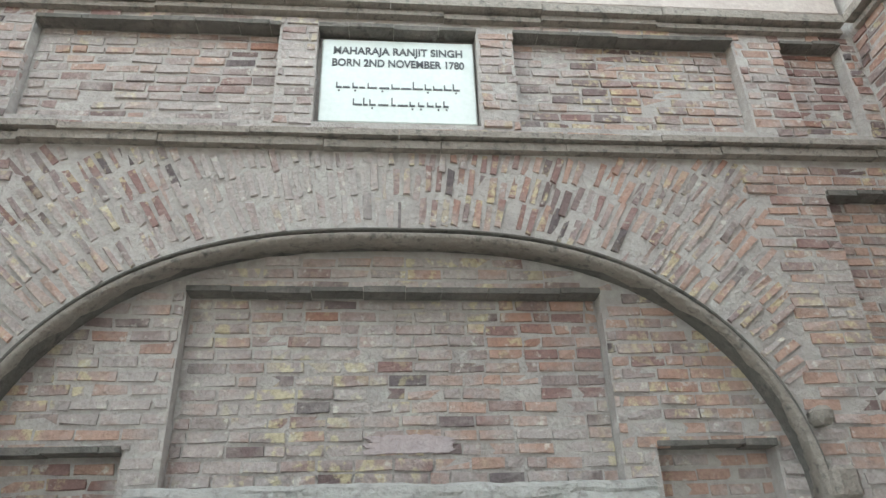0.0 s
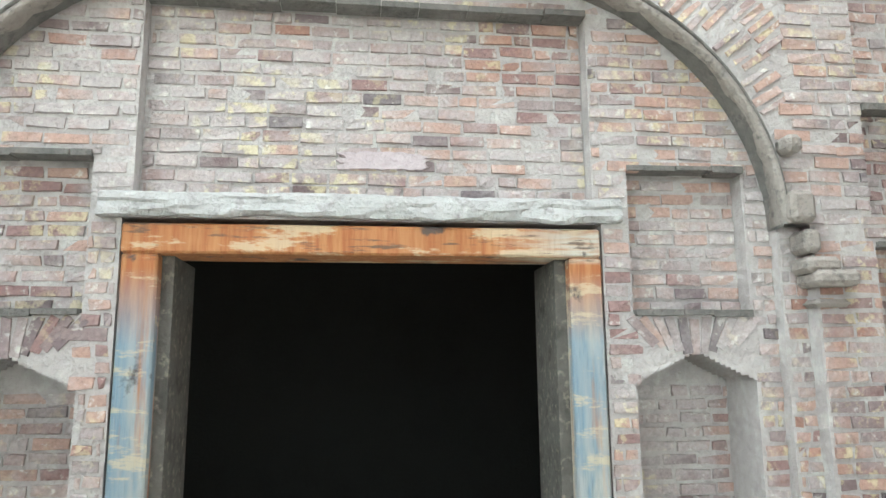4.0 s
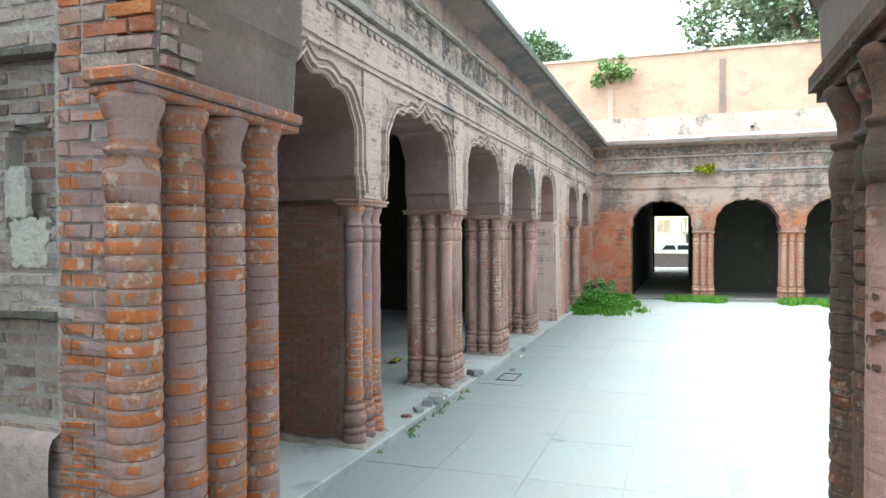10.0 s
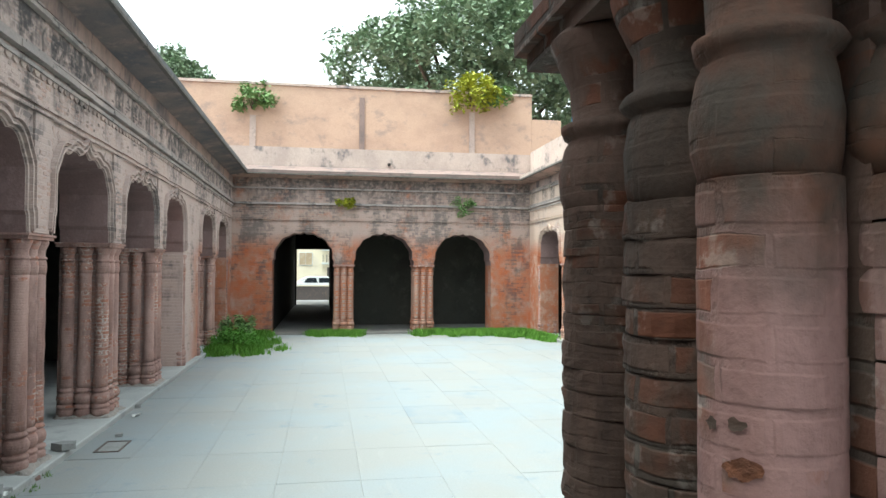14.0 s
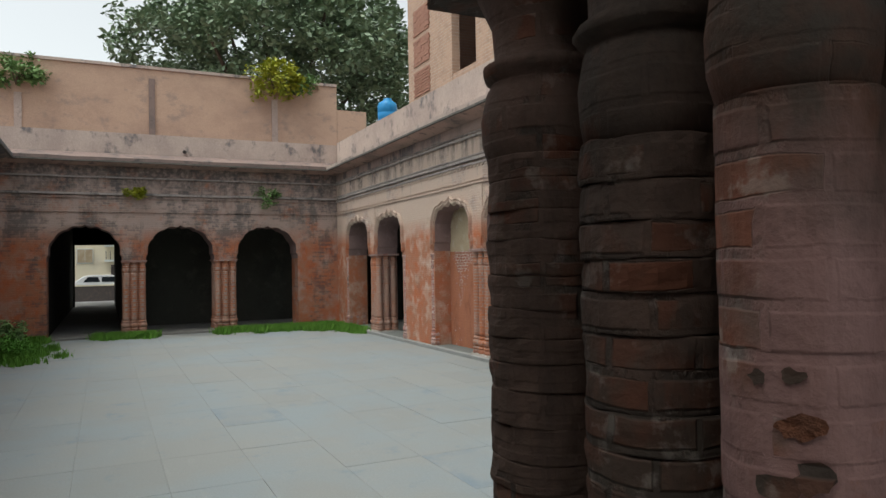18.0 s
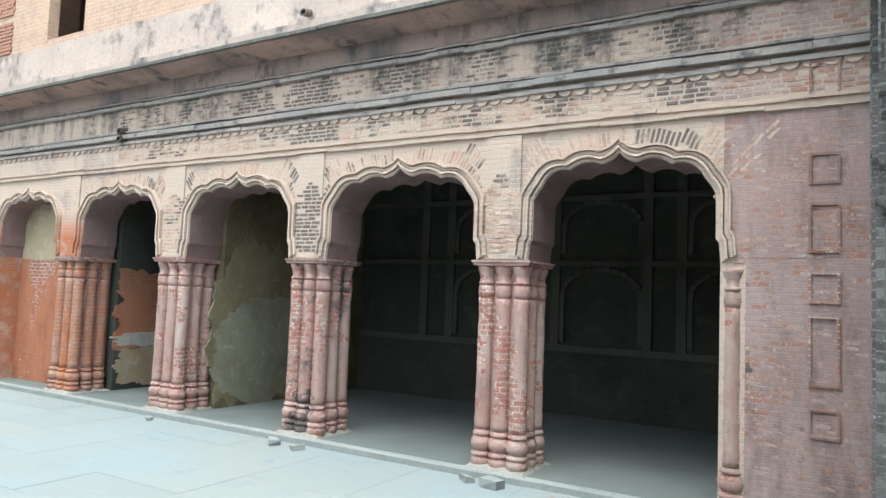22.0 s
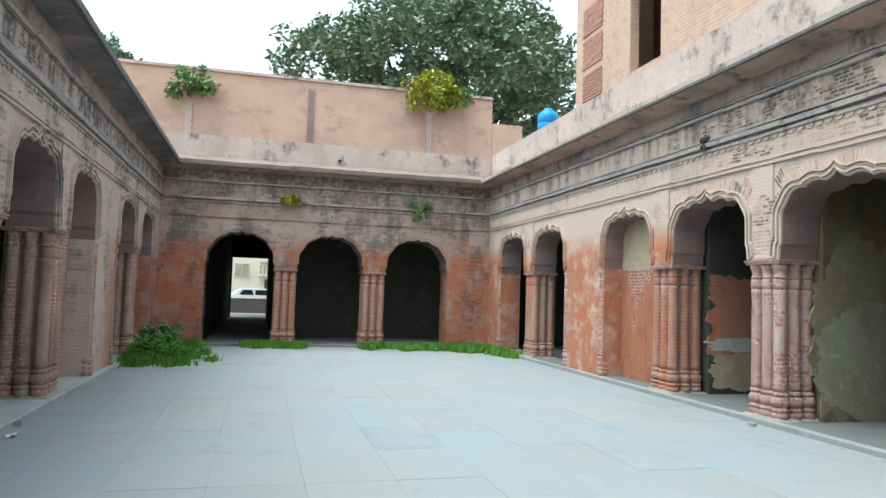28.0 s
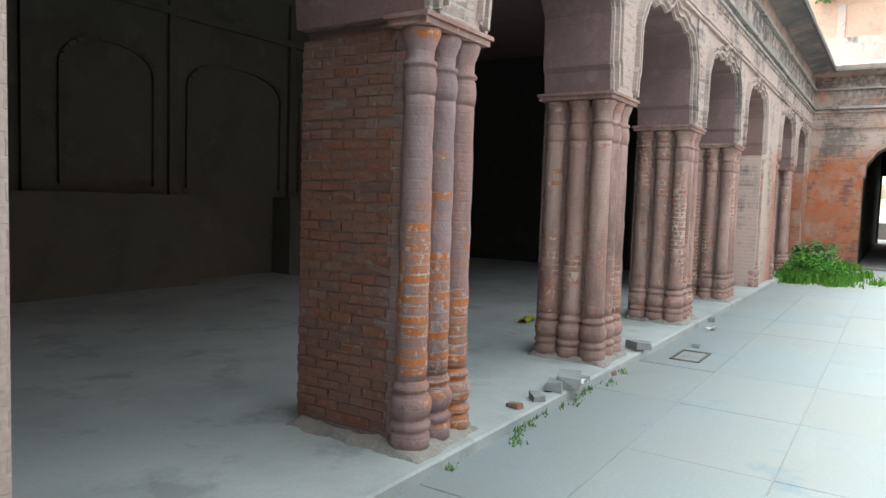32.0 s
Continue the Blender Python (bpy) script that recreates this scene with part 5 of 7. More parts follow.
def side_depth(y, z):
    y += 0.05
    if 1.70 < y < 2.20:
        if 1.78 < z < 2.52:
            if abs(y - 1.89) < 0.12 and 1.93 < z < 2.22 + 0.09 * max(0, 1 - (abs(y - 1.89) / 0.12) ** 2) ** 0.5:
                return 0.13
            return 0.06
        if 1.28 < z < 1.64 or 2.62 < z < 3.04 or 3.18 < z < 3.9 or 4.2 < z < 4.8:
            return 0.06
    return 0.0


def relief(name, M, fn, s0, s1, z0, z1, cell, mat, label, back=0.012, thick=0.6):
    """A wall face in steps: flat cells with upright sides between them."""
    ns, nz = round((s1 - s0) / cell), round((z1 - z0) / cell)
    cs, cz = (s1 - s0) / ns, (z1 - z0) / nz
    g = [[fn(s0 + (i + 0.5) * cs, z0 + (j + 0.5) * cz) for j in range(nz)] for i in range(ns)]
    verts, faces = [], []

    def quad(*p):
        k = len(verts)
        verts.extend(M(*q) for q in p)
        faces.append((k, k + 1, k + 2, k + 3))

    for i in range(ns):
        a, b = s0 + i * cs, s0 + (i + 1) * cs
        j = 0
        while j < nz:
            d = g[i][j]
            k = j
            while k < nz and g[i][k] == d:
                k += 1
            lo, hi = z0 + j * cz, z0 + k * cz
            if d is not None:
                quad((a, d + back, lo), (b, d + back, lo), (b, d + back, hi), (a, d + back, hi))
            if k < nz:
                e = g[i][k]
                d0, d1 = (thick if v is None else v + back for v in (d, e))
                quad((a, d0, hi), (b, d0, hi), (b, d1, hi), (a, d1, hi))
            j = k
    for j in range(nz):
        lo, hi = z0 + j * cz, z0 + (j + 1) * cz
        for i in range(ns - 1):
            d, e = g[i][j], g[i + 1][j]
            if d != e:
                s = s0 + (i + 1) * cs
                d0, d1 = (thick if v is None else v + back for v in (d, e))
                quad((s, d0, lo), (s, d0, hi), (s, d1, hi), (s, d1, lo))
    me = bpy.data.meshes.new(name)
    me.from_pydata(verts, [], faces)
    bm = bmesh.new()
    bm.from_mesh(me)
    bmesh.ops.remove_doubles(bm, verts=bm.verts, dist=1e-4)
    bm.to_mesh(me)
    bm.free()
    me.materials.append(mat)
    ob = new(name, me)
    return tagged(ob, label, "wall", kind="structure")


def gate(s, d, z):
    return (s, DY + d, z)


def side_e(s, d, z):
    return (2.64 + d, s, z)


def side_w(s, d, z):
    return (-2.03 - d, s, z)


wall_gate = relief("wall_gate", gate, door_depth, -2.05, 2.67, 0.3, 5.6, 0.01, M_BACKING, "old brick gate wall with sunk panels and a blind arch", 0.0085)
wall_side = relief("wall_gate_side", side_e, side_depth, 1.40, DY + 0.04, 0.3, 5.6, 0.02, M_BACKING, "brick side wall with sunk panels beside the gate", 0.0085)
wall_side_w = relief("wall_gate_side_west", side_w, side_depth, 1.34, DY, 0.3, 5.6, 0.04, M_BACKING, "brick side wall with sunk panels beside the gate")
# Unseen closing walls, their height kept low so skylight reaches the bay.
tagged(part("wall_portico_west", boxy(-2.33, -2.05, SY, 1.40, 0.0, 2.8), M_COURT_Y), "plain old brick wall behind the gate bay", "wall", kind="structure")
tagged(part("wall_portico_south", boxy(-2.33, 2.6, SY - 0.4, SY, 0.0, 3.4), M_COURT_X), "plain old brick wall across the gate bay", "wall", kind="structure")
# Added roof, never in view, keeps skylight off the gate pillars.
tagged(part("ceiling_portico", boxy(-2.3, 2.7, SY - 0.3, 0.35, 4.95, 5.2), M_SOFFIT), "plain roof over part of the gate bay", "ceiling", kind="structure")
# room behind the door, its darkness painted on the walls
tagged(part("wall_store", boxy(-2.3, 2.9, 6.2, 6.5, 0.0, 4.0), M_UNLIT), "dark room behind the door", "wall", kind="structure")
tagged(part("wall_store_side", boxy(-2.5, -2.3, 3.2, 6.5, 0.0, 4.0), M_UNLIT), "dark room side wall", "wall", kind="structure")
tagged(part("wall_store_side_far", boxy(2.75, 2.95, 3.4, 6.5, 0.0, 4.0), M_UNLIT), "dark room side wall", "wall", kind="structure")
tagged(part("ceiling_store", boxy(-2.5, 3.1, 3.1, 6.5, 3.2, 3.4), M_UNLIT), "dark room ceiling", "ceiling", kind="structure")

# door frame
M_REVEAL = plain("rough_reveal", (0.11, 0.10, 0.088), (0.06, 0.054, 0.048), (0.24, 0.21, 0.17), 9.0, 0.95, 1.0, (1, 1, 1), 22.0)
door = tagged(new("door_frame"), "weathered timber door frame, orange paint worn to grey", "door frame")
part("head", boxy(DC - 0.868, DC + 0.862, DY + 0.098, DY + 0.30, 2.48, 2.588, bevel=0.008), M_WOOD, door)
for sgn in (-1, 1):
    x0, x1 = sorted((DC + sgn * 0.864, DC + sgn * 0.74))
    part("post", boxy(x0, x1, DY + 0.101, DY + 0.168, 0.3, 2.48, bevel=0.008), M_WOOD, door)
    x0, x1 = sorted((DC + sgn * 0.80, DC + sgn * 0.70))
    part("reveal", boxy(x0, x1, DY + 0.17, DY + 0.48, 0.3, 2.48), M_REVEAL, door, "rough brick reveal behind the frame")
bm = bmesh.new()
rows = []
for i in range(76):
    x = DC - 0.95 + 1.90 * i / 75
    ring = []
    for k, (d, z) in enumerate(((0.30, 2.622), (0.09, 2.612), (0.078, 2.62), (0.076, 2.637), (0.08, 2.655), (0.08, 2.672), (0.09, 2.694), (0.108, 2.705), (0.30, 2.708))):
        w = noise.noise(Vector((x * 6, z * 14, k * 0.6))) * 0.017 + noise.noise(Vector((x * 21, z * 30, 4 + k))) * 0.006
        ring.append(bm.verts.new((x, DY + d + w, z + (w if 0 < k < 8 else 0))))
    rows.append(ring)
for a, b in zip(rows, rows[1:]):
    for k in range(8):
        bm.faces.new((a[k], b[k], b[k + 1], a[k + 1]))
for r in (rows[0], rows[-1]):
    bm.faces.new(r)
bmesh.ops.recalc_face_normals(bm, faces=bm.faces)
lin = tagged(part("lintel", bm, M_LINTEL), "whitewashed rough brick course over the doorway", "lintel", kind="structure")

# sooty brick edges that paint the shadow over sunk panels, and flaking plaster above
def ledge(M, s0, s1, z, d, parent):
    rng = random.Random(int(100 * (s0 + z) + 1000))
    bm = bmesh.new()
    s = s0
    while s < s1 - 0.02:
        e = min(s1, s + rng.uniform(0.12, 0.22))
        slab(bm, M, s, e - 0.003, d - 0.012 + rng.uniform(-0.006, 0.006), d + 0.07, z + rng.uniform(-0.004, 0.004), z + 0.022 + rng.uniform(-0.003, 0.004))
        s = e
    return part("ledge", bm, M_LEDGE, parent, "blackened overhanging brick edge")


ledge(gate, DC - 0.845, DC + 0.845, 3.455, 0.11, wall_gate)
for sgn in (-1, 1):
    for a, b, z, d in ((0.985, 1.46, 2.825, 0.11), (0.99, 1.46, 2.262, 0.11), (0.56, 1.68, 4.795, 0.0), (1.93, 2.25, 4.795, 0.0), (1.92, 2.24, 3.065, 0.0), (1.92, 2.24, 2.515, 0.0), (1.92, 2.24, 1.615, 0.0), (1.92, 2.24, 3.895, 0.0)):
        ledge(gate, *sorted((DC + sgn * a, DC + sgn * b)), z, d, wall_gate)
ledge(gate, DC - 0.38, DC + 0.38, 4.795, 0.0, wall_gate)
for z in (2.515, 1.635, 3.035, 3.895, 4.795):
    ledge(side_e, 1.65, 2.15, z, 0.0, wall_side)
part("plaster_skin", boxy(-2.0, 2.62, DY - 0.006, DY + 0.03, 5.02, 5.59, bevel=0.004), M_PLASTER, wall_gate, "flaking pink plaster skin")

def ragged_patch(M, s, z, w, h, d, parent, seed, mat):
    """A thin skin of plaster with a torn outline."""
    bm = bmesh.new()
    ring, count = [], 96
    for k in range(count):
        q = 2 * math.pi * k / count
        c, e = math.cos(q), math.sin(q)
        stretch = 1 / max(abs(c), abs(e)) ** 0.6
        j = 1 + 0.24 * noise.noise(Vector((2.2 * c, 2.2 * e, seed))) + 0.14 * noise.noise(Vector((6 * c, 6 * e, seed))) + 0.09 * noise.noise(Vector((17 * c, 17 * e, seed)))
        ring.append((s + w / 2 * c * stretch * j, z + h / 2 * e * stretch * j))
    front = [bm.verts.new(M(x, d - 0.004, y)) for x, y in ring]
    back = [bm.verts.new(M(x, d + 0.02, y)) for x, y in ring]
    bm.faces.new(front)
    for k in range(count):
        bm.faces.new((front[k], front[(k + 1) % count], back[(k + 1) % count], back[k]))
    bmesh.ops.recalc_face_normals(bm, faces=bm.faces)
    return part("plaster_patch", bm, mat, parent, "torn remnant of lime plaster")


M_WHITEWASH = plain("whitewash", (0.50, 0.49, 0.46), (0.42, 0.40, 0.385), (0.34, 0.31, 0.30), 6.0, 0.9, 0.7)
M_MAUVE = plain("mauve_plaster", (0.40, 0.335, 0.34), (0.35, 0.285, 0.285), None, 3.0, 0.9, 0.5)
ragged_patch(side_e, 1.84, 1.885, 0.17, 0.17, 0.06, wall_side, 1, M_WHITEWASH)
ragged_patch(side_e, 1.90, 2.06, 0.10, 0.18, 0.06, wall_side, 2, M_WHITEWASH)
ragged_patch(gate, DC + 2.07, 2.06, 0.15, 0.36, 0.06, wall_gate, 3, M_MAUVE)
ragged_patch(gate, DC + 1.86, 1.25, 0.12, 0.25, 0.0, wall_gate, 4, M_MAUVE)
ragged_patch(gate, DC + 0.05, 2.86, 0.34, 0.07, 0.185, wall_gate, 5, M_MAUVE)

# plastered dado along the foot of the bay
M_DADO = plain("dado_plaster", (0.36, 0.30, 0.29), (0.28, 0.23, 0.22), (0.42, 0.37, 0.345), 2.2, 0.92, 0.7, (1, 1, 1), 24.0, 0.6)


def dado(M, s0, s1, top, parent, seed):
    """A thick skin of plaster with a rounded, uneven top edge."""
    bm = bmesh.new()
    n = max(2, int((s1 - s0) / 0.06))
    rows = []
    for k in range(n + 1):
        s = s0 + (s1 - s0) * k / n
        w = 0.014 * noise.noise(Vector((5 * s, 0, seed))) + 0.006 * noise.noise(Vector((19 * s, 3, seed)))
        rows.append([bm.verts.new(M(s, d, z)) for d, z in ((-0.045 + w, 0.3), (-0.05 + w, top - 0.12), (-0.046 + w, top - 0.045), (-0.032, top - 0.015 + w), (0.0, top + w), (0.07, top + 0.012 + w))])
    for a, b in zip(rows, rows[1:]):
        for k in range(5):
            bm.faces.new((a[k], b[k], b[k + 1], a[k + 1]))
    bmesh.ops.recalc_face_normals(bm, faces=bm.faces)
    return part("dado", bm, M_DADO, parent, "rounded plaster dado with a worn top", True)


dado(gate, -2.02, DC - 0.86, 1.215, wall_gate, 1)
dado(gate, DC + 0.86, 2.63, 1.215, wall_gate, 2)
dado(side_e, 1.645, DY, 1.255, wall_side, 3)
part("jamb_fillet", boxy(2.648, 2.70, 1.335, 1.41, 0.3, 2.335, bevel=0.008), M_DRUM, wall_side, "mauve plaster between jamb and column")

# inscription slab
plaque = tagged(new("marble_plaque"), "white marble tablet with black lettering set in the wall", "plaque")
part("tablet", boxy(DC - 0.365, DC + 0.365, DY + 0.045, DY + 0.075, 4.27, 4.77, bevel=0.006), M_MARBLE, plaque)


def words(text, size, x, z, name, wide=0.0):
    cu = bpy.data.curves.new(name, "FONT")
    cu.body, cu.size, cu.align_x, cu.extrude = text, size, "CENTER", 0.001
    cu.offset = 0.0016
    ob = new(name, cu)
    ob.matrix_world = pose(x, DY + 0.043, z, 90, 0, 0)
    bpy.context.view_layer.update()
    me = bpy.data.meshes.new_from_object(ob.evaluated_get(bpy.context.evaluated_depsgraph_get()))
    me.materials.clear()
    me.materials.append(M_INK)
    w = max(v.co.x for v in me.vertices) - min(v.co.x for v in me.vertices)
    bpy.data.objects.remove(ob)
    bm = bmesh.new()
    bm.from_mesh(me)
    left = set(bm.verts)
    while left:
        todo, piece = [next(v for v in bm.verts if v in left)], set()
        while todo:
            v = todo.pop()
            if v not in piece:
                piece.add(v)
                todo.extend(e.other_vert(v) for e in v.link_edges)
        left -= piece
        one = bm.copy()
        keep = {v.index for v in piece}
        one.verts.ensure_lookup_table()
        bmesh.ops.delete(one, geom=[v for v in one.verts if v.index not in keep], context="VERTS")
        letter = part("letter", one, M_INK, plaque)
        letter.matrix_world = pose(x, DY + 0.043, z, 90, 0, 0) @ Matrix.Diagonal((wide / w if wide else 1, 1, 1, 1))
    bm.free()


words("MAHARAJA RANJIT SINGH", 0.062, DC, 4.675, "line", 0.62)
words("BORN 2ND NOVEMBER 1780", 0.062, DC, 4.60, "line", 0.63)
rng = random.Random(4)
for z, w in ((4.47, 0.58), (4.37, 0.42)):
    x = DC - w / 2
    while x < DC + w / 2:
        e = rng.uniform(0.02, 0.05)
        bm = bmesh.new()
        block(bm, x, x + e, DY + 0.042, DY + 0.0455, z - 0.004, z + 0.005)
        if rng.random() < 0.6:
            block(bm, x, x + 0.006, DY + 0.042, DY + 0.0455, z, z + rng.uniform(0.02, 0.045))
        if rng.random() < 0.4:
            block(bm, x + 0.01, x + 0.018, DY + 0.042, DY + 0.0455, z - 0.022, z - 0.014)
        part("script_stroke", bm, M_INK, plaque)
        x += e + rng.uniform(0.004, 0.014)

# mouldings on the gate wall
def sweep(pts, r, name, mat, parent, y=DY, proud=0.05, label=""):
    bm = bmesh.new()
    rows = []
    for k, (x, z) in enumerate(pts):
        x0, z0 = pts[max(k - 1, 0)]
        x1, z1 = pts[min(k + 1, len(pts) - 1)]
        t = Vector((x1 - x0, 0, z1 - z0)).normalized()
        nrm = Vector((-t.z, 0, t.x))
        c = Vector((x, y, z))
        rows.append([bm.verts.new(c + nrm * (r * math.cos(q)) + Vector((0, 1, 0)) * (-proud * max(0, math.sin(q)) + (0.1 if math.sin(q) < -0.1 else 0))) for q in np.linspace(0, 2 * math.pi, 9)[:-1]])
    for a, b in zip(rows, rows[1:]):
        for k in range(8):
            bm.faces.new((a[k], a[(k + 1) % 8], b[(k + 1) % 8], b[k]))
    bmesh.ops.recalc_face_normals(bm, faces=bm.faces)
    return part(name, bm, mat, parent, label, True)


M_ROLL = plain("worn_roll_plaster", (0.27, 0.235, 0.21), (0.20, 0.175, 0.158), (0.105, 0.095, 0.088), 7.0, 0.9, 1.0)
arc = [(DC + a, big_arch(abs(a))) for a in [1.56 * math.sin(math.pi / 2 * k / 30) for k in range(-30, 31)]]
sweep(arc, 0.017, "arch_roll", M_ROLL, wall_gate, DY + 0.01, 0.030, "worn plaster roll round the blind arch")
sweep([(x, z + 0.026) for x, z in arc], 0.008, "arch_roll", M_LEDGE, wall_gate, DY, 0.022)
bm = bmesh.new()
rows = []
for x, z in arc:
    w = 0.004 * noise.noise(Vector((x * 12, z * 12, 0)))
    rows.append([bm.verts.new((DC + (x - DC) * 0.992, DY + d, z - 0.012 + w)) for d in (0.006, 0.05, 0.112)])
for a, b in zip(rows, rows[1:]):
    for k in range(2):
        bm.faces.new((a[k], b[k], b[k + 1], a[k + 1]))
# Dark strip stands in for shade beneath the blind arch.
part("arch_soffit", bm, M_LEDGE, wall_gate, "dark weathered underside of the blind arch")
for z0, z1, pr in ((4.085, 4.125, 0.035), (4.13, 4.16, 0.055), (4.86, 4.89, 0.03), (4.90, 4.95, 0.07)):
    band(gate, -2.03, 2.58, z0, z1, pr, wall_gate, M_ROLL)
    band(side_e, 1.42, DY - 0.06, z0, z1, pr, wall_side, M_ROLL)
for sgn in (-1, 1):
    for k, (dx, z, w, h, pr) in enumerate(((1.58, 2.90, 0.035, 0.035, 0.07), (1.60, 2.66, 0.05, 0.06, 0.06), (1.63, 2.53, 0.035, 0.045, 0.05), (1.66, 2.44, 0.07, 0.03, 0.06), (1.70, 2.39, 0.09, 0.03, 0.075), (1.70, 2.30, 0.075, 0.015, 0.03))):
        x = DC + sgn * dx
        part("corbel", boxy(x - w, x + w, DY - pr, DY + 0.07, z - h, z + h, bevel=0.018), M_ROLL, wall_gate)

# ---- sky line: tree, tank, roof room ----
def leaf_mesh(name, clumps, size, mat, seed, per=26):
    """Many small folded leaves gathered in loose clumps."""
    rng = random.Random(seed)
    verts, faces = [], []
    for c, rad in clumps:
        for _ in range(per):
            while True:
                o = Vector((rng.uniform(-1, 1), rng.uniform(-1, 1), rng.uniform(-1, 1)))
                if o.length < 1:
                    break
            p = Vector(c) + o * rad
            t = Vector((rng.uniform(-1, 1), rng.uniform(-1, 1), rng.uniform(-0.7, 0.5))).normalized()
            w = t.cross(Vector((rng.uniform(-1, 1), rng.uniform(-1, 1), 1.0))).normalized()
            s = size * rng.uniform(0.6, 1.3)
            k = len(verts)
            verts.extend([p, p + t * s * 0.5 + w * s * 0.27, p + t * s, p + t * s * 0.5 - w * s * 0.27])
            faces.extend([(k, k + 1, k + 2), (k, k + 2, k + 3)])
    me = bpy.data.meshes.new(name)
    me.from_pydata([tuple(v) for v in verts], [], faces)
    me.materials.append(mat)
    return me


def limb(bm, a, b, r0, r1):
    a, b = Vector(a), Vector(b)
    t = (b - a).normalized()
    u = t.orthogonal().normalized()
    v = t.cross(u)
    ra = [bm.verts.new(a + (u * math.cos(q) + v * math.sin(q)) * r0) for q in np.linspace(0, 2 * math.pi, 9)[:-1]]
    rb = [bm.verts.new(b + (u * math.cos(q) + v * math.sin(q)) * r1) for q in np.linspace(0, 2 * math.pi, 9)[:-1]]
    for k in range(8):
        bm.faces.new((ra[k], ra[(k + 1) % 8], rb[(k + 1) % 8], rb[k]))


def tree(x, y, height, spread, crown_low, seed, label):
    rng = random.Random(seed)
    t = tagged(new("tree"), label, "tree")
    t.location = (x, y, 0)
    bm = bmesh.new()
    limb(bm, (0, 0, -0.2), (0.2, 0.1, crown_low), 0.55, 0.4)
    tips = []
    for k in range(14):
        a, r = k * 2.4, spread * rng.uniform(0.35, 0.8)
        tip = (r * math.cos(a), r * math.sin(a), crown_low + (height - crown_low) * rng.uniform(0.2, 0.8))
        limb(bm, (0.2, 0.1, crown_low - 0.3), tip, 0.28, 0.05)
        tips.append(tip)
    part("trunk", bm, M_BARK, t)
    clumps = []
    cz, hz = (crown_low + height) / 2, (height - crown_low) / 2
    while len(clumps) < 900:
        o = Vector((rng.uniform(-1, 1), rng.uniform(-1, 1), rng.uniform(-1, 1)))
        if not 0.55 < o.length < 1:
            continue
        lump = 0.86 + 0.22 * noise.noise(o.normalized() * 2.3 + Vector((seed, 0, 0)))
        clumps.append(((o.x * spread * lump, o.y * spread * lump, cz + o.z * hz * lump), rng.uniform(0.35, 0.7)))
    part("crown", leaf_mesh("crown", clumps, 0.32, M_LEAF, seed, 62), None, t)
    return t


tree(45.5, 9.3, 15.2, 3.4, 8.0, 12, "tall green tree beyond the roof")
tree(37.5, -8.4, 17.6, 8.2, 6.2, 11, "large dark-leaved tree with a dense rounded crown behind the wall")
roof_room = tagged(new("roof_room"), "unfinished brick room on the roof with a window gap", "roof room")
part("wall", boxy(16.55, 19.1, -7.6, -7.4, 4.72, 9.6), M_ROOM, roof_room)
bm = bmesh.new()
broken = [(15.4, 4.72), (15.4, 9.0), (14.9, 8.75), (14.6, 8.2), (14.1, 7.9), (13.8, 7.35), (13.2, 7.1), (12.9, 6.72), (12.3, 6.45), (11.9, 6.02), (11.2, 5.9), (10.5, 5.7), (10.5, 4.72)]
faces = [[bm.verts.new((x, y, z)) for x, z in broken] for y in (-7.4, -7.6)]
bm.faces.new(faces[0])
bm.faces.new(faces[1][::-1])
for k in range(len(broken)):
    j = (k + 1) % len(broken)
    bm.faces.new((faces[0][k], faces[0][j], faces[1][j], faces[1][k]))
bmesh.ops.recalc_face_normals(bm, faces=bm.faces)
part("wall", bm, M_ROOM, roof_room, "broken brick wall stepping down")
part("wall", boxy(18.8, 19.1, -8.55, -7.61, 4.72, 9.6), M_ROOM, roof_room)
part("wall", boxy(18.8, 19.1, -9.6, -8.75, 4.72, 9.6), M_ROOM, roof_room)
part("wall", boxy(18.82, 19.08, -8.748, -8.552, 4.72, 6.6), M_ROOM, roof_room)
# Unseen end wall, dark back wall and roof added to darken the window gap.
part("wall", boxy(14.9, 15.1, -9.29, -7.61, 4.72, 8.7), M_ROOM, roof_room)
part("back_wall", boxy(14.9, 18.79, -9.6, -9.3, 4.72, 9.6), M_SOFFIT, roof_room)
part("roof", boxy(15.1, 19.1, -9.6, -7.4, 9.604, 9.8), M_ROOM, roof_room)
part("sill", boxy(15.404, 16.546, -7.6, -7.41, 4.72, 6.2), M_ROOM, roof_room)
part("lintel", boxy(15.25, 16.7, -7.598, -7.385, 7.95, 8.15), M_PARAPET, roof_room, "grey cement lintel")
part("wall", boxy(15.404, 16.546, -7.595, -7.405, 8.154, 9.6), M_ROOM, roof_room)
for z0, tall, gap in ((6.12, 0.64, 0.016), (6.9, 0.66, 0.006), (7.68, 0.66, 0.006)):
    bm = bmesh.new()
    rng = random.Random(int(z0 * 100))
    n = 9
    for j in range(n):
        z = z0 + tall * j / n
        for i in range(4):
            x = 17.74 + 0.235 * i + (0.0 if j % 2 else 0.04)
            block(bm, x, x + 0.228, -7.402, -7.375 + rng.uniform(-0.006, 0.006), z, z + tall / n - gap)
    part("brick_panel", bm, M_PANEL, roof_room, "red brick panel")
tank = tagged(new("water_tank"), "blue plastic water tank on the roof", "water tank")
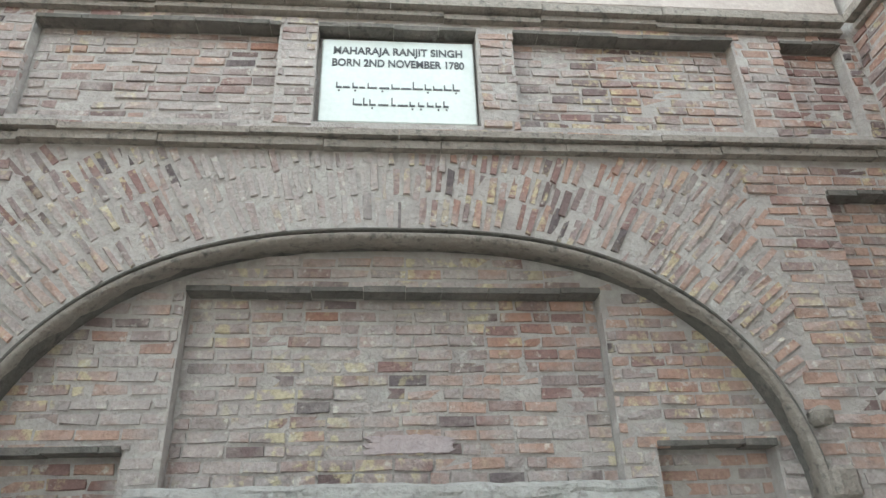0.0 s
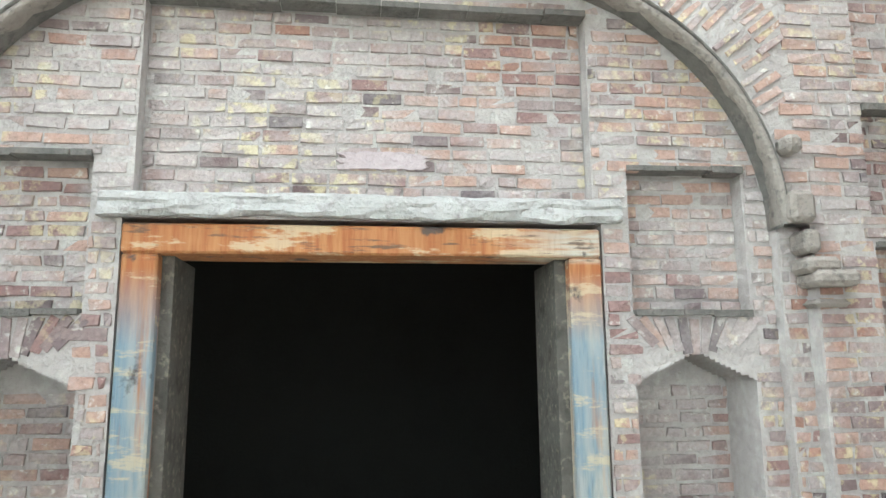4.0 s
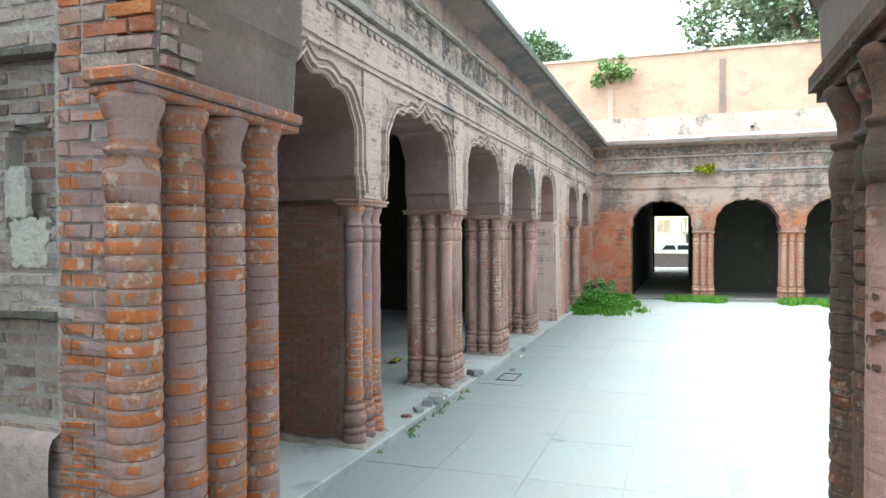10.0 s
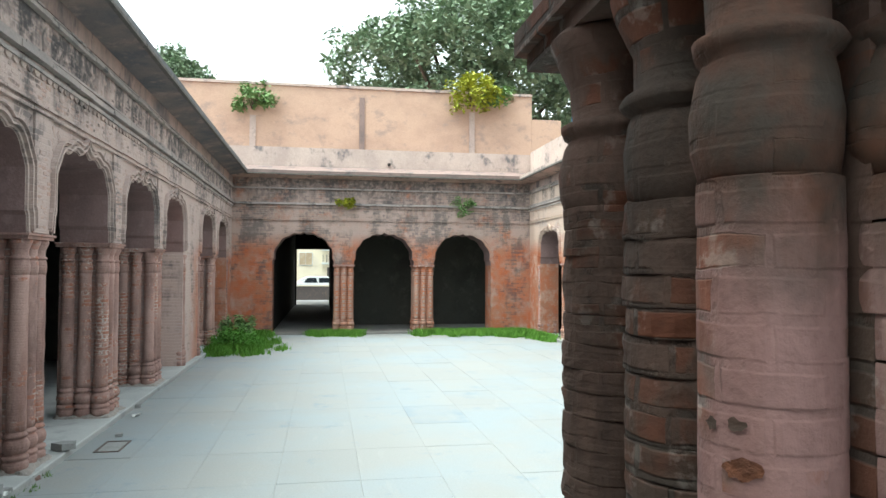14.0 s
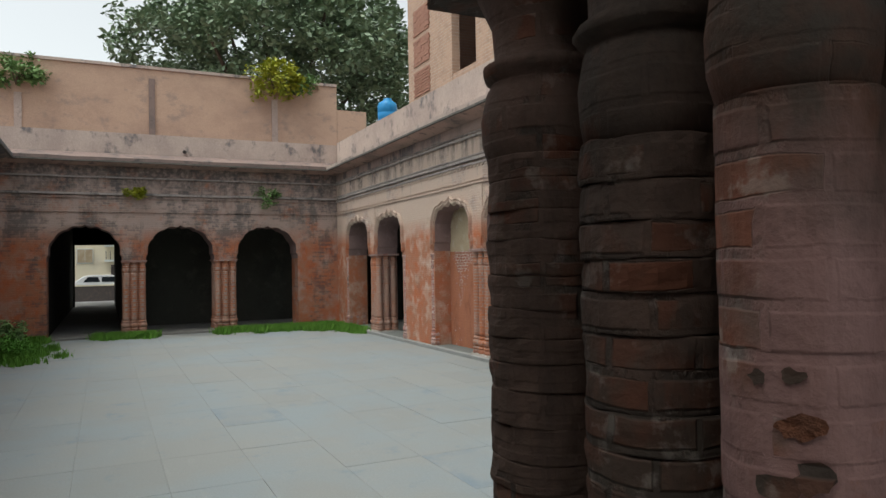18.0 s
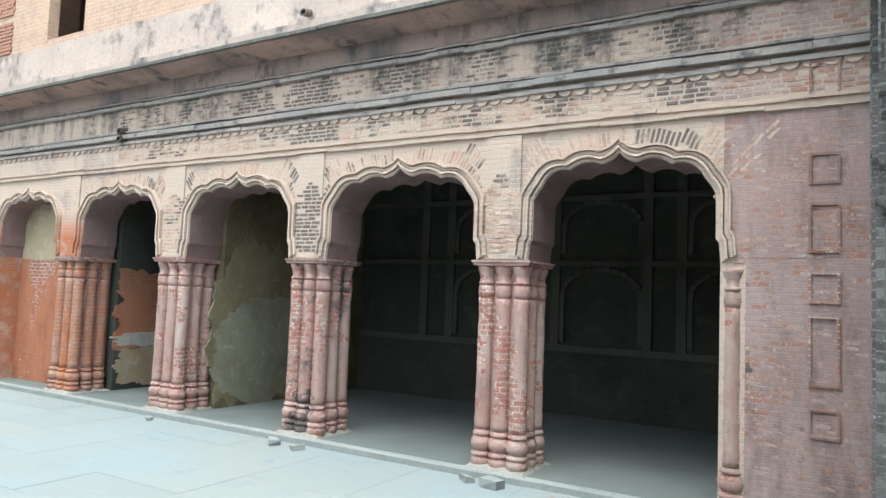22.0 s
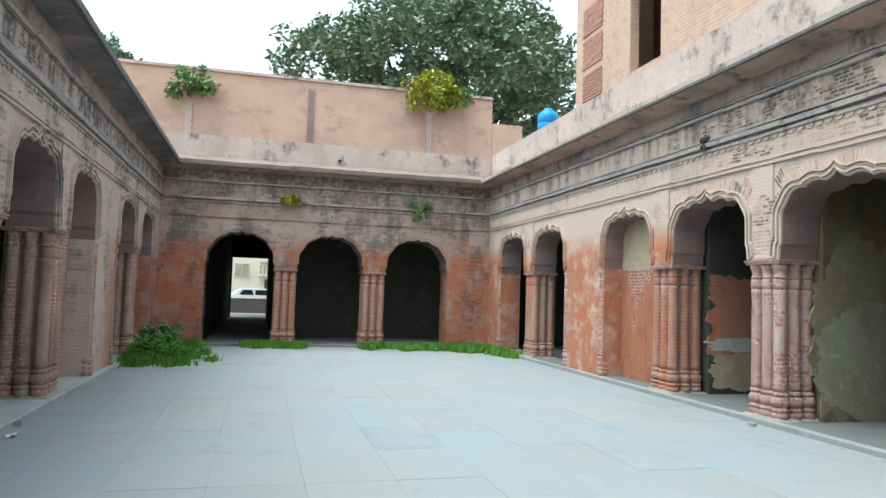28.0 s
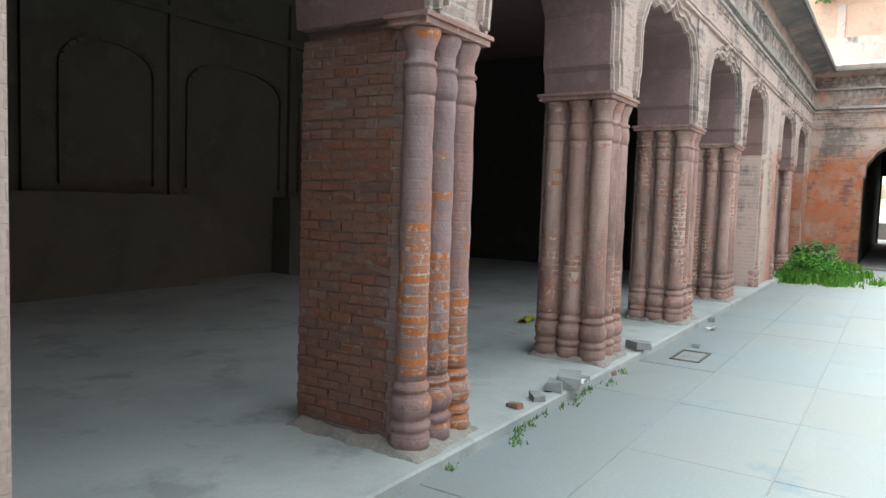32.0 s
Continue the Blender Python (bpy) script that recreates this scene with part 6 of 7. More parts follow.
part("drum", lathe(bmesh.new(), 22.2, -8.0, [(0.29, 6.0), (0.30, 6.06), (0.30, 6.24), (0.287, 6.26), (0.30, 6.28), (0.30, 6.46), (0.287, 6.48), (0.30, 6.5), (0.30, 6.66), (0.27, 6.78), (0.13, 6.87), (0.13, 6.92), (0.03, 6.93)], 24), M_TANK, tank, "", True)
part("stand", boxy(21.85, 22.55, -8.35, -7.65, 4.71, 6.0), M_LOW_X, tank)

# ---- courtyard: slabs, grass, weeds, drains ----
def rough_box(rng, lx, ly, lz, jit):
    """An uneven block about the origin, as vertices and faces."""
    v = [Vector((sx * lx / 2 + rng.uniform(-jit, jit), sy * ly / 2 + rng.uniform(-jit, jit), sz * lz / 2 + rng.uniform(-jit, jit))) for sx in (-1, 1) for sy in (-1, 1) for sz in (-1, 1)]
    return v, [(0, 1, 3, 2), (4, 6, 7, 5), (0, 4, 5, 1), (2, 3, 7, 6), (0, 2, 6, 4), (1, 5, 7, 3)]


def worn_brick(rng, lx, ly, lz, jit, axis=1, sign=-1):
    """A brick whose outer face is a little smaller than its bed, as worn edges make it."""
    v, q = rough_box(rng, lx, ly, lz, jit)
    inset = 0.004
    for p in v:
        if p[axis] * sign > 0:
            for k in range(3):
                if k != axis:
                    p[k] -= math.copysign(min(inset, abs(p[k]) * 0.4), p[k])
    return v, q


def joined(name, boxes, mat, parent, label, category="", soft=False):
    verts, faces = [], []
    for v, f in boxes:
        k = len(verts)
        verts.extend(tuple(p) for p in v)
        faces.extend(tuple(k + i for i in q) for q in f)
    me = bpy.data.meshes.new(name)
    me.from_pydata(verts, [], faces)
    me.materials.append(mat)
    me.update()
    ob = new(name, me)
    ob.parent = parent
    return tagged(ob, label, category, kind="stuff")


def floor_material(name="worn_concrete", damp=False):
    m, n, l, bs = material(name, 0.8)
    pos = place_vec(n, l)
    rnd = n.new("ShaderNodeObjectInfo").outputs["Random"]
    tone = blend(n, l, rnd, (0.265, 0.276, 0.27), (0.245, 0.258, 0.255))
    col = blend(n, l, times(n, l, noise_fac(n, l, pos, 0.5, 6, 0.43, 0.62, 0.62), 0.85), tone, (0.24, 0.28, 0.30))
    col = blend(n, l, times(n, l, noise_fac(n, l, pos, 1.7, 6, 0.58, 0.68, 0.7), 0.75), col, (0.19, 0.235, 0.27))
    col = blend(n, l, times(n, l, noise_fac(n, l, place_vec(n, l, (0.4, 1.6, 1)), 2.6, 6, 0.60, 0.66, 0.7), 0.4), col, (0.29, 0.30, 0.295))
    col = blend(n, l, times(n, l, noise_fac(n, l, pos, 14.0, 5, 0.66, 0.72), 0.35), col, (0.21, 0.22, 0.215))
    if damp:
        sep = n.new("ShaderNodeSeparateXYZ")
        l.new(n.new("ShaderNodeTexCoord").outputs["Object"], sep.inputs[0])
        rim = None
        for k, half in ((0, 0.56), (1, 0.3775)):
            size = n.new("ShaderNodeMath")
            size.operation = "ABSOLUTE"
            l.new(sep.outputs[k], size.inputs[0])
            ramp = n.new("ShaderNodeMapRange")
            ramp.inputs["From Min"].default_value, ramp.inputs["From Max"].default_value = half - 0.16, half - 0.04
            l.new(size.outputs[0], ramp.inputs["Value"])
            rim = ramp.outputs["Result"] if rim is None else times(n, l, rim, ramp.outputs["Result"], "MAXIMUM")
        col = blend(n, l, times(n, l, times(n, l, rim, 0.25, "ADD"), noise_fac(n, l, pos, 2.6, 6, 0.42, 0.66, 0.7)), col, (0.19, 0.235, 0.275))
    col = blend(n, l, 0.08, col, noise_fac(n, l, pos, 55.0, 3, 0.2, 0.8), "OVERLAY")
    finish(n, l, bs, col, noise_fac(n, l, pos, 30.0, 6, 0.2, 0.8), 0.12, 0.006)
    return m


M_SLAB = floor_material()
rng = random.Random(21)
SX, SYW = 1.12, 0.755
slab_mesh = to_mesh(boxy(-SX / 2 + 0.002, SX / 2 - 0.002, -SYW / 2 + 0.002, SYW / 2 - 0.002, -0.03, 0.0, bevel=0.004), "paving_slab", M_SLAB)
damp_mesh = slab_mesh.copy()
damp_mesh.materials[0] = floor_material("damp_concrete", True)
DAMP = ((6.82, -1.02), (11.30, -1.78), (7.94, -3.29), (5.70, -1.78))
ys = [0.11 + SYW * 0.5 - SYW * k for k in range(-2, 10)]
for i in range(18):
    x = 6.26 - SX * 2 + SX * (i + 0.5)
    for y in ys:
        if SY + 0.05 < y < NY - 0.1 and x < EX + 0.3:
            ob = new("paving_slab", damp_mesh if any(abs(x - p) < 0.1 and abs(y - q) < 0.1 for p, q in DAMP) else slab_mesh)
            ob.parent = floor
            ob.location = (x, y, rng.uniform(-0.003, 0.002))
            ob.rotation_euler = (rng.uniform(-0.002, 0.002), rng.uniform(-0.002, 0.002), rng.uniform(-0.003, 0.003))


def blades(name, spots, height, mat, seed, label, spread=0.16):
    rng = random.Random(seed)
    verts, faces = [], []
    for x, y, n in spots:
        for _ in range(n):
            px, py = x + rng.gauss(0, spread), y + rng.gauss(0, 0.6 * spread)
            h, a, w = height * rng.uniform(0.5, 1.2), rng.uniform(0, 6.3), min(0.02, 0.2 * height)
            lean = rng.uniform(0.1, 0.6) * h
            k = len(verts)
            verts.extend([(px - w * math.sin(a), py + w * math.cos(a), 0.0), (px + w * math.sin(a), py - w * math.cos(a), 0.0),
                          (px + 0.4 * lean * math.cos(a) - 0.6 * w * math.sin(a), py + 0.4 * lean * math.sin(a), 0.6 * h), (px + lean * math.cos(a), py + lean * math.sin(a), h)])
            faces.extend([(k, k + 1, k + 2), (k + 1, k + 3, k + 2)])
    me = bpy.data.meshes.new(name)
    me.from_pydata(verts, [], faces)
    me.materials.append(mat)
    return tagged(new(name, me), label, "grass", kind="stuff")


rng = random.Random(8)
spots = []
for k in range(150):
    spots.append((rng.uniform(18.2, 22.6), NY - 0.12 - abs(rng.gauss(0, 0.42)), 60))
for k in range(260):
    y = rng.choice((rng.uniform(-6.4, -3.0), rng.uniform(-6.4, -3.0), rng.uniform(-1.3, 0.1), rng.uniform(1.3, 2.2), rng.uniform(-6.4, -5.0)))
    w = 0.3 if y > -4 else 0.3 + 0.55 * (-4 - y) / 2.4
    spots.append((EX - 0.1 - abs(rng.gauss(0, w)), y, 60))
for k in range(46):
    spots.append((rng.uniform(20.2, 22.6), SY + 0.12 + abs(rng.gauss(0, 0.2)), 60))
for k in range(70):
    spots.append((19.5 + rng.gauss(0, 0.35), 1.75 + rng.gauss(0, 0.22), 60))
blades("grass", spots, 0.17, M_GRASS, 3, "fresh green grass growing along the foot of the walls")
rng = random.Random(9)
low = [(rng.uniform(7.0, 9.3), NY - 0.14 + rng.gauss(0, 0.05), 9) for _ in range(40)] + [(6.5 + rng.gauss(0, 0.12), NY - 0.1 + rng.gauss(0, 0.05), 5) for _ in range(8)]
blades("weeds", low, 0.04, M_LEAF_G, 5, "small weeds in the joint of the plinth", 0.035)


def bush(name, x, y, z, radius, mat, seed, label, flat=0.8, count=26, size=0.09, stem=0.3):
    rng = random.Random(seed)
    b = tagged(new(name), label, "plant")
    b.location = (x, y, z)
    bm = bmesh.new()
    clumps = []
    for k in range(count):
        while True:
            o = Vector((rng.uniform(-1, 1), rng.uniform(-1, 1), rng.uniform(-0.7, 1)))
            if o.length < 1:
                break
        p = Vector((o.x * radius, o.y * radius, (o.z * flat) * radius + stem))
        clumps.append((p, radius * rng.uniform(0.16, 0.3)))
        if k % 3 == 0:
            limb(bm, (0, 0, -0.05), p, 0.018, 0.004)
    part("stem", bm, M_BARK, b)
    part("leaves", leaf_mesh("leaves", clumps, size, mat, seed, 34), None, b)
    return b


bush("bush", 21.3, 1.95, 0.0, 0.5, M_LEAF_G, 31, "leafy green bush in the corner of the yard", 0.8, 34, 0.11)
bush("bush", 19.6, 1.8, 0.0, 0.62, M_MOUND, 32, "low mound of soft green weeds by the wall", 0.5, 210, 0.055, 0.12)
UX = EX + 2.98
bush("wall_plant", UX - 0.1, 2.15, 7.35, 0.75, M_LEAF_G, 33, "fig seedling growing out of the high wall", 0.8, 34, 0.16)
bush("wall_plant", UX - 0.1, -5.4, 7.75, 0.95, M_LEAF_Y, 34, "yellow-green bush growing out of the high wall", 0.75, 60, 0.17)
bush("wall_plant", UX + 0.1, -6.3, 7.75, 0.7, M_LEAF_G, 35, "green bush on the high wall top", 0.7, 26, 0.15)
bush("wall_plant", EX - 0.12, -0.92, 3.86, 0.26, M_LEAF_Y, 36, "small yellow-green plant rooted in the brick wall", 0.7, 20, 0.09, 0.06)
bush("wall_plant", EX - 0.14, -4.45, 3.84, 0.38, M_LEAF_G, 37, "hanging green plant rooted in the brick wall", 0.9, 36, 0.07, 0.02)

# streaks and fittings on the end wall
run_block("downpipe_mark", east, -1.62, -1.44, 2.95, 3.0, 5.9, 7.85, M_EAVE_EAST, "grey cement strip down the high wall", "strip")
run_block("root_mark", east, 2.02, 2.22, 2.96, 3.0, 5.9, 7.1, M_PARAPET, "damp strip below a plant", "strip")
run_block("root_mark_far", east, -5.5, -5.3, 2.96, 3.0, 5.9, 7.5, M_PARAPET, "damp strip below a plant", "strip")


def spout(x, y, z, tx, ty, mat=M_PIPE):
    p = tagged(new("drain_spout"), "short rusty drain pipe stub in the wall", "pipe", "drain spouts")
    bm = bmesh.new()
    ring = []
    for d, r in ((0.0, 0.05), (0.12, 0.05), (0.12, 0.036), (0.02, 0.036)):
        ring.append([bm.verts.new((x + tx * d + ty * r * math.cos(q), y + ty * d + tx * r * math.cos(q), z - 0.25 * d + r * math.sin(q))) for q in np.linspace(0, 2 * math.pi, 13)[:-1]])
    for a, b in zip(ring, ring[1:]):
        for k in range(12):
            bm.faces.new((a[k], a[(k + 1) % 12], b[(k + 1) % 12], b[k]))
    bm.faces.new(ring[-1])
    part("pipe", bm, mat, p)
    return p


spout(12.83, SY, 3.98, 0, 1)
spout(12.83, SY, 3.86, 0, 1)
spout(9.35, SY + 0.02, 5.12, 0, 1)
spout(EX + 0.02, -2.2, 5.12, -1, 0)
# kerbs of a sunken drain and a small cover
def kerb(x0, y0, x1, y1, name="kerb", label="broken cement kerb round a floor drain"):
    rng = random.Random(int(100 * x0 + 10 * y1))
    n = max(2, int(math.dist((x0, y0), (x1, y1)) / 0.16))
    boxes = []
    a = math.atan2(y1 - y0, x1 - x0)
    rot = Matrix.Rotation(a, 3, "Z")
    for k in range(n):
        f = (k + 0.5) / n
        v, q = rough_box(rng, 0.2, 0.10 * rng.uniform(0.6, 1.3), 0.035 * rng.uniform(0.7, 1.2), 0.012)
        boxes.append(([rot @ p + Vector((x0 + f * (x1 - x0), y0 + f * (y1 - y0), 0.014)) for p in v], q))
    return joined(name, boxes, M_FOOTING, None, label, "kerb")


kerb(5.90, -4.54, 5.90, -6.3)
kerb(5.90, -4.54, 4.7, -4.74)
cover = tagged(new("drain_cover"), "thin rusty iron lid and frame of a floor drain", "drain cover")
for a, b, c, d in ((9.86, 9.885, 1.80, 2.06), (10.315, 10.34, 1.80, 2.06), (9.886, 10.314, 1.80, 1.822), (9.886, 10.314, 2.038, 2.06)):
    part("rim", boxy(a, b, c, d, -0.01, 0.012, bevel=0.003), M_PIPE, cover)
part("lid", boxy(9.887, 10.313, 1.823, 2.037, -0.01, 0.004, bevel=0.002), M_JOINT, cover, "flush cement lid")
rng = random.Random(14)
for x, y, s in ((8.15, 2.30, 0.16), (8.0, 2.34, 0.11), (8.35, 2.28, 0.07), (7.7, 2.33, 0.08), (9.75, 2.30, 0.14), (9.9, 2.32, 0.09), (7.45, 2.36, 0.06), (8.95, 2.27, 0.06), (10.6, 2.0, 0.07), (12.3, 2.26, 0.1), (8.9, -6.3, 0.1), (9.3, -6.35, 0.12), (6.5, -6.3, 0.14), (6.8, -6.35, 0.1), (11.5, -6.35, 0.08)):
    v, q = rough_box(rng, s * 1.5, s, s * 0.5, s * 0.12)
    me = bpy.data.meshes.new("brick_rubble")
    me.from_pydata([tuple(p) for p in v], [], q)
    me.materials.append(M_JOINT if s > 0.065 else M_PILLAR_SIDE)
    ob = new("brick_rubble", me)
    ob.location = (x, y, s * 0.27 + (PLINTH if y > NY - 0.1 else 0.0))
    ob.rotation_euler = (0, 0, rng.uniform(0, 3))
    tagged(ob, "loose broken piece of old brick on the floor", "rubble", "rubble")

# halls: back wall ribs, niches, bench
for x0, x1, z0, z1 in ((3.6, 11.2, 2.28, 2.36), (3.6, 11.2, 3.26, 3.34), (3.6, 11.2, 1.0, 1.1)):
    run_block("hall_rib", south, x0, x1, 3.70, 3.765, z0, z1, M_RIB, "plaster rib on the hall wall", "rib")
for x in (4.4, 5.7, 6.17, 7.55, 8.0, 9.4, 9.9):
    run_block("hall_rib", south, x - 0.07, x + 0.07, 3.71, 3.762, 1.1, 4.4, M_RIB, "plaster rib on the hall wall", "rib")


def blind_panel(M, s0, s1, z0, z1, d, mat, name, label):
    bm = bmesh.new()
    mid, half = (s0 + s1) / 2, (s1 - s0) / 2
    ring = [(s0, z0)] + [(mid + half * math.sin(q), z1 - 0.35 + 0.35 * math.cos(q)) for q in np.linspace(-math.pi / 2, math.pi / 2, 13)] + [(s1, z0)]
    for a, b in zip(ring, ring[1:]):
        t = Vector((b[0] - a[0], 0, b[1] - a[1])).normalized()
        nx, nz = -t.z * 0.07, t.x * 0.07
        pts = [a, b, (b[0] + nx, b[1] + nz), (a[0] + nx, a[1] + nz)]
        lo = [bm.verts.new(M(s, d, z)) for s, z in pts]
        hi = [bm.verts.new(M(s, d - 0.05, z)) for s, z in pts]
        bm.faces.new(hi)
        for k in range(4):
            bm.faces.new((lo[k], lo[(k + 1) % 4], hi[(k + 1) % 4], hi[k]))
    bmesh.ops.recalc_face_normals(bm, faces=bm.faces)
    return tagged(part(name, bm, mat), label, "niche", kind="structure")


for s0, s1 in ((4.55, 5.55), (6.3, 7.4), (8.15, 9.25)):
    blind_panel(south, s0, s1, 1.15, 2.2, 3.76, M_RIB, "hall_niche", "shallow arched panel on the dark hall wall")
    blind_panel(south, s0, s1, 2.45, 3.2, 3.76, M_RIB, "hall_niche", "shallow arched panel on the dark hall wall")
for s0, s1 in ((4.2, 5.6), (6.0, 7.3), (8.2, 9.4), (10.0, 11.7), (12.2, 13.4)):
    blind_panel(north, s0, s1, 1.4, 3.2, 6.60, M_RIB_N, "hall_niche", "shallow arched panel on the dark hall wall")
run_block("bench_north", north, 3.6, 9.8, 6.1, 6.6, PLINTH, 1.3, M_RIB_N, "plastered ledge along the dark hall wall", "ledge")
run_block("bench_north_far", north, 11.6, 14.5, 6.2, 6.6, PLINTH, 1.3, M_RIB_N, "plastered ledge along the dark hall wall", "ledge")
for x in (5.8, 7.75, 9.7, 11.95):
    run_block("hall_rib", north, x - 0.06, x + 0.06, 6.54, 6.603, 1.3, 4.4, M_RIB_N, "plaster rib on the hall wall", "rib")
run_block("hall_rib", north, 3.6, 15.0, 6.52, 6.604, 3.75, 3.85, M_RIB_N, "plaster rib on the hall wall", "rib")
# patched cross wall seen through an arch
def cross_far(u, d, z):
    return (13.65 + d, u, z)


def cross_near(u, d, z):
    return (11.25 + d, u, z)


M_PALE_MOSS = plain("pale_damp_plaster", (0.33, 0.315, 0.235), (0.25, 0.23, 0.165), (0.41, 0.39, 0.32), 2.0, 0.95, 0.8, (1, 1, 1), 22.0, 0.8)
M_YELLOW_MOSS = plain("yellow_damp_plaster", (0.28, 0.235, 0.145), (0.20, 0.165, 0.10), (0.34, 0.305, 0.21), 1.6, 0.95, 0.7, (1, 1, 1), 25.0, 0.7)
far_wall, near_wall = bpy.data.objects["wall_hall_cross_far"], bpy.data.objects["wall_hall_cross"]
for u, z, w, h, d, seed, mat, wall in ((-8.1, 1.35, 1.75, 1.3, 0.0, 21, M_LOW, far_wall), (-8.0, 0.86, 1.5, 0.22, -0.006, 22, M_WHITEWASH, far_wall), (-8.1, 0.42, 1.6, 0.62, -0.003, 23, M_TAN, far_wall),
                                  (-7.9, 1.25, 1.7, 2.3, 0.0, 24, M_YELLOW_MOSS, near_wall), (-8.15, 0.85, 2.1, 1.45, -0.004, 25, M_PALE_MOSS, near_wall), (-7.75, 0.75, 0.8, 0.7, -0.008, 26, M_PALE_MOSS, near_wall)):
    ragged_patch(cross_far if wall is far_wall else cross_near, u, z, w, h, d, wall, seed, mat)
# end of the passage
pw = tagged(new("passage_end_wall"), "dark end wall of the passage with a tall opening", "wall", kind="structure")
# Black surround, coloured for the unlit end of the passage.
part("jamb", boxy(39.7, 40.1, 1.15, 1.6, 0.0, 4.45), M_UNLIT, pw)
part("jamb", boxy(39.7, 40.1, -0.9, -0.55, 0.0, 4.45), M_UNLIT, pw)
part("head", boxy(39.7, 40.1, -0.55, 1.15, 3.0, 4.45), M_UNLIT, pw)

# litter
def wrapper(x, y, z, size, mat, label, seed):
    """A crumpled scrap."""
    rng = random.Random(seed)
    bm = bmesh.new()
    grid = [[bm.verts.new((x + size * (i / 4 - 0.5), y + 0.6 * size * (j / 4 - 0.5), z + 0.004 + rng.uniform(0, 0.22) * size)) for j in range(5)] for i in range(5)]
    for i in range(4):
        for j in range(4):
            bm.faces.new((grid[i][j], grid[i + 1][j], grid[i + 1][j + 1], grid[i][j + 1]))
    tagged(part("litter", bm, mat), label, "litter")


wrapper(10.32, 3.70, PLINTH, 0.26, M_LEAF_Y, "crumpled yellow wrapper on the hall floor", 1)
wrapper(11.72, 2.10, 0.002, 0.14, M_MARBLE, "white scrap of paper beside the plinth", 2)
wrapper(8.3, 2.26, PLINTH, 0.12, M_MARBLE, "white scrap of paper among the weeds", 3)

# ---- gate wall bricks ----
COURSE, BRICK = 0.054, 0.145
proto = []
for k in range(6):
    v, q = rough_box(random.Random(50 + k), 1.0, 0.03, COURSE - 0.007, 0.005)
    for p in v:
        p.x = math.copysign(0.497 if p.y > 0 else 0.478, p.x) + (0.012 * math.sin(37 * p.z + k) if p.y < 0 else 0.0)
        if p.y < 0:
            p.z *= 0.86
    me = bpy.data.meshes.new("brick")
    me.from_pydata([tuple(p) for p in v], [], q)
    me.materials.append(M_BRICK)
    proto.append(me)


def lay(M, fn, s0, s1, z0, z1, seed, skip, keep, parent, turn, mats=None):
    """Bricks in courses on a stepped wall: those for which keep() holds are objects, the others come back as boxes."""
    rng = random.Random(seed)
    boxes, k, z = [], 0, z0
    while z < z1:
        s = s0 - rng.uniform(0, BRICK)
        while s < s1:
            e = s + BRICK * rng.choice((1.0, 1.0, 0.95, 1.08, 0.52))
            a, b = max(s, s0), min(e, s1)
            zc = z + COURSE / 2 + rng.uniform(-0.003, 0.003)
            s = e
            runs, step = [], 0.01
            p = a
            while p < b - 0.002:
                depth = fn(p + 0.005, zc)
                if runs and runs[-1][2] == depth:
                    runs[-1][1] = p + step
                else:
                    runs.append([p, p + step, depth])
                p += step
            for a, b, depth in runs:
                m = (a + b) / 2
                if depth is None or b - a < 0.03 or skip(m, zc) or rng.random() < 0.012:
                    continue
                lo, hi = zc - COURSE / 2, zc + COURSE / 2
                while hi - lo > 0.015 and fn(m, hi - 0.003) != depth:
                    hi -= 0.006
                while hi - lo > 0.015 and fn(m, lo + 0.003) != depth:
                    lo += 0.006
                if hi - lo < 0.02:
                    continue
                d = depth + 0.0175 + rng.uniform(-0.0035, 0.0045)
                length, high = b - a - rng.uniform(0.006, 0.013), hi - lo - rng.uniform(0.007, 0.012)
                if keep(m, zc) and k < 300:
                    k += 1
                    ob = new("brick", proto[rng.randrange(6)])
                    ob.parent = parent
                    ob.location, ob.scale = M(m, d, (lo + hi) / 2), (length, 1, high / (COURSE - 0.007))
                    ob.rotation_euler = (0, rng.uniform(-0.012, 0.012), turn + rng.uniform(-0.02, 0.02))
                else:
                    v, q = worn_brick(rng, length, 0.03, high, 0.0045)
                    boxes.append(([Vector(M(m + p.x, d + p.y, (lo + hi) / 2 + p.z)) for p in v], q))
        z += COURSE
    return boxes


def gate_skip(x, z):
    a = abs(x - DC)
    if a < 0.96 and 2.58 < z < 2.72 or a < 0.885 and z < 2.7:
        return True
    if a < 0.40 and 4.2 < z < 4.84 or z > 5.0:
        return True
    if a < 1.6 and big_arch(a) - 0.03 < z < 4.08 and z > 2.66:
        return True
    if 0.98 < a < 1.47 and 2.0 < z < 2.27:
        return abs(a - 1.222) < 0.25
    return 4.07 < z < 4.17 or 4.84 < z < 4.96


rest = lay(gate, door_depth, -2.03, 2.64, 0.33, 5.0, 61, gate_skip, lambda x, z: -0.56 < x < 2.1 and 2.27 < z < 3.3, wall_gate, 0.0)
# fan of bricks round the blind arch
rng = random.Random(62)
FC = 2.15


def fan_radius(q):
    """Distance from the fan's centre to the blind arch along the angle q from upright."""
    lo, hi = 0.2, 3.0
    for _ in range(30):
        m = (lo + hi) / 2
        x, z = m * math.sin(q), FC + m * math.cos(q)
        lo, hi = (m, hi) if abs(x) < 1.56 and z < big_arch(abs(x)) else (lo, m)
    return hi


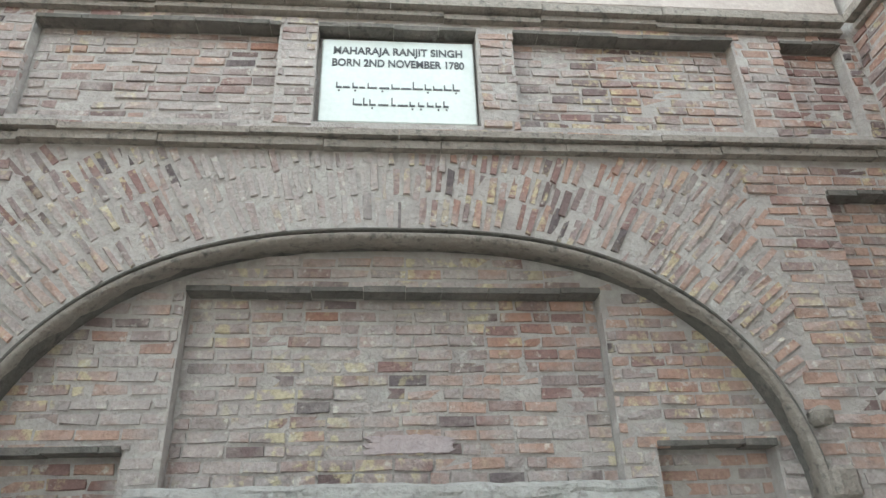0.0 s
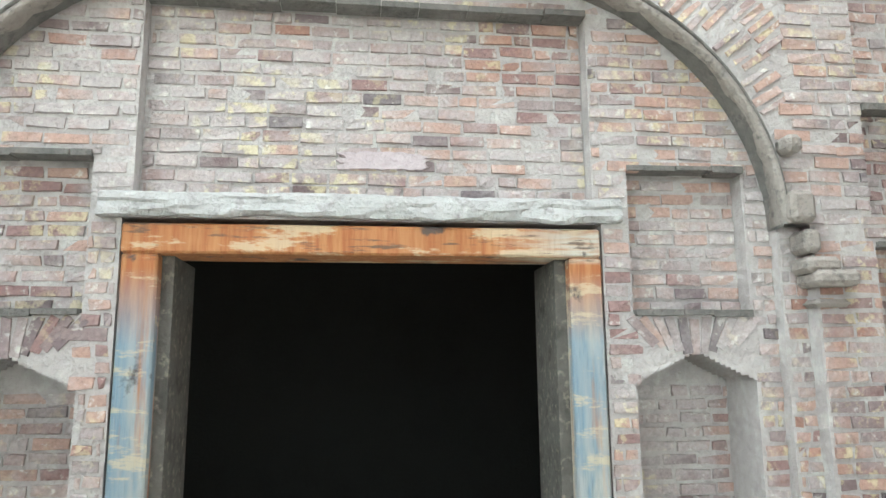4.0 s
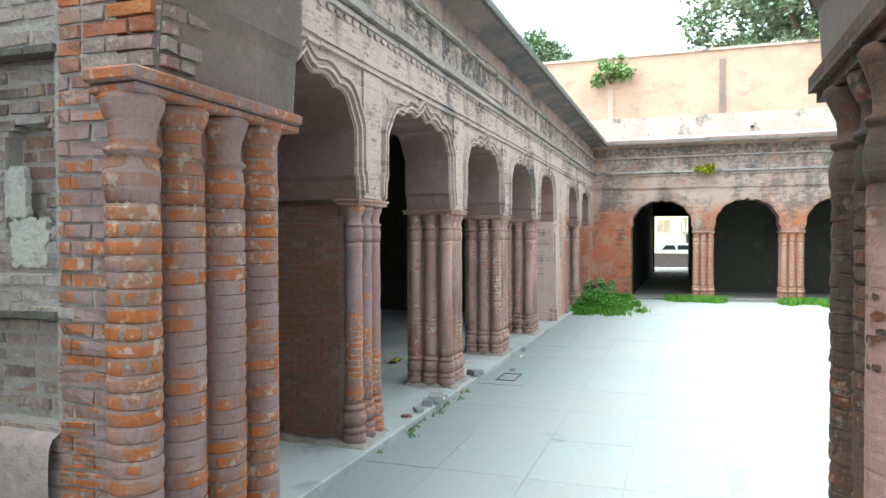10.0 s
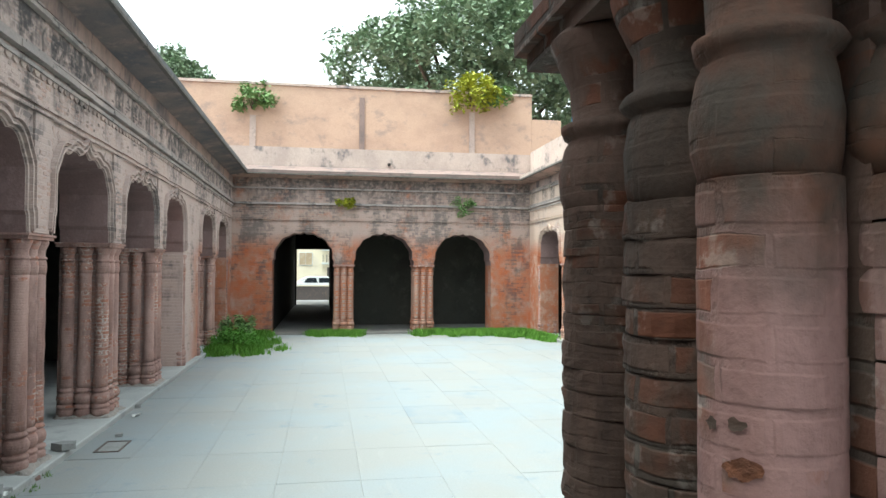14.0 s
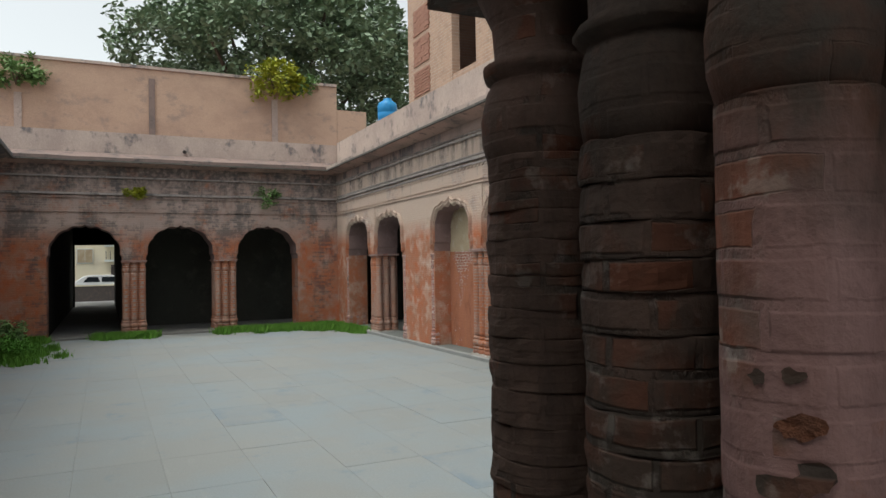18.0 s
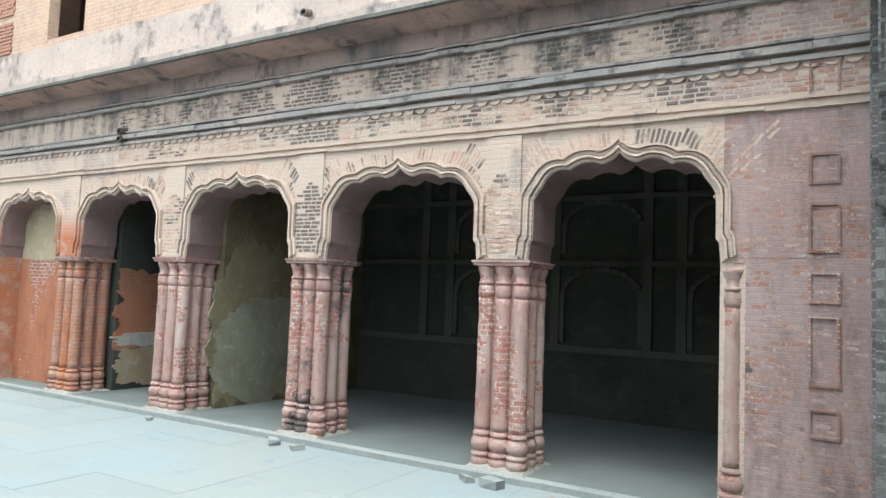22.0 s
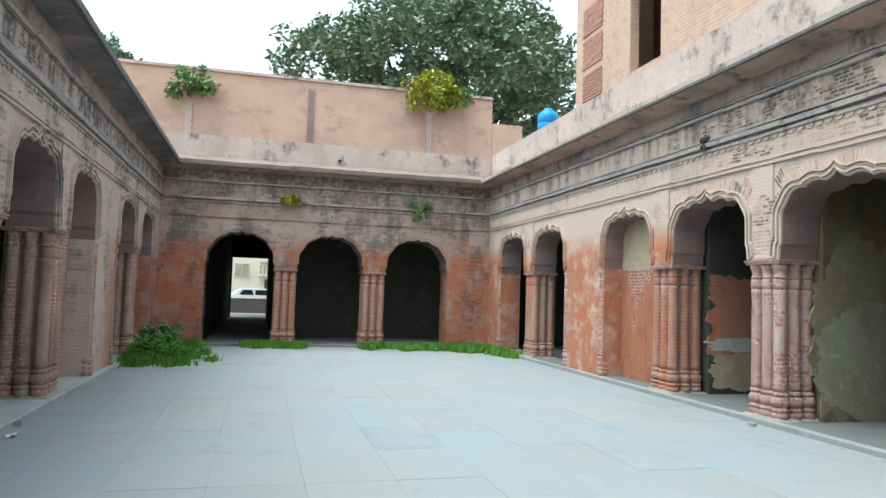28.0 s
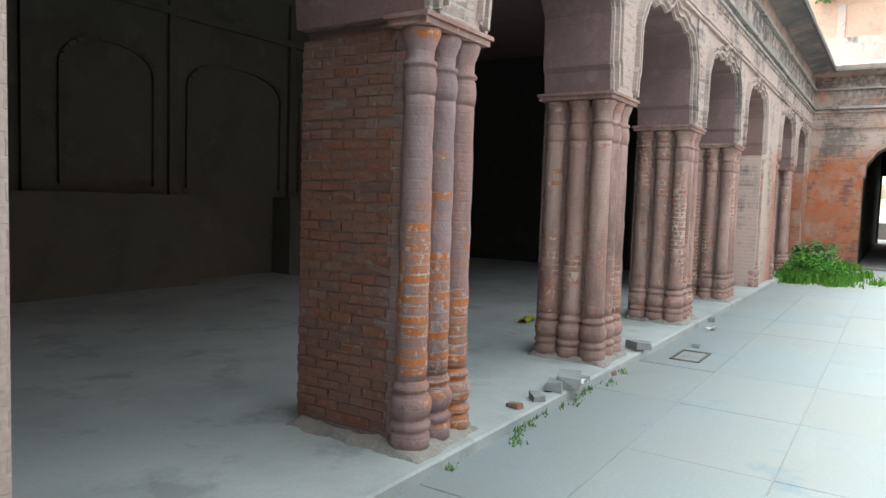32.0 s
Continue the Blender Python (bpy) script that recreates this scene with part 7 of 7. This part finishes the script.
for row in range(9):
    q = -1.1
    while q < 1.1:
        r = fan_radius(q) + 0.125 + 0.145 * row + rng.uniform(-0.03, 0.03)
        q += 0.046 / r
        c = Vector((DC + r * math.sin(q), DY + 0.0185 + rng.uniform(-0.004, 0.005), FC + r * math.cos(q)))
        low, high = c.z - 0.068 * math.cos(q), min(c.z + 0.068 * math.cos(q), 4.077)
        if high - low > 0.05 and c.z > 2.66 and abs(c.x - DC) < 1.6:
            length = (high - low) / math.cos(q)
            c -= Vector((math.sin(q), 0, math.cos(q))) * (0.136 - length) / 2
            v, f = worn_brick(rng, rng.uniform(0.030, 0.037), 0.03, length, 0.005)
            rot = Matrix.Rotation(q + rng.uniform(-0.03, 0.03), 3, "Y")
            rest.append(([rot @ p + c for p in v], f))
# small fans over the niches
for sgn in (-1, 1):
    for k in range(11):
        f = (k - 5) / 5
        c = Vector((DC + sgn * 1.222 + 0.205 * f, DY + 0.128, 2.185 + 0.02 * abs(f)))
        rot = Matrix.Rotation(0.75 * f, 3, "Y")
        v, q = rough_box(rng, 0.034, 0.03, 0.135, 0.004)
        rest.append(([rot @ p + c for p in v], q))
joined("bricks", rest, M_BRICKS, wall_gate, "courses of old pinkish-grey bricks with lime mortar")
rest = lay(side_e, side_depth, 1.36, DY, 0.33, 5.0, 71, lambda y, z: 4.07 < z < 4.17 or 4.84 < z < 4.96 or y < 1.64, lambda y, z: False, wall_side, 0.0)
joined("bricks", rest, M_BRICKS, wall_side, "courses of old pinkish-grey bricks with lime mortar")
rest = lay(side_w, side_depth, 1.36, DY, 0.33, 5.0, 73, lambda y, z: 4.07 < z < 4.17, lambda y, z: False, wall_side_w, 0.0)
joined("bricks", rest, M_BRICKS, wall_side_w, "courses of old pinkish-grey bricks with lime mortar")

# red brick edge of the gate jamb and the wall above it
M_RBRICKS = brick_piece("red_bricks", True, RED_TONES + ((0.33, 0.24, 0.22), (0.29, 0.23, 0.21), (0.25, 0.17, 0.15)), (0.32, 0.255, 0.245), 0.62, 0.4)
boxes = []
rng = random.Random(81)
z = 0.33
while z < 4.9:
    y = 1.25 if z > 2.40 else 1.40
    for w in ((0.10, 0.19, 0.1) if int(z / COURSE + 0.5) % 2 else (0.19, 0.10, 0.1)):
        w = min(w, 1.645 - y)
        if w > 0.04:
            v, q = worn_brick(rng, 0.045, w - 0.004, COURSE - 0.004, 0.004, 0, -1)
            boxes.append(([p + Vector((2.664 + rng.uniform(-0.005, 0.004), y + w / 2, z + COURSE / 2)) for p in v], q))
        y += w
    z += COURSE
low_boxes = [bx for bx in boxes if bx[0][0].z < 2.36]
joined("bricks", [bx for bx in boxes if bx[0][0].z >= 2.36], M_RBRICKS, wall_side, "bare orange-red bricks along the jamb edge")
joined("bricks", low_boxes, M_DRUM, wall_side, "bricks of the jamb edge under torn mauve plaster")
# broken bricks where the soffit plaster ends
boxes = []
z, row = 2.43, 0
while z < 2.86:
    w = (0.10, 0.17, 0.06, 0.21)[row % 4] + rng.uniform(-0.02, 0.02)
    a = 2.66
    while a < 2.66 + w:
        e = a + rng.uniform(0.07, 0.12)
        v, q = worn_brick(rng, e - a - 0.008, 0.05, COURSE - 0.010, 0.005)
        boxes.append(([p + Vector(((a + e) / 2, 1.252 - (0.046 if z > 2.68 else 0.0) + rng.uniform(-0.008, 0.006), z + COURSE / 2)) for p in v], q))
        a = e
    z += COURSE
    row += 1
joined("bricks", boxes, M_RBRICKS, wall_side, "broken orange bricks at the torn edge of the soffit plaster")

# bare brick side of the first arcade pillar
side_mesh = []
for k in range(5):
    v, q = rough_box(random.Random(90 + k), 0.03, 1.0, COURSE - 0.009, 0.004)
    for p in v:
        p.y = math.copysign(0.5, p.y)
    me = bpy.data.meshes.new("brick")
    me.from_pydata([tuple(p) for p in v], [], q)
    side_mesh.append(me)
M_SBRICK = brick_piece("dark_red_brick", False, ((0.225, 0.115, 0.085), (0.24, 0.125, 0.09), (0.20, 0.112, 0.09), (0.25, 0.115, 0.075), (0.21, 0.118, 0.095), (0.17, 0.10, 0.085)), (0.245, 0.155, 0.13), 0.45, 0.25)
for me in side_mesh:
    me.materials.append(M_SBRICK)
part("mortar_bed", boxy(6.36 + 0.054, 6.36 + 0.09, NY + 0.12, NY + 0.838, PLINTH, 2.185), M_PILLAR_SIDE, first_pillar)
rng = random.Random(95)
z = 0.14
row = 0
while z < 2.15:
    y = NY + 0.22 + (0.0 if row % 2 else -0.075) + rng.uniform(-0.01, 0.01)
    while y < NY + 0.84 - 0.03:
        e = min(y + 0.155, NY + 0.84)
        a = max(y, NY + 0.2)
        if e - a > 0.05 and rng.random() > 0.02:
            ob = new("brick", side_mesh[rng.randrange(5)])
            ob.parent = first_pillar
            ob.location, ob.scale = (6.36 + 0.062 + rng.uniform(-0.003, 0.003), (a + e) / 2, z + COURSE / 2), (1, e - a - 0.008, 1)
        y += 0.155
    z += COURSE
    row += 1


# ---- court walls: courses and arch fans ----
def wall_courses(M, spring, apex, s0, s1, mat, wall, seed):
    """Thin-faced bricks in courses over an arcade wall, with fans of upright bricks round the arches."""
    rng = random.Random(seed)
    boxes = []
    arches = [(a, b) for kind, a, b in SEGS if kind == "arch"]
    pillars = [(a, b) for kind, a, b in SEGS if kind == "pillar"]
    lines = (3.395, 3.46, 3.78, 3.87, 3.94, 4.32, 4.39)
    H, L = 0.047, 0.125

    def edge(s):
        for a, b in arches:
            if a - 0.02 < s < b + 0.02:
                return spring + (apex - spring) * arch_height(2 * (s - (a + b) / 2) / (b - a)) + 0.13
        return None

    def fan(s, z):
        for a, b in arches:
            if z > spring + 0.42 and z < 3.37 and abs(math.atan2(s - (a + b) / 2, z - spring + 0.3)) < 0.78:
                return True
        return False

    def put_brick(s, z, length, height, q=0.0, proud=0.0):
        v, f = worn_brick(rng, length, 0.03, height, 0.003)
        c, k = math.cos(q), math.sin(q)
        d = (0.0115 if M is south else 0.0145) - proud + rng.uniform(-0.002, 0.002)
        boxes.append(([Vector(M(s + p.x * c + p.z * k, d + p.y, z - p.x * k + p.z * c)) for p in v], f))

    z = 0.36
    while z < 4.36:
        s = s0 - rng.uniform(0, L)
        while s < s1:
            e = s + L * rng.choice((1.0, 1.0, 0.92, 1.1, 0.6))
            m, w = (s + e) / 2, e - s
            zc = z + H / 2 + rng.uniform(-0.003, 0.003)
            s = e
            if any(abs(zc - q) < 0.036 for q in lines) or m - w / 2 < s0 or rng.random() < 0.05 or fan(m, zc):
                continue
            strip = [p for p in pillars if p[0] - 0.12 < m < p[1] + 0.12]
            if strip and zc < spring + 0.06:
                continue
            h = [v for v in (edge(m), edge(m - w / 2), edge(m + w / 2)) if v]
            if h and zc < max(h) + 0.03:
                continue
            if zc < spring and any(a - 0.22 < m < b + 0.22 for a, b in arches):
                continue
            on_strip = any(p[0] + 0.10 < m < p[1] - 0.10 for p in pillars) and zc < 3.37
            put_brick(m, zc, w - rng.uniform(0.006, 0.012), H - rng.uniform(0.007, 0.012), 0.0, 0.022 if on_strip else 0.0)
        z += H
    for a, b in arches:
        if b < s0 + 0.1 or a > s1 - 0.1:
            continue
        mid, c0 = (a + b) / 2, spring - 0.3
        for row in range(5):
            q = -0.80
            while q < 0.80:
                lo, hi = 0.2, 2.5
                for _ in range(16):
                    r = (lo + hi) / 2
                    x, zz = mid + r * math.sin(q), c0 + r * math.cos(q)
                    h = edge(x)
                    lo, hi = (r, hi) if h and zz < h else (lo, r)
                r = hi + 0.08 + 0.15 * row + rng.uniform(-0.02, 0.02)
                q += 0.045 / r
                x, zz = mid + r * math.sin(q), c0 + r * math.cos(q)
                if zz < 3.29 and zz > spring + 0.40 and not any(p[0] + 0.05 < x < p[1] - 0.05 for p in pillars) and rng.random() > 0.03:
                    put_brick(x, zz, 0.034, 0.138, q)
    return joined("bricks", boxes, mat, wall, "courses of thin old bricks under worn lime")


def scallops(M, s0, s1, z, wall, mat):
    """A row of small half-round drops under a string course."""
    bm = bmesh.new()
    s = s0
    while s < s1 - 0.15:
        ring = [(s + 0.075 + 0.066 * math.sin(q), z - 0.055 * math.cos(q)) for q in np.linspace(-math.pi / 2, math.pi / 2, 7)]
        front = [bm.verts.new(M(x, -0.02, y)) for x, y in ring]
        back = [bm.verts.new(M(x, 0.004, y)) for x, y in ring]
        bm.faces.new(front)
        for k in range(7):
            bm.faces.new((front[k], front[(k + 1) % 7], back[(k + 1) % 7], back[k]))
        s += 0.15
    bmesh.ops.recalc_face_normals(bm, faces=bm.faces)
    return part("scallop_row", bm, mat, wall)


wall_courses(south, SPRING, APEX, WX + 0.04, 4.62, M_END_BRICKS, bpy.data.objects["wall_south"], 104)
wall_courses(south, SPRING, APEX, 4.62, 13.0, M_SOUTH_BRICKS, bpy.data.objects["wall_south"], 101)
wall_courses(north, 2.24, 3.25, WX + 0.04, 14.4, M_NORTH_BRICKS, bpy.data.objects["wall_north"], 102)
for M, nm, mat in ((south, "wall_south", M_COURT_S), (north, "wall_north", M_COURT_X)):
    scallops(M, WX + 0.1, EX - 0.1, 3.76, bpy.data.objects[nm], mat)

# ---- street beyond the passage ----
house = tagged(new("street_house"), "pale cream house across the street", "house")
part("wall", boxy(54, 60, -8, 12, -0.12, 7.5), M_CREAM, house)
part("plinth_band", boxy(53.96, 53.998, -8, 12, -0.1, 0.5), M_PIPE, house, "dark painted base band")
part("roof_edge", boxy(53.7, 60.2, -8.2, 12.2, 7.5, 7.7), M_CREAM, house)
for y in (-3.6, 1.05, 4.4):
    w = part("window", boxy(53.93, 53.999, y - 0.5, y + 0.5, 2.2, 3.2, bevel=0.01), M_MARBLE, house)
    for a, b in ((y - 0.45, y - 0.01), (y + 0.01, y + 0.45)):
        part("shutter", boxy(53.91, 53.929, a, b, 2.26, 3.14), M_TAN, w)
for z in (2.3, 3.3):
    balcony = part("balcony", boxy(53.0, 53.99, -2.4, -0.1, z, z + 0.14), M_MARBLE, house, "pale concrete balcony")
    for k in range(9):
        part("baluster", boxy(53.04, 53.08, -2.3 + 0.26 * k, -2.26 + 0.26 * k, z + 0.145, z + 0.7), M_PIPE, balcony)
part("door", boxy(53.95, 53.998, -1.6, -0.5, -0.1, 2.1), M_PIPE, house, "dark doorway")


def loft(name, outline, widths, mat, parent, label=""):
    """A body with a closed side outline of (along y, z), narrowed towards both sides."""
    bm = bmesh.new()
    mid = [sum(p[0] for p in outline) / len(outline), sum(p[1] for p in outline) / len(outline)]
    rings = [[bm.verts.new((50.2 + x, 0.6 + mid[0] + (a - mid[0]) * k, mid[1] + (z - mid[1]) * k)) for a, z in outline] for x, k in widths]
    for r0, r1 in zip(rings, rings[1:]):
        for k in range(len(outline)):
            bm.faces.new((r0[k], r0[(k + 1) % len(outline)], r1[(k + 1) % len(outline)], r1[k]))
    bm.faces.new(rings[0][::-1])
    bm.faces.new(rings[-1])
    bmesh.ops.recalc_face_normals(bm, faces=bm.faces)
    return part(name, bm, mat, parent, label, False)


M_CARPAINT = plain("white_car_paint", (0.78, 0.79, 0.80), (0.74, 0.75, 0.76), None, 2.0, 0.25, 0.02)
M_CARGLASS = plain("dark_car_glass", (0.02, 0.025, 0.03), (0.03, 0.035, 0.04), None, 2.0, 0.08, 0.0)
M_TYRE = plain("tyre_rubber", (0.02, 0.02, 0.02), (0.03, 0.03, 0.03), None, 8.0, 0.9, 0.3)
car = tagged(new("car"), "white hatchback parked across the street", "car")
loft("body", ((-2.0, 0.35), (-1.98, 0.75), (-1.85, 0.92), (-1.0, 1.0), (1.2, 1.0), (1.9, 0.85), (2.0, 0.65), (2.0, 0.35), (1.9, 0.22), (-1.9, 0.22)), ((-0.82, 0.96), (-0.78, 1.0), (0.78, 1.0), (0.82, 0.96)), M_CARPAINT, car)
loft("cabin", ((-1.75, 0.99), (-1.45, 1.38), (-1.1, 1.47), (0.1, 1.47), (0.45, 1.40), (1.05, 0.99)), ((-0.70, 0.92), (-0.62, 1.0), (0.62, 1.0), (0.70, 0.92)), M_CARPAINT, car)
for a, b in ((-1.45, -0.55), (-0.47, 0.45)):
    loft("window", ((a, 1.05), (a + 0.12, 1.36), (b - (0.25 if b > 0 else 0.0), 1.36), (b, 1.05)), ((-0.725, 1.0), (-0.66, 1.0)), M_CARGLASS, car, "dark side window")
for a in (-1.25, 1.25):
    wheel = lathe(bmesh.new(), 0, 0, [(0.2, -0.09), (0.29, -0.09), (0.31, -0.06), (0.31, 0.06), (0.29, 0.09), (0.2, 0.09)], 20)
    for x in (49.46, 50.94):
        w = part("wheel", wheel.copy(), M_TYRE, car)
        w.location, w.rotation_euler = (x, 0.6 + a, 0.29), (0, math.pi / 2, 0)
    wheel.free()
tagged(part("street", boxy(40.5, 53.9, -30, 30, -0.119, -0.02), M_ROAD), "bright paved street", "road", kind="structure")
low_wall = tagged(new("street_wall"), "low dark brick wall beside the street", "wall")
part("wall", boxy(47.5, 47.8, -6.0, 7.0, -0.02, 0.85), M_PIPE, low_wall)
part("coping", boxy(47.45, 47.85, -6.0, 7.0, 0.85, 0.92), M_CREAM, low_wall)
